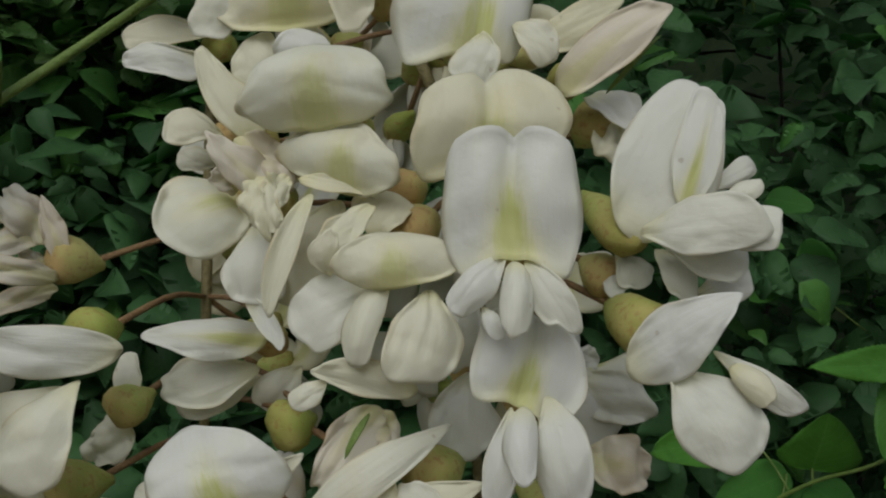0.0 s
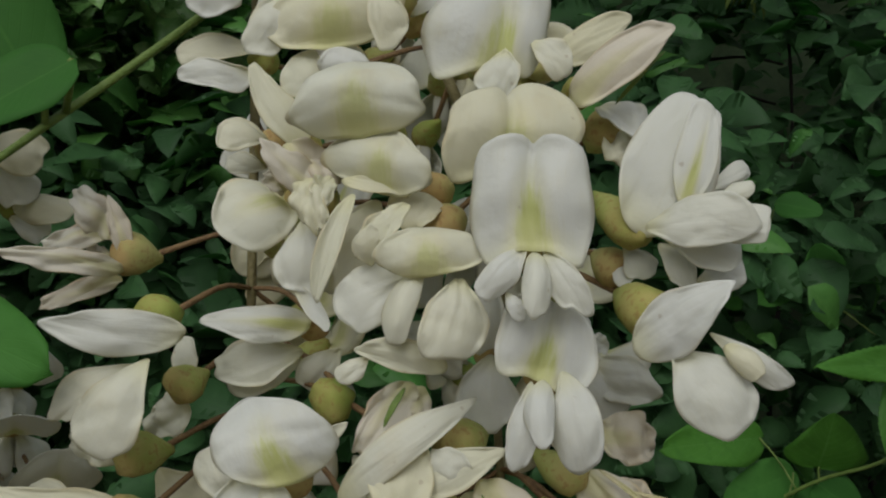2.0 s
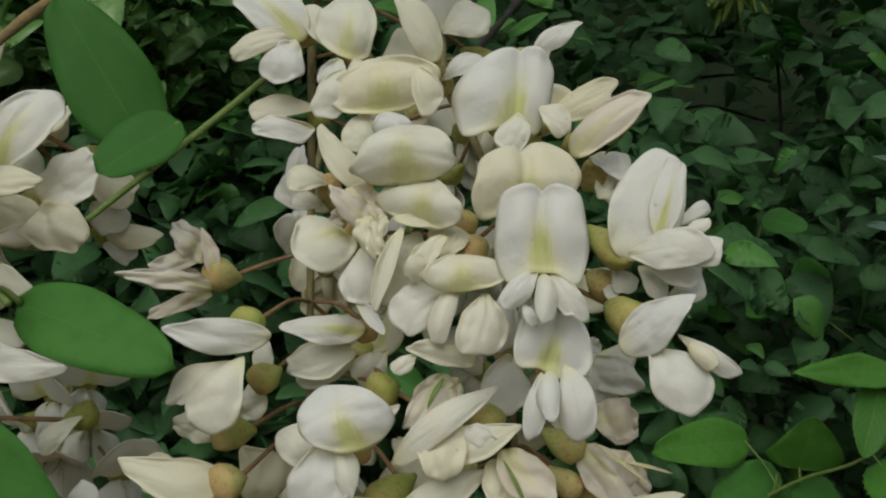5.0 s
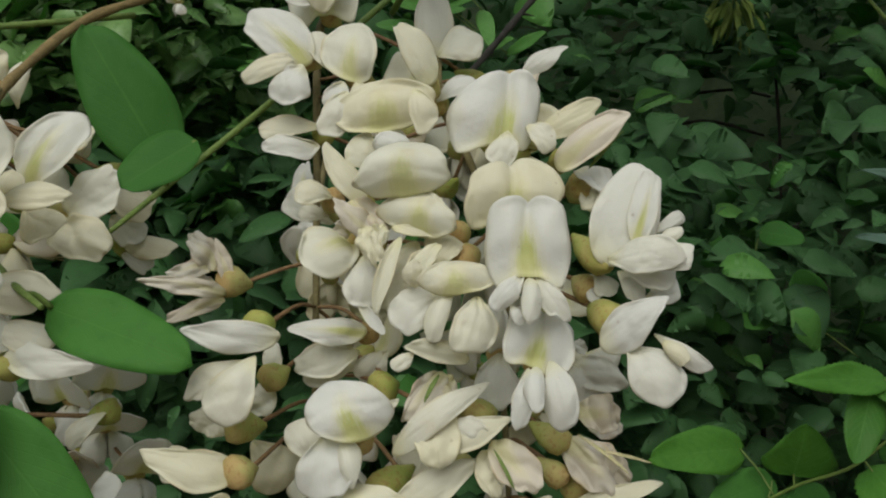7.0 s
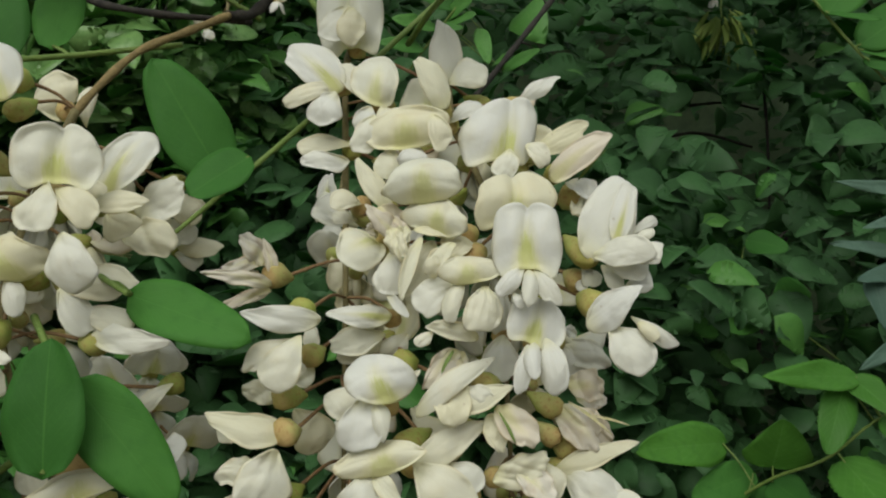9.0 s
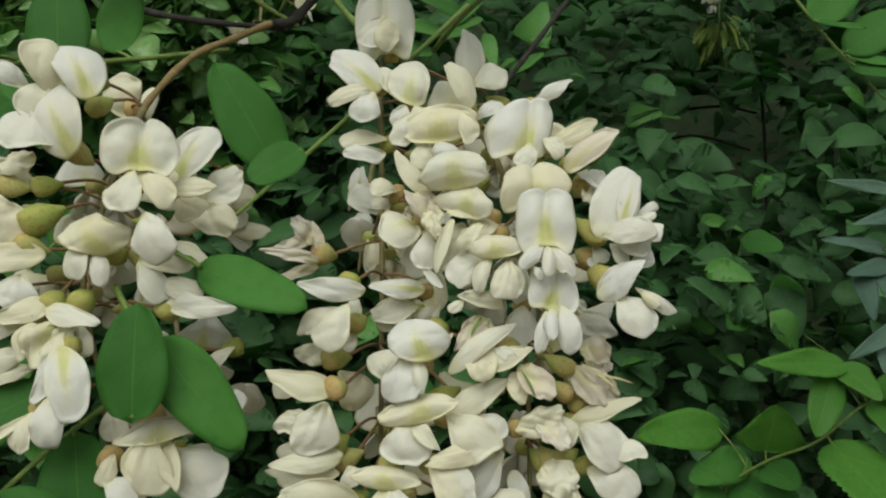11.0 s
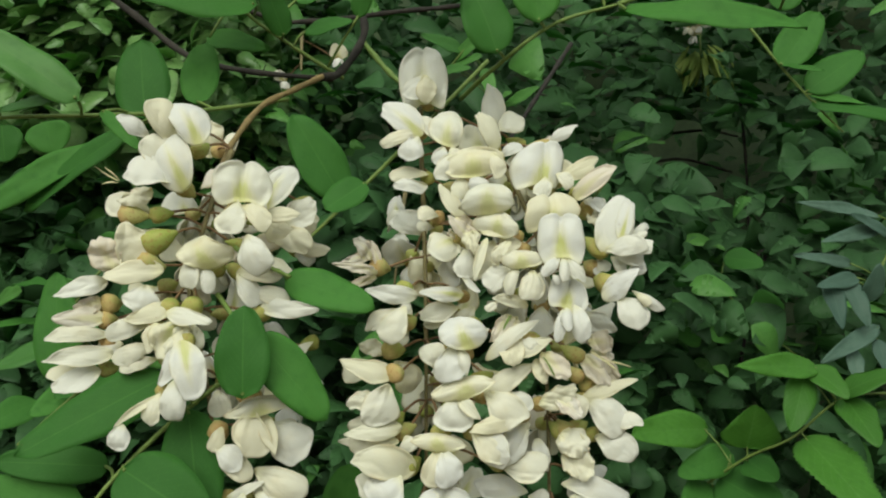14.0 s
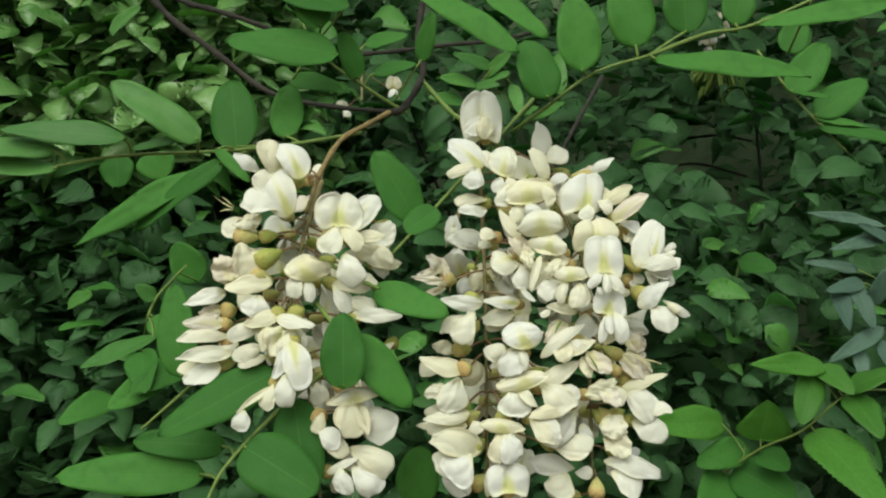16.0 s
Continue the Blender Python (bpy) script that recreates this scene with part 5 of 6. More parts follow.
petal(f, "wing", (-0.1098, 0.1190, -0.0127), (-0.0942, 0.1160, -0.0160), 0.0070, CREAM, "wing")
f = bloom(raceme, spine, (-0.1130, 0.1240, -0.0186), (-0.1043, 0.1170, -0.0206), 3.4)
petal(f, "banner", (-0.1045, 0.1160, -0.0198), (-0.0837, 0.1090, -0.0184), 0.0088, PETAL, "fold", droop=-0.2)
f = None
f = bloom(raceme, spine, None, (-0.0870, 0.1290, -0.0317))
petal(f, "wing", (-0.0870, 0.1260, -0.0317), (-0.0952, 0.1250, -0.0394), 0.0048, CREAM, "wing")
petal(f, "wing", (-0.0904, 0.1260, -0.0487), (-0.0831, 0.1240, -0.0485), 0.0092, PETAL, "wing")
f = bloom(raceme, spine, (-0.1228, 0.1300, -0.0044), (-0.1242, 0.1210, -0.0027), 3.4)
petal(f, "banner", (-0.1235, 0.1135, -0.0038), (-0.1288, 0.1165, 0.0093), 0.0198, AGED_BANNER, "almond", droop=0.15)
petal(f, "wing", (-0.1306, 0.1150, 0.0014), (-0.1321, 0.1120, -0.0114), 0.0077, CREAM, "wing")
petal(f, "wing", (-0.1282, 0.1150, -0.0017), (-0.1236, 0.1130, -0.0130), 0.0058, PETAL, "wing")
f = bloom(raceme, spine, (-0.1482, 0.1220, 0.0183), (-0.1593, 0.1190, 0.0185), 4.0)
petal(f, "wing", (-0.1516, 0.1270, 0.0206), (-0.1682, 0.1240, 0.0236), 0.0109, CREAM, "wing")
petal(f, "wing", (-0.1541, 0.1260, 0.0119), (-0.1482, 0.1240, 0.0057), 0.0100, PETAL, "crumple")
f = bloom(raceme, spine, (-0.1398, 0.1240, 0.0205), (-0.1479, 0.1210, 0.0182), 3.6)
f = bloom(raceme, spine, (-0.1379, 0.1210, 0.0129), (-0.1493, 0.1170, 0.0060), 5.4)
petal(f, "wing", (-0.1536, 0.1180, -0.0045), (-0.1572, 0.1140, 0.0144), 0.0148, CREAM, "crumple", crumple=0.8)
petal(f, "wing", (-0.1605, 0.1160, -0.0035), (-0.1669, 0.1110, 0.0089), 0.0120, WILTED, "crumple")
f = bloom(raceme, spine, (-0.1412, 0.1200, -0.0022), (-0.1503, 0.1150, -0.0003), 4.2)
petal(f, "banner", (-0.1421, 0.1150, -0.0039), (-0.1629, 0.1080, -0.0062), 0.0092, CREAM, "fold")
petal(f, "stamen_tuft", (-0.1608, 0.1180, 0.0315), (-0.1699, 0.1170, 0.0370), 0.0006, THREAD, "strip", bow=-0.25)
petal(f, "stamen_tuft", (-0.1611, 0.1180, 0.0307), (-0.1674, 0.1170, 0.0299), 0.0006, THREAD, "strip", bow=0.2)
petal(f, "stamen_tuft", (-0.1608, 0.1180, 0.0319), (-0.1659, 0.1160, 0.0364), 0.0006, THREAD, "strip", bow=0.25)
f = bloom(raceme, spine, (-0.1598, 0.1240, -0.0152), (-0.1640, 0.1170, -0.0161), 4.2)
petal(f, "wing", (-0.1642, 0.1170, -0.0073), (-0.1794, 0.1090, -0.0136), 0.0081, PETAL, "crumple", crumple=0.5)
petal(f, "wing", (-0.1660, 0.1180, -0.0151), (-0.1757, 0.1140, -0.0188), 0.0078, WILTED, "crumple")
f = bloom(raceme, spine, (-0.1606, 0.1240, -0.0221), (-0.1650, 0.1170, -0.0222), 3.6)
petal(f, "banner", (-0.1646, 0.1160, -0.0222), (-0.1806, 0.1080, -0.0218), 0.0088, WILTED, "fold")
f = bloom(raceme, spine, (-0.1624, 0.1240, -0.0319), (-0.1637, 0.1170, -0.0296), 3.6)
petal(f, "wing", (-0.1624, 0.1170, -0.0281), (-0.1831, 0.1090, -0.0297), 0.0081, CREAM, "wing", sharp=0.4)
petal(f, "banner", (-0.1605, 0.1160, -0.0353), (-0.1826, 0.1070, -0.0366), 0.0080, CREAM, "fold")
petal(f, "wing", (-0.1579, 0.1180, -0.0316), (-0.1666, 0.1160, -0.0362), 0.0078, CREAM, "wing")
f = None
f = bloom(raceme, spine, None, (-0.1662, 0.1200, -0.0411))
petal(f, "wing", (-0.1662, 0.1170, -0.0411), (-0.1804, 0.1090, -0.0487), 0.0108, PETAL, "crumple", crumple=0.4)
petal(f, "wing", (-0.1756, 0.1190, -0.0412), (-0.1836, 0.1120, -0.0432), 0.0078, CREAM, "wing")
f = bloom(raceme, spine, (-0.1392, 0.1220, -0.0134), (-0.1398, 0.1130, -0.0191), 4.0)
petal(f, "wing", (-0.1482, 0.1130, -0.0093), (-0.1506, 0.1100, -0.0203), 0.0134, PETAL, "wing", sharp=0.3)
petal(f, "banner", (-0.1375, 0.1120, -0.0186), (-0.1535, 0.1070, -0.0221), 0.0076, AGED, "fold")
f = bloom(raceme, spine, (-0.1309, 0.1240, -0.0135), (-0.1315, 0.1140, -0.0187), 4.4)
petal(f, "banner", (-0.1396, 0.1110, -0.0197), (-0.1214, 0.1050, -0.0238), 0.0072, CREAM, "fold")
petal(f, "wing", (-0.1301, 0.1130, -0.0240), (-0.1282, 0.1115, -0.0334), 0.0069, CREAM, "wing")
f = None
f = bloom(raceme, spine, None, (-0.1468, 0.1160, -0.0246))
petal(f, "wing", (-0.1468, 0.1130, -0.0246), (-0.1613, 0.1080, -0.0269), 0.0076, CREAM, "wing")
petal(f, "wing", (-0.1453, 0.1130, -0.0324), (-0.1588, 0.1105, -0.0364), 0.0081, CREAM, "wing")
petal(f, "wing", (-0.1441, 0.1150, -0.0373), (-0.1562, 0.1100, -0.0405), 0.0058, CREAM, "wing")
f = bloom(raceme, spine, (-0.1437, 0.1220, -0.0418), (-0.1399, 0.1140, -0.0335), 3.8)
petal(f, "banner", (-0.1358, 0.1100, -0.0239), (-0.1399, 0.1040, -0.0365), 0.0132, AGED_BANNER, "crumple", crumple=1.2)
petal(f, "wing", (-0.1323, 0.1110, -0.0239), (-0.1369, 0.1060, -0.0367), 0.0095, AGED, "crumple")
petal(f, "wing", (-0.1420, 0.1090, -0.0238), (-0.1440, 0.1050, -0.0347), 0.0064, AGED, "strip")
f = None
f = bloom(raceme, spine, None, (-0.1311, 0.1080, -0.0304))
petal(f, "banner", (-0.1311, 0.1050, -0.0304), (-0.1256, 0.1000, -0.0514), 0.0126, BANNER, "oval", cup=-0.25, droop=0.1)
petal(f, "banner", (-0.1320, 0.1060, -0.0321), (-0.1385, 0.1030, -0.0463), 0.0075, PETAL, "fold")
f = None
f = bloom(raceme, spine, None, (-0.1391, 0.1060, -0.0488))
petal(f, "wing", (-0.1391, 0.1030, -0.0488), (-0.1422, 0.1010, -0.0604), 0.0070, CREAM, "wing")
petal(f, "wing", (-0.1341, 0.1020, -0.0444), (-0.1322, 0.0995, -0.0581), 0.0100, PETAL, "wing")
petal(f, "wing", (-0.1397, 0.1040, -0.0496), (-0.1541, 0.1000, -0.0604), 0.0031, CREAM, "strip")
petal(f, "wing", (-0.1516, 0.1010, -0.0595), (-0.1541, 0.0995, -0.0685), 0.0081, PETAL, "wing")
f = bloom(raceme, spine, (-0.1167, 0.1240, -0.0481), (-0.1077, 0.1120, -0.0516), 4.6)
petal(f, "banner", (-0.1037, 0.1040, -0.0587), (-0.1055, 0.1070, -0.0519), 0.0240, BANNER_CREAM, "almond")
petal(f, "wing", (-0.1061, 0.1060, -0.0554), (-0.1065, 0.1025, -0.0718), 0.0138, CREAM, "wing")
petal(f, "wing", (-0.1019, 0.1080, -0.0576), (-0.0979, 0.1030, -0.0716), 0.0064, CREAM, "strip")
petal(f, "wing", (-0.1018, 0.1130, -0.0611), (-0.0858, 0.1110, -0.0727), 0.0146, PETAL, "wing")
petal(f, "wing", (-0.1227, 0.1180, -0.0493), (-0.1192, 0.1160, -0.0595), 0.0086, CREAM, "wing")
petal(f, "wing", (-0.1134, 0.1190, -0.0476), (-0.1052, 0.1175, -0.0533), 0.0118, CREAM, "wing")
f = bloom(raceme, spine, (-0.1252, 0.1200, -0.0611), (-0.1204, 0.1140, -0.0648), 4.4)
petal(f, "wing", (-0.1182, 0.1110, -0.0623), (-0.1220, 0.1090, -0.0707), 0.0061, CREAM, "wing")
petal(f, "wing", (-0.1201, 0.1100, -0.0697), (-0.1100, 0.1075, -0.0764), 0.0091, PETAL, "wing")
petal(f, "wing", (-0.1192, 0.1120, -0.0688), (-0.1080, 0.1095, -0.0814), 0.0093, CREAM, "wing")
f = None
f = bloom(raceme, spine, None, (-0.1167, 0.1150, -0.0888))
petal(f, "banner", (-0.1167, 0.1120, -0.0888), (-0.1023, 0.1080, -0.0822), 0.0044, CREAM, "fold")
petal(f, "wing", (-0.1097, 0.1080, -0.0858), (-0.1070, 0.1060, -0.0971), 0.0092, PETAL, "wing")
petal(f, "wing", (-0.1068, 0.1130, -0.0782), (-0.0868, 0.1110, -0.0867), 0.0123, CREAM, "wing")
petal(f, "wing", (-0.1053, 0.1110, -0.0859), (-0.0920, 0.1090, -0.0970), 0.0117, PETAL, "wing")
f = None
f = bloom(raceme, spine, None, (-0.1028, 0.1230, -0.0633))
petal(f, "wing", (-0.1028, 0.1200, -0.0633), (-0.0904, 0.1190, -0.0706), 0.0125, CREAM, "wing")
f = bloom(raceme, spine, (-0.1325, 0.1400, 0.0552), (-0.1362, 0.1340, 0.0554), 4.0)
petal(f, "wing", (-0.1360, 0.1330, 0.0551), (-0.1438, 0.1300, 0.0528), 0.0096, PETAL, "wing")
f = bloom(raceme, spine, (-0.1380, 0.1650, 0.0513), (-0.1334, 0.1600, 0.0518), 3.4)
petal(f, "wing", (-0.1390, 0.1700, 0.0503), (-0.1421, 0.1680, 0.0657), 0.0155, CREAM, "wing")
petal(f, "wing", (-0.1305, 0.1680, 0.0479), (-0.1293, 0.1670, 0.0616), 0.0063, CREAM, "wing")
f = None
f = bloom(raceme, spine, None, (-0.0912, 0.1430, 0.0255))
petal(f, "wing", (-0.0912, 0.1400, 0.0255), (-0.0982, 0.1380, 0.0190), 0.0091, PETAL, "wing")
f = None
f = bloom(raceme, spine, None, (-0.1039, 0.1690, 0.0211))
petal(f, "wing", (-0.1039, 0.1660, 0.0211), (-0.0901, 0.1650, 0.0182), 0.0094, CREAM, "wing")
petal(f, "wing", (-0.1033, 0.1680, 0.0172), (-0.0947, 0.1675, 0.0096), 0.0089, PETAL, "wing")
f = None
f = bloom(raceme, spine, None, (-0.1011, 0.1750, 0.0084))
petal(f, "wing", (-0.1011, 0.1720, 0.0084), (-0.0864, 0.1700, 0.0078), 0.0070, CREAM, "wing")
petal(f, "wing", (-0.1018, 0.1720, 0.0061), (-0.0924, 0.1715, 0.0027), 0.0061, PETAL, "wing")
fill(raceme, spine, 16)
raceme, spine = raceme_of("white_raceme", [(-0.1458, 0.25, -0.0162), (-0.1412, 0.24, -0.0345), (-0.1372, 0.235, -0.0567), (-0.1334, 0.235, -0.0792)], "greyish-white raceme hanging behind the leaves")
flower(raceme, spine, (-0.1374, 0.2200, EYE - 0.0416), (-.2, -.9, -.3), "half", "white", 1.1)
flower(raceme, spine, (-0.1265, 0.2200, EYE - 0.0373), (.5, -.8, -.3), "half", "white", 1.1)
flower(raceme, spine, (-0.1449, 0.2200, EYE - 0.0502), (-.6, -.7, -.3), "half", "white", 1.1)
flower(raceme, spine, (-0.1235, 0.2150, EYE - 0.0496), (.4, -.7, -.6), "half", "white", 1.1)
flower(raceme, spine, (-0.1338, 0.2200, EYE - 0.0589), (.1, -.8, -.6), "wilt", "white", 1.1)
flower(raceme, spine, (-0.1079, 0.2000, EYE - 0.0618), (.6, -.6, -.3), "half", "white", 1.1)
raceme, spine = raceme_of("white_raceme", [(-0.054, 0.245, 0.045), (-0.056, 0.24, 0.03), (-0.058, 0.24, 0.012), (-0.06, 0.24, -0.005)], "pale raceme half hidden behind the foliage")
flower(raceme, spine, (-0.0548, 0.2200, EYE + 0.0217), (-.7, -.6, 0), "half", "white", .75)
flower(raceme, spine, (-0.0561, 0.2200, EYE + 0.0284), (-.6, -.5, .3), "half", "white", .65)
flower(raceme, spine, (-0.0510, 0.2200, EYE + 0.0058), (-.4, -.8, -.5), "half", "white", 1.1)
raceme, spine = raceme_of("white_raceme", [(0.4935, 1.42, 0.6361), (0.4828, 1.41, 0.5761), (0.481, 1.41, 0.5205)], "small distant raceme of fading cream flowers")
flower(raceme, spine, (0.4519, 1.4000, EYE + 0.5560), (-.5, -.8, -.2), "half", "cream", 1.3)
flower(raceme, spine, (0.5062, 1.4000, EYE + 0.5588), (.5, -.8, -.2), "half", "cream", 1.3)
flower(raceme, spine, (0.4781, 1.4000, EYE + 0.5281), (0, -.8, -.5), "half", "cream", 1.3)
flower(raceme, spine, (0.4646, 1.3900, EYE + 0.5413), (-.3, -.8, -.5), "half", "aged", 1.3)
flower(raceme, spine, (0.4862, 1.3900, EYE + 0.5443), (.3, -.8, -.5), "half", "cream", 1.3)
flower(raceme, spine, (0.4707, 1.3900, EYE + 0.5632), (0, -.8, -.2), "half", "cream", 1.3)
flower(raceme, spine, (0.4927, 1.4000, EYE + 0.5778), (0, -.8, 0), "half", "cream", 1.3)
flower(raceme, spine, (0.4582, 1.4000, EYE + 0.5837), (0, -.8, 0), "half", "cream", 1.3)
raceme, spine = raceme_of("white_raceme", [(-0.1202, 0.31, 0.1564), (-0.1196, 0.305, 0.143), (-0.119, 0.3, 0.13)], "pale raceme glimpsed behind the twigs")
flower(raceme, spine, (-0.0993, 0.3200, EYE + 0.1436), (.3, -.8, 0), "half", "cream", .6)
flower(raceme, spine, (-0.1314, 0.3100, EYE + 0.1269), (-.4, -.7, -.3), "half", "white", .5)

# ---- locust leaves ----
leaf = leaf_of("compound_leaf", [(-0.0114, 0.2, 0.1037), (-0.054, 0.165, 0.0518), (-0.0784, 0.14, 0.0221), (-0.0884, 0.13, 0.0102)], "green pinnate leaf on a long slanting stalk")
leaflet(leaf, (-0.0763, 0.135, 0.0259), (-0.0958, 0.13, 0.061), 0.0206, stalk=(-0.0784, 0.14, 0.0221))
leaflet(leaf, (-0.0660, 0.125, 0.0310), (-0.0812, 0.118, 0.0196), 0.0142, stalk=(-0.0758, 0.1426, 0.0252), tipness=0.1)
leaf = leaf_of("compound_leaf", [(-0.1186, 0.13, 0.0059), (-0.1028, 0.115, -0.0025), (-0.0926, 0.106, -0.007)], "broad oval green leaflet in front of the flowers")
leaflet(leaf, (-0.0964, 0.116, -0.0069), (-0.0615, 0.106, -0.0182), 0.0164, stalk=(-0.099, 0.1117, -0.0041))
leaf = leaf_of("compound_leaf", [(-0.1229, 0.12, -0.0129), (-0.1127, 0.11, -0.0243), (-0.108, 0.108, -0.0327)], "two oval green leaflets hanging before the raceme")
leaflet(leaf, (-0.1069, 0.093, -0.0506), (-0.1076, 0.096, -0.0175), 0.0203, stalk=(-0.108, 0.108, -0.0327))
leaflet(leaf, (-0.1051, 0.104, -0.0283), (-0.0781, 0.1, -0.0587), 0.0189, stalk=(-0.1087, 0.1083, -0.0313))
leaf = leaf_of("compound_leaf", [(-0.1129, 0.125, -0.0402), (-0.1373, 0.115, -0.0598), (-0.16, 0.105, -0.0843), (-0.1683, 0.1, -0.1014)], "large green pinnate leaf spread below the raceme")
leaflet(leaf, (-0.1399, 0.115, -0.0433), (-0.1872, 0.095, -0.0693), 0.0212, stalk=(-0.1308, 0.1176, -0.0547))
leaflet(leaf, (-0.1743, 0.125, -0.0915), (-0.2411, 0.115, -0.0885), 0.0205, stalk=(-0.1631, 0.1032, -0.0906))
leaflet(leaf, (-0.1515, 0.1, -0.0751), (-0.118, 0.09, -0.0927), 0.0270, stalk=(-0.1528, 0.1082, -0.0766))
leaflet(leaf, (-0.1321, 0.115, -0.0561), (-0.124, 0.105, -0.1005), 0.0230, stalk=(-0.1334, 0.1166, -0.0567))
leaflet(leaf, (-0.1666, 0.13, -0.0794), (-0.2068, 0.12, -0.075), 0.0160, stalk=(-0.1564, 0.1066, -0.0805))
leaf = leaf_of("compound_leaf", [(-0.1819, 0.165, -0.0415), (-0.1919, 0.16, -0.0526), (-0.2173, 0.16, -0.0749)], "shaded green leaf behind the raceme")
leaflet(leaf, (-0.0794, 0.17, -0.1148), (-0.0762, 0.17, -0.0862), 0.0231)
leaflet(leaf, (-0.193, 0.145, -0.0487), (-0.1996, 0.15, -0.0013), 0.0197, stalk=(-0.1919, 0.16, -0.0526))
leaf = leaf_of("compound_leaf", [(-0.1095, 0.2, 0.0851), (-0.1486, 0.17, 0.0718), (-0.1764, 0.14, 0.063), (-0.2262, 0.125, 0.0573), (-0.2876, 0.12, 0.0435)], "fresh green pinnate leaf with oval leaflets")
leaflet(leaf, (-0.1764, 0.116, 0.063), (-0.2169, 0.11, 0.0919), 0.0170, stalk=(-0.1842, 0.1376, 0.0621), mat=YOUNG)
leaflet(leaf, (-0.2115, 0.118, 0.0652), (-0.2686, 0.11, 0.0701), 0.0140, stalk=(-0.2131, 0.1289, 0.0588), mat=YOUNG)
leaflet(leaf, (-0.2446, 0.118, 0.0601), (-0.2956, 0.11, 0.0617), 0.0134, stalk=(-0.2423, 0.1237, 0.0536), mat=YOUNG)
leaflet(leaf, (-0.1899, 0.2000, 0.0677), (-0.2706, 0.1900, 0.0240), 0.0162, stalk=(-0.1559, 0.1621, 0.0695))
leaflet(leaf, (-0.1854, 0.19, 0.0678), (-0.2377, 0.195, 0.032), 0.0156, stalk=(-0.1559, 0.1621, 0.0695))
leaflet(leaf, (-0.1813, 0.205, 0.0771), (-0.1882, 0.215, 0.1215), 0.0284, stalk=(-0.1486, 0.17, 0.0718))
leaflet(leaf, (-0.15, 0.185, 0.079), (-0.1498, 0.195, 0.1133), 0.0192, stalk=(-0.1403, 0.1763, 0.0746))
leaflet(leaf, (-0.249, 0.2, 0.0736), (-0.247, 0.2, 0.0551), 0.0196)
leaflet(leaf, (-0.2282, 0.2, 0.075), (-0.2231, 0.2, 0.0594), 0.0221)
leaflet(leaf, (-0.2128, 0.125, 0.0612), (-0.1848, 0.12, 0.0667), 0.0058, stalk=(-0.2131, 0.1289, 0.0588), mat=YOUNG)
leaflet(leaf, (-0.2526, 0.13, 0.0502), (-0.2262, 0.125, 0.0578), 0.0080, stalk=(-0.252, 0.1229, 0.0515))
leaflet(leaf, (-0.2585, 0.125, 0.0549), (-0.2823, 0.12, 0.0435), 0.0106, stalk=(-0.2585, 0.1224, 0.05))
leaflet(leaf, (-0.1733, 0.1300, 0.0625), (-0.1554, 0.1240, 0.0457), 0.0066, stalk=(-0.1676, 0.1495, 0.0658))
leaflet(leaf, (-0.2453, 0.12, 0.0511), (-0.2851, 0.115, 0.0533), 0.0115, stalk=(-0.2456, 0.1234, 0.0529), mat=YOUNG)
leaf = leaf_of("compound_leaf", [(-0.0846, 0.22, 0.1012), (-0.1104, 0.21, 0.1158), (-0.1353, 0.2, 0.1347), (-0.155, 0.2, 0.1767)], "fresh green pinnate leaf with oval leaflets")
leaflet(leaf, (-0.1185, 0.17, 0.1216), (-0.1773, 0.16, 0.1281), 0.0258, stalk=(-0.1274, 0.2032, 0.1288))
leaflet(leaf, (-0.1498, 0.2, 0.1167), (-0.1195, 0.19, 0.1086), 0.0141, stalk=(-0.1353, 0.2, 0.1347))
leaflet(leaf, (-0.1277, 0.17, 0.1357), (-0.1412, 0.16, 0.166), 0.0205, stalk=(-0.1353, 0.2, 0.1347))
leaflet(leaf, (-0.11, 0.19, 0.1134), (-0.1182, 0.18, 0.1375), 0.0138, stalk=(-0.1143, 0.2084, 0.1188))
leaflet(leaf, (-0.1096, 0.22, 0.1434), (-0.0838, 0.21, 0.1453), 0.0124, stalk=(-0.1195, 0.2063, 0.1228))
leaflet(leaf, (-0.0754, 0.2, 0.1258), (-0.0685, 0.19, 0.1519), 0.0113, stalk=(-0.0927, 0.2168, 0.1058))
leaflet(leaf, (-0.1038, 0.21, 0.1225), (-0.0786, 0.2, 0.1258), 0.0109, stalk=(-0.109, 0.2105, 0.115))
leaflet(leaf, (-0.1124, 0.17, 0.148), (-0.1531, 0.16, 0.1539), 0.0205, stalk=(-0.1363, 0.2, 0.1369))
leaf = leaf_of("compound_leaf", [(-0.0252, 0.19, 0.082), (-0.0124, 0.15, 0.0846), (0.0121, 0.14, 0.1004), (0.041, 0.142, 0.11)], "fresh green pinnate leaf with oval leaflets")
leaflet(leaf, (-0.0776, 0.135, 0.1444), (-0.0259, 0.12, 0.1086), 0.0166)
leaflet(leaf, (-0.0408, 0.14, 0.1431), (-0.0113, 0.13, 0.1169), 0.0136)
leaflet(leaf, (-0.012, 0.13, 0.0851), (-0.0224, 0.13, 0.1153), 0.0216, stalk=(-0.0073, 0.1479, 0.0879))
leaflet(leaf, (0.0056, 0.135, 0.0996), (0.0024, 0.135, 0.1391), 0.0229, stalk=(0.0095, 0.1411, 0.0987))
leaflet(leaf, (0.0336, 0.14, 0.1132), (0.0291, 0.14, 0.1555), 0.0254, stalk=(0.0349, 0.1416, 0.1079))
leaflet(leaf, (0.0598, 0.142, 0.1208), (0.0582, 0.142, 0.156), 0.0236, stalk=(0.041, 0.142, 0.11))
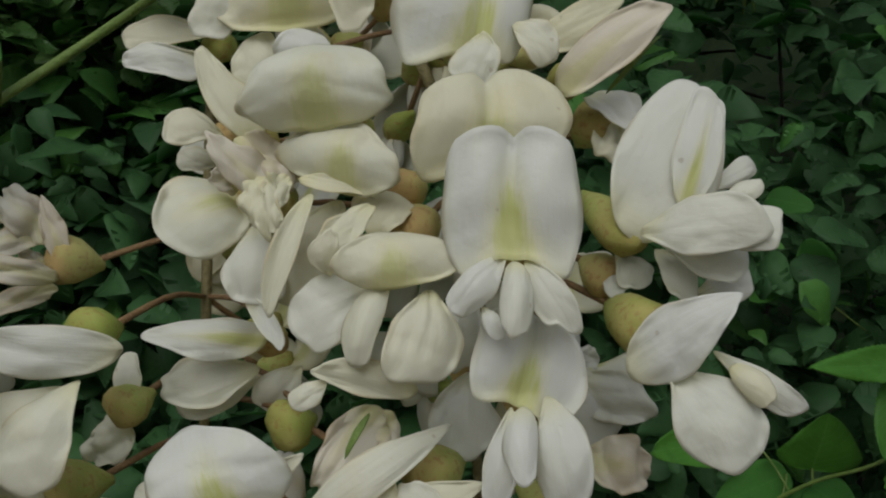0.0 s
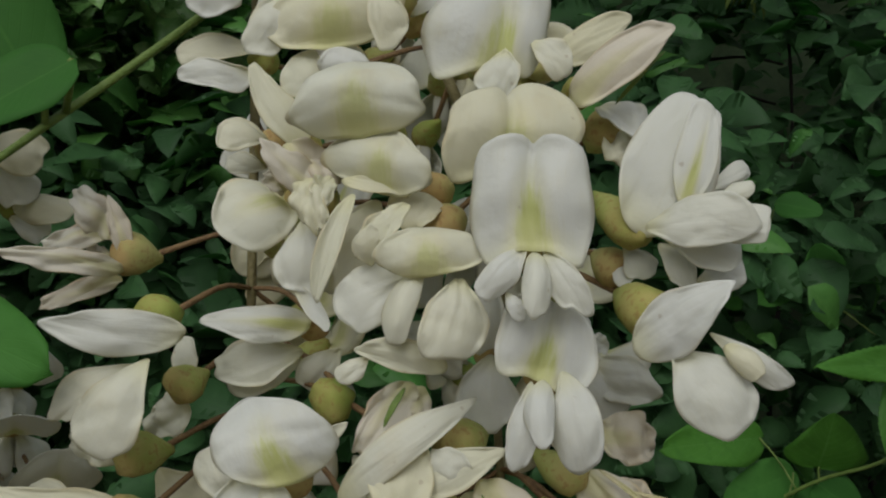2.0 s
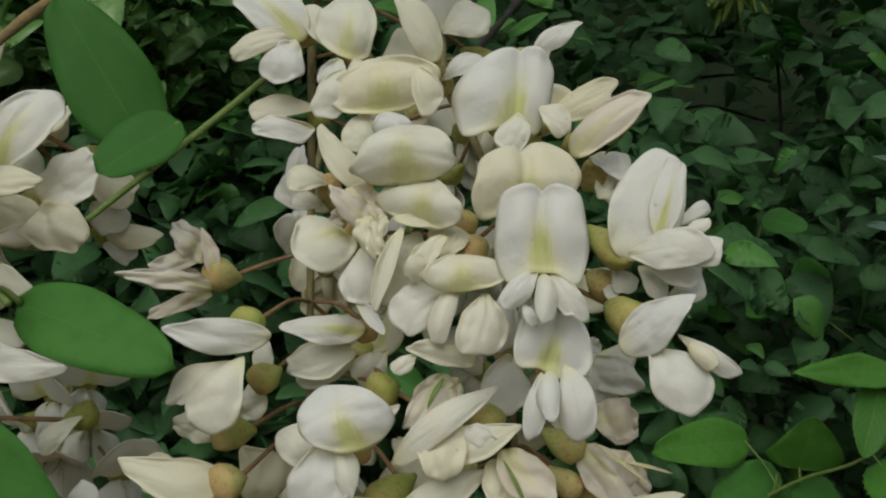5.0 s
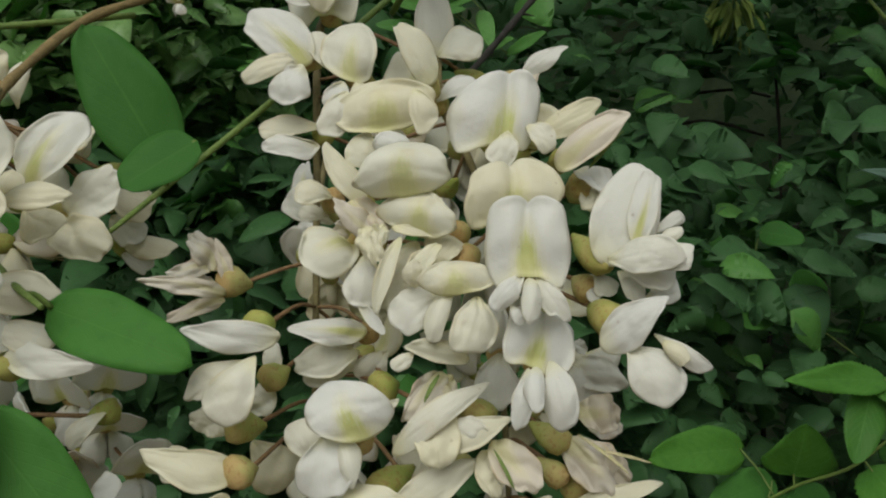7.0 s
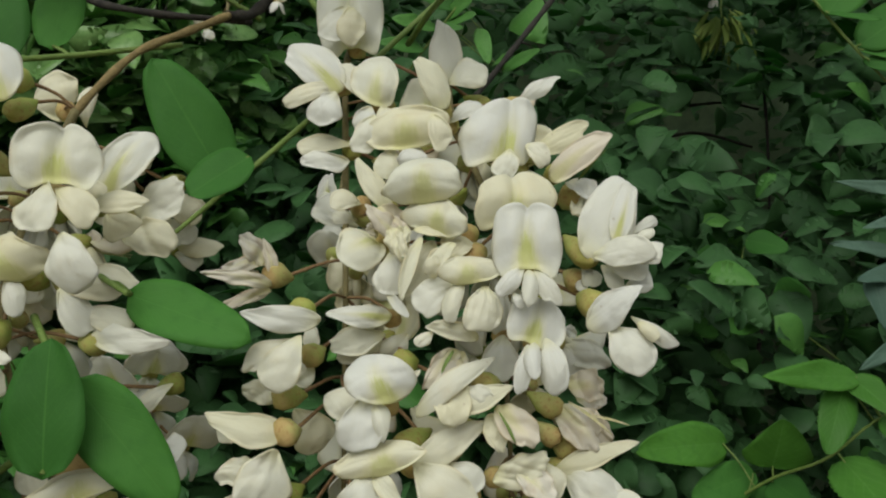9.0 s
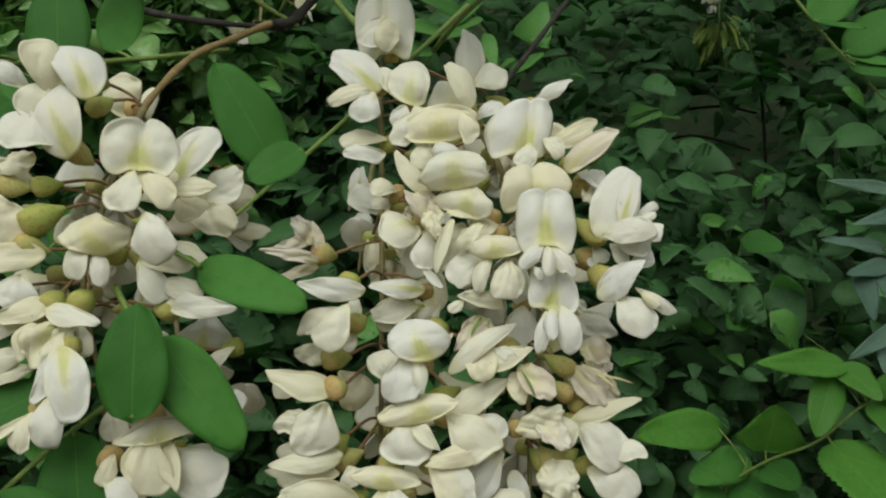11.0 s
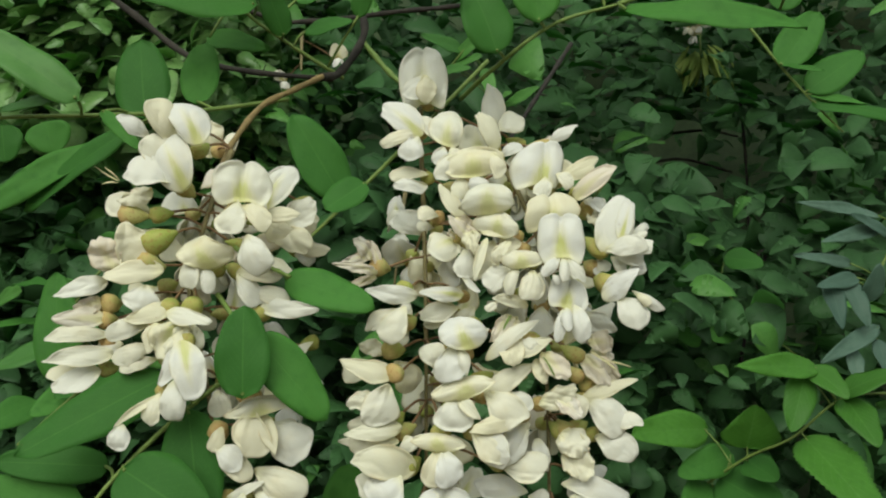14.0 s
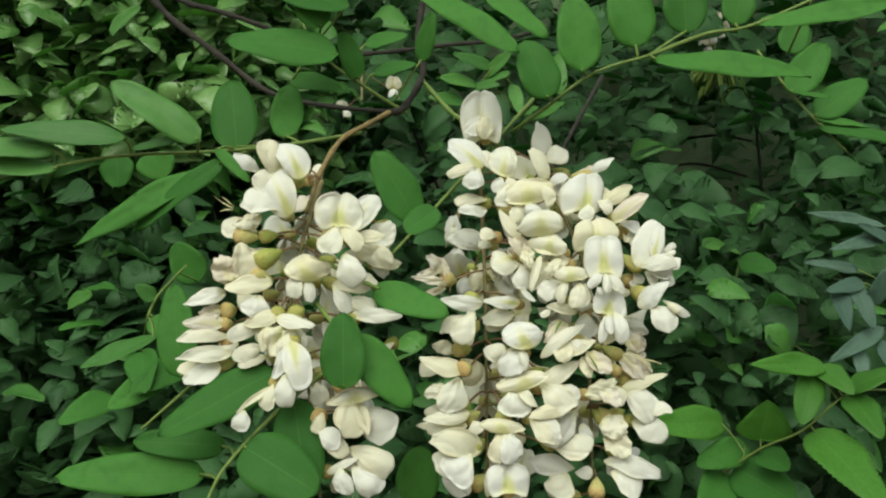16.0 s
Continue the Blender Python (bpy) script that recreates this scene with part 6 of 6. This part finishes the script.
leaf = leaf_of("compound_leaf", [(0.041, 0.142, 0.11), (0.0707, 0.145, 0.1217), (0.0957, 0.15, 0.1276), (0.14, 0.15, 0.1465)], "fresh green pinnate leaf with oval leaflets")
leaflet(leaf, (0.0407, 0.141, 0.1076), (0.1135, 0.121, 0.0969), 0.0151, stalk=(0.041, 0.142, 0.11))
leaflet(leaf, (0.0971, 0.15, 0.1276), (0.1661, 0.135, 0.1344), 0.0139, stalk=(0.098, 0.15, 0.1286))
leaflet(leaf, (0.087, 0.15, 0.1277), (0.0923, 0.15, 0.1531), 0.0170, stalk=(0.0878, 0.1484, 0.1258))
leaflet(leaf, (0.1348, 0.2, 0.1284), (0.1432, 0.2, 0.1499), 0.0177, stalk=(0.1284, 0.15, 0.1416))
leaf = leaf_of("compound_leaf", [(0.1783, 0.36, 0.1816), (0.2028, 0.36, 0.1482), (0.2232, 0.36, 0.1239), (0.2436, 0.36, 0.1019)], "green pinnate leaf at the edge of the thicket")
leaflet(leaf, (0.2019, 0.358, 0.1477), (0.2305, 0.358, 0.187), 0.0279, stalk=(0.2028, 0.36, 0.1482))
leaflet(leaf, (0.2192, 0.358, 0.13), (0.2605, 0.358, 0.1589), 0.0262, stalk=(0.2189, 0.36, 0.129))
leaflet(leaf, (0.2222, 0.358, 0.1226), (0.2841, 0.34, 0.1067), 0.0150, stalk=(0.2232, 0.36, 0.1239))
leaflet(leaf, (0.202, 0.358, 0.149), (0.2234, 0.34, 0.1396), 0.0058, stalk=(0.2015, 0.36, 0.15))
leaflet(leaf, (0.2203, 0.358, 0.1278), (0.2566, 0.35, 0.1203), 0.0067, stalk=(0.22, 0.36, 0.1277))

# ---- undergrowth behind ----
def heap(name, count, seed, box, length, mat, label, keep=None, tipness=0.75, facing=(0, -0.6, 0.8), slim=0.66, cells=(3, 9)):
    """Many small leaves in one mesh, spread through a box (x0, x1, y0, y1, z0, z1)."""
    rng = np.random.default_rng(seed)
    shapes = [blade(1.0, slim * rng.uniform(0.85, 1.15), rng, rng.uniform(4, 16), rng.uniform(0.05, 0.3), tipness, *cells, 0.005) for _ in range(6)]
    shapes = [(np.asarray(v), np.asarray(f), u) for v, f, u in shapes]
    vs, fs, us, base = [], [], [], 0
    while len(vs) < count:
        x, y, z = rng.uniform(*box[:2]), rng.uniform(*box[2:4]), rng.uniform(*box[4:])
        inset = min((x - box[0]) / (box[1] - box[0]), (box[1] - x) / (box[1] - box[0]), 0.6 * (box[5] - z) / (box[5] - box[4]), 0.5 * (y - box[2]) / (box[3] - box[2]) + 0.04)
        if inset + 0.13 * noise.noise((x * 2.5, y * 2.5, z * 2.5)) < 0.07 * rng.random():
            continue
        if keep is not None and not keep(x, y, z, rng):
            continue
        face = Vector(facing) + Vector(rng.normal(0, 0.42, 3))
        ahead = Vector((rng.normal(0, 1), rng.normal(-0.4, 0.5), rng.normal(-0.35, 0.4)))
        m = np.array(turn_to((x, y, z + EYE), Vector((x, y, z + EYE)) + ahead, face))
        v, f, u = shapes[rng.integers(6)]
        k = length * rng.uniform(0.45, 1.6)
        vs.append(v * k @ m[:3, :3].T + m[:3, 3])
        fs += (f + base).tolist()
        us.append(u)
        base += len(v)
    ob = new(name, mesh_of(name, np.concatenate(vs), fs, mat, np.concatenate(us)))
    return tagged(ob, label, "undergrowth", kind="stuff")


def hollow(x, y, z, rng, shade=0.9):
    """Leaves gather in clumps; a dark hollow stays open to the right."""
    n = noise.noise((x * 2.2, y * 2.2, z * 2.2)) + 0.5 * noise.noise((x * 5, y * 5, z * 5 + 9))
    # darker leaves mostly left out here; paler greens stand for the skylit part
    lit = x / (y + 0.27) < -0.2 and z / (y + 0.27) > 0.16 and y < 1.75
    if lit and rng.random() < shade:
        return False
    d = ((x / (y + 0.25) - 0.3) / 0.1) ** 2 + ((z / (y + 0.25) - 0.176) / 0.05) ** 2
    return n > rng.uniform(-0.6, 0.2) and (d > rng.uniform(0.8, 1.1) or y > 2.75)


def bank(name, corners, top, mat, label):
    """A lumpy sheet, added in place of shaded foliage, that closes the thicket behind."""
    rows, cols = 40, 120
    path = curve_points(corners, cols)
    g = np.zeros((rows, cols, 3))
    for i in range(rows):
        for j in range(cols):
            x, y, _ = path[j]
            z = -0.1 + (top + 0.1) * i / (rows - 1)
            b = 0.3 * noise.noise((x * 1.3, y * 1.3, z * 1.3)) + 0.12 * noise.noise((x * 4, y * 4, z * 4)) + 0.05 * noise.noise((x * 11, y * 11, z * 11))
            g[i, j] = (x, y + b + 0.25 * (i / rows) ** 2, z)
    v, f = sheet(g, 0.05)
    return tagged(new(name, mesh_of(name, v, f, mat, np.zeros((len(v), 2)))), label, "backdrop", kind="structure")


# added sheet: its dull green stands in for the shade between the leaves
SHADE = bark_material("shade_backdrop", (0.06, 0.095, 0.048), (0.1, 0.15, 0.072), 9.0, 0.9)
bank("backdrop", [(-7, -1, 0), (-4.5, 2.2, 0), (-1.5, 3.3, 0), (1.5, 3.3, 0), (4.5, 2.2, 0), (7, -1, 0)], 3.1, SHADE, "lumpy sheet standing in for the shaded depth of the thicket")
def behind(x, y, z, rng):
    """Leaves everywhere but in the dark hollow."""
    return ((x / (y + 0.25) - 0.3) / 0.1) ** 2 + ((z / (y + 0.25) - 0.176) / 0.05) ** 2 > rng.uniform(0.8, 1.1)


def open_air(x, y, z, rng):
    return noise.noise((x * 3, y * 3, z * 3)) > rng.uniform(-1.1, 0.1)


heap("undergrowth", 4200, 1, (-1.4, 1.5, 0.8, 1.6, -0.8, 0.1), 0.05, UNDER, "dense dark green undergrowth leaves", hollow)
heap("undergrowth", 3300, 2, (-1.5, 1.6, 0.95, 1.9, 0.0, 0.8), 0.052, UNDER, "shaded green leaves of the thicket", hollow)
heap("undergrowth", 9000, 3, (-3.0, 3.0, 1.8, 3.2, -1.2, 2.0), 0.085, UNDER, "deep shaded leaves of the thicket", hollow, cells=(3, 6))
# upper-left light comes from these two lighter leaf colours
heap("undergrowth", 4200, 4, (-1.6, -0.2, 0.95, 1.7, 0.1, 1.0), 0.043, YOUNG, "leaves in a brighter green for the light on them", open_air)
heap("undergrowth", 8000, 6, (-1.5, -0.25, 0.86, 1.5, 0.22, 1.0), 0.042, SKYLIT, "glossy leaves with skylight put into their pale colour", open_air)
heap("undergrowth", 2200, 9, (-2.2, 2.2, 0.9, 2.6, -1.3, -0.6), 0.085, UNDER, "low leafy undergrowth rising from the soil", None, cells=(3, 6))
heap("undergrowth", 4500, 11, (-1.9, 1.7, 1.4, 2.0, -0.9, 0.95), 0.06, UNDER, "half-lit leaves filling the gaps of the thicket", behind, cells=(3, 6))
heap("undergrowth", 4600, 12, (-1.5, 0.35, 0.85, 1.2, -0.75, 0.24), 0.046, UNDER, "mid-green leaves at the front of the thicket", open_air)
heap("undergrowth", 260, 5, (-0.6, 1.4, 0.8, 1.7, -0.6, 0.5), 0.05, YOUNG, "scattered bright green leaves", hollow)
# out of view overhead, added to keep skylight off the right part
heap("canopy", 1300, 7, (-0.3, 3.2, 0.7, 3.4, 1.35, 2.4), 0.09, LEAFLET, "unseen leaves added overhead to shade the thicket", None, 0.2, cells=(3, 6))


# ---- saplings and single leaves before the thicket ----
def sprig(label, stem, leaves, thick=1.4, mat=None, name="sapling", category="sapling", stem_mat=None):
    """A sapling's shoot: its stem and its leaves, each given by base, tip, width, and how pointed and toothed it is."""
    ob = leaf_of(name, stem, label, thick, stem_mat or GREENSTEM, category, "saplings")
    pts = curve_points(stem, 40)
    for base, tip, width, point, teeth, face, m in leaves:
        near = pts[np.argmin(np.linalg.norm(pts - np.array(base), axis=1))]
        leaflet(ob, base, tip, width, face, m or mat or YOUNG, point, "leaf", 8.0, teeth, stalk=tuple(near) if np.linalg.norm(near - np.array(base)) < 0.12 else None)
    return ob


UP, FRONT, SIDE = (0.0, -0.5, 0.85), (0.0, -0.9, 0.4), (0.3, -0.7, 0.6)
sprig("bright green sapling shoot with toothed elm-like leaves", [(0.1946, 0.56, -0.179), (0.2266, 0.52, -0.1437), (0.254, 0.49, -0.1231), (0.2888, 0.47, -0.0893), (0.3455, 0.47, -0.0865)], [
    ((0.2597, 0.48, -0.1218), (0.2776, 0.4, -0.1693), 0.045, 0.6, 0.1, FRONT, TOOTHED),
    ((0.2269, 0.52, -0.136), (0.2296, 0.5, -0.0989), 0.05, 0.75, 0.04, FRONT, TOOTHED),
    ((0.2632, 0.48, -0.0692), (0.2366, 0.45, -0.112), 0.025, 0.4, 0.1, FRONT, TOOTHED),
    ((0.2733, 0.48, -0.0658), (0.196, 0.44, -0.06), 0.022, 0.7, 0.09, FRONT, TOOTHED),
    ((0.2673, 0.48, -0.0657), (0.2827, 0.45, -0.0865), 0.024, 0.7, 0.09, FRONT, TOOTHED),
    ((0.2888, 0.47, -0.0893), (0.2944, 0.43, -0.1216), 0.03, 0.7, 0.09, FRONT, TOOTHED),
    ((0.2865, 0.47, -0.0859), (0.3211, 0.45, -0.0656), 0.03, 0.7, 0.06, UP, TOOTHED),
    ((0.2033, 0.55, -0.1229), (0.1274, 0.5, -0.1181), 0.036, 0.5, 0.03, FRONT, TOOTHED),
    ((0.2252, 0.55, -0.1455), (0.1687, 0.52, -0.157), 0.03, 0.5, 0.03, FRONT, LEAFLET),
    ((0.2125, 0.55, -0.1656), (0.2477, 0.5, -0.1857), 0.05, 0.4, 0.03, FRONT, LEAFLET),
    ((0.2068, 0.55, -0.172), (0.169, 0.5, -0.1924), 0.04, 0.4, 0.03, FRONT, LEAFLET),
    ((0.2301, 0.53, -0.1478), (0.2439, 0.5, -0.1583), 0.03, 0.5, 0.03, FRONT, LEAFLET),
])
sprig("slender green sapling shoot in the undergrowth", [(0.3759, 1, 0.0314), (0.402, 1, -0.0174), (0.4593, 1.02, -0.0582), (0.5266, 1.05, -0.1015)], [
    ((0.3913, 1, -0.0088), (0.2823, 0.95, -0.0238), 0.034, 0.65, 0.03, UP, None),
    ((0.4394, 1, -0.0372), (0.4219, 0.98, 0.0116), 0.062, 0.5, 0.03, FRONT, LEAFLET),
    ((0.3976, 1, -0.0216), (0.3488, 0.96, -0.058), 0.05, 0.5, 0.03, FRONT, LEAFLET),
    ((0.3822, 1, 0.0621), (0.4263, 0.97, 0.0495), 0.04, 0.5, 0.03, FRONT, LEAFLET),
    ((0.3591, 1, 0.0384), (0.3039, 0.97, 0.0291), 0.045, 0.5, 0.03, FRONT, LEAFLET),
    ((0.3468, 1.38, 0.3103), (0.3925, 1.32, 0.2987), 0.03, 0.7, 0.03, UP, None),
    ((0.3454, 1, -0.0548), (0.2867, 0.97, -0.037), 0.04, 0.4, 0.03, FRONT, LEAFLET),
])
sprig("dull bluish-green pinnate leaves of a shrub", [(0.3869, 0.55, 0.0543), (0.3624, 0.55, 0.0103), (0.3497, 0.55, -0.0225), (0.3638, 0.55, -0.0662)], [
    ((0.341, 0.55, 0.0226), (0.2822, 0.53, 0.0318), 0.013, 0.6, 0, FRONT, BLUEGREEN),
    ((0.3459, 0.55, 0.0105), (0.2991, 0.53, 0.002), 0.016, 0.6, 0, FRONT, BLUEGREEN),
    ((0.3184, 0.55, 0.0107), (0.3203, 0.53, -0.0356), 0.02, 0.6, 0, FRONT, BLUEGREEN),
    ((0.3349, 0.55, 0.0106), (0.3444, 0.53, -0.0332), 0.02, 0.6, 0, FRONT, BLUEGREEN),
    ((0.353, 0.55, -0.0116), (0.3569, 0.53, 0.0202), 0.02, 0.6, 0, FRONT, BLUEGREEN),
    ((0.3634, 0.55, -0.0336), (0.2991, 0.53, -0.0646), 0.017, 0.7, 0, FRONT, BLUEGREEN),
    ((0.3372, 0.55, -0.0524), (0.3311, 0.53, -0.085), 0.016, 0.6, 0, FRONT, BLUEGREEN),
    ((0.3595, 0.55, -0.0445), (0.3605, 0.53, -0.081), 0.016, 0.6, 0, FRONT, BLUEGREEN),
    ((0.3698, 0.55, 0.0656), (0.2855, 0.53, 0.0795), 0.013, 0.7, 0, FRONT, BLUEGREEN),
    ((0.3692, 0.55, 0.0545), (0.3053, 0.53, 0.0424), 0.015, 0.7, 0, FRONT, BLUEGREEN),
    ((0.3755, 0.55, 0.0488), (0.3335, 0.53, 0.0665), 0.015, 0.7, 0, FRONT, BLUEGREEN),
])
sprig("pale green young pinnate leaf behind the twigs", [(-0.0518, 0.78, 0.2289), (-0.0229, 0.77, 0.2661), (0.0055, 0.76, 0.2991), (0.0344, 0.76, 0.335)], [
    ((-0.0099, 0.77, 0.2841), (0.0217, 0.74, 0.3054), 0.022, 0.4, 0, FRONT, None),
    ((-0.0157, 0.77, 0.2747), (0.0192, 0.74, 0.2799), 0.017, 0.4, 0, FRONT, None),
    ((-0.0286, 0.77, 0.2683), (0.0051, 0.74, 0.2667), 0.017, 0.4, 0, FRONT, None),
    ((-0.0011, 0.77, 0.2949), (-0.0512, 0.74, 0.3041), 0.022, 0.4, 0, FRONT, None),
    ((-0.0193, 0.77, 0.2733), (-0.0654, 0.74, 0.2759), 0.022, 0.4, 0, FRONT, None),
    ((-0.0338, 0.77, 0.2517), (-0.0795, 0.74, 0.2514), 0.022, 0.4, 0, FRONT, None),
    ((0.0242, 0.77, 0.2743), (0.0321, 0.74, 0.2276), 0.018, 0.4, 0, FRONT, None),
    ((0.0483, 0.77, 0.2276), (0.0855, 0.74, 0.2418), 0.017, 0.5, 0, FRONT, None),
    ((0.037, 0.77, 0.2328), (0.0516, 0.74, 0.2359), 0.017, 0.5, 0, FRONT, None),
])
sprig("mid-green arching leaves of a low shrub", [(-0.3065, 0.42, -0.0162), (-0.3007, 0.42, -0.0024), (-0.2893, 0.42, 0.0114), (-0.2756, 0.42, 0.0252)], [
    ((-0.2929, 0.4, -0.0321), (-0.336, 0.36, -0.0547), 0.024, 0.5, 0.02, UP, None),
    ((-0.3007, 0.42, -0.0024), (-0.3135, 0.41, 0.0089), 0.014, 0.5, 0.02, FRONT, None),
    ((-0.3028, 0.42, -0.0163), (-0.2853, 0.41, -0.0346), 0.02, 0.5, 0.02, FRONT, LEAFLET),
    ((-0.2749, 0.45, 0.0125), (-0.2916, 0.44, 0.0459), 0.03, 0.4, 0.02, FRONT, LEAFLET),
    ((-0.2937, 0.5, -0.0571), (-0.3349, 0.46, -0.0788), 0.03, 0.5, 0.02, FRONT, LEAFLET),
    ((-0.3141, 0.5, -0.0671), (-0.3541, 0.46, -0.093), 0.03, 0.5, 0.02, FRONT, LEAFLET),
    ((-0.3651, 0.5, -0.0869), (-0.3951, 0.46, -0.1046), 0.028, 0.5, 0.02, FRONT, LEAFLET),
    ((-0.3402, 0.5, -0.0464), (-0.3228, 0.46, -0.0789), 0.03, 0.5, 0.02, FRONT, LEAFLET),
    ((-0.4147, 0.6, -0.0204), (-0.443, 0.56, -0.0255), 0.022, 0.5, 0.02, UP, LEAFLET),
    ((-0.436, 0.6, 0.0148), (-0.391, 0.56, 0.0157), 0.02, 0.5, 0.02, UP, LEAFLET),
    ((-0.4531, 0.6, -0.0025), (-0.4131, 0.56, 0.0076), 0.022, 0.5, 0.02, FRONT, YOUNG),
    ((-0.5146, 0.6, -0.0886), (-0.4577, 0.56, -0.0913), 0.022, 0.5, 0.02, UP, YOUNG),
    ((-0.3753, 0.5, 0.2496), (-0.3418, 0.48, 0.2689), 0.02, 0.6, 0.02, FRONT, YOUNG),
])

# hanging bunch of green keys
keys = empty("seed_bunch", (0.535, 1.533, EYE + 0.53), "yellow-green bunch of hanging seed keys", "seed bunch")
rngk = np.random.default_rng(8)
for k in range(34):
    a, r = rngk.uniform(0, 6.28), 0.06 * rngk.uniform(0.1, 1) ** 0.6
    top = Vector((0.5 * r * math.cos(a), 0.5 * r * math.sin(a), rngk.uniform(-0.02, 0.02)))
    end = top + Vector((0.9 * r * math.cos(a), 0.9 * r * math.sin(a), -rngk.uniform(0.04, 0.085)))
    n = (end - top).length
    ob = part("seed_key", blade(n, 0.011, rngk, 14, 0.2, 0.5, 3, 8, 0.002), PODS, keys)
    ob.matrix_local = turn_to(top, end, (0.2, -0.7, 0.7))
part("stalk", tube(curve_points([(0.01, 0, 0.1), (0, 0, 0.04), (0, 0, 0)], 8), [0.0015] * 8, 6), GREENSTEM, keys)

# dead stems in the dark hollow
for a, b, c in (((0.5209, 1.9, 0.4365), (0.6707, 1.95, 0.4609), (0.7793, 2, 0.4551)), ((0.4493, 1.8, 0.3376), (0.5775, 1.85, 0.3668), (0.7237, 1.9, 0.3418)), ((0.7532, 1.9, 0.5242), (0.7612, 1.9, 0.3593), (0.7422, 1.85, 0.1771)), ((-0.9149, 1.3, 0.0349), (-0.8008, 1.3, 0.1078), (-0.7161, 1.35, 0.1657)), ((-0.9396, 1.5, 0.4282), (-0.8558, 1.5, 0.4643), (-0.6973, 1.5, 0.4256)), ((0.508, 1.3, 0.0203), (0.5532, 1.3, 0.0937), (0.6065, 1.35, 0.1189))):
    twig("dead_stem", [a, b, c], 4.0, 3.0, BARK, "thin dark dead stem in the undergrowth", "dead stems")

# shrub stems that carry the thicket
rngs = np.random.default_rng(21)
for k in range(18):
    x, y, n = -1.5 + 3.1 * (k + rngs.uniform(0, 0.8)) / 18, rngs.uniform(1.5, 2.4), rngs.uniform(0.9, 1.9)
    foot, lean = (x, y, -1.36), rngs.uniform(-0.3, 0.3, 2)
    twig("shrub_stem", [foot, (x + 0.2 * lean[0], y + 0.2 * lean[1], -1.36 + 0.35 * n), (x + 0.3 * lean[0], y + 0.6 * lean[1], -1.36 + 0.7 * n), (x + lean[0], y + lean[1], -1.36 + n)], rngs.uniform(7, 12), 3.0, BARK, "thin dark shrub stem rising from the soil", "shrub stems")
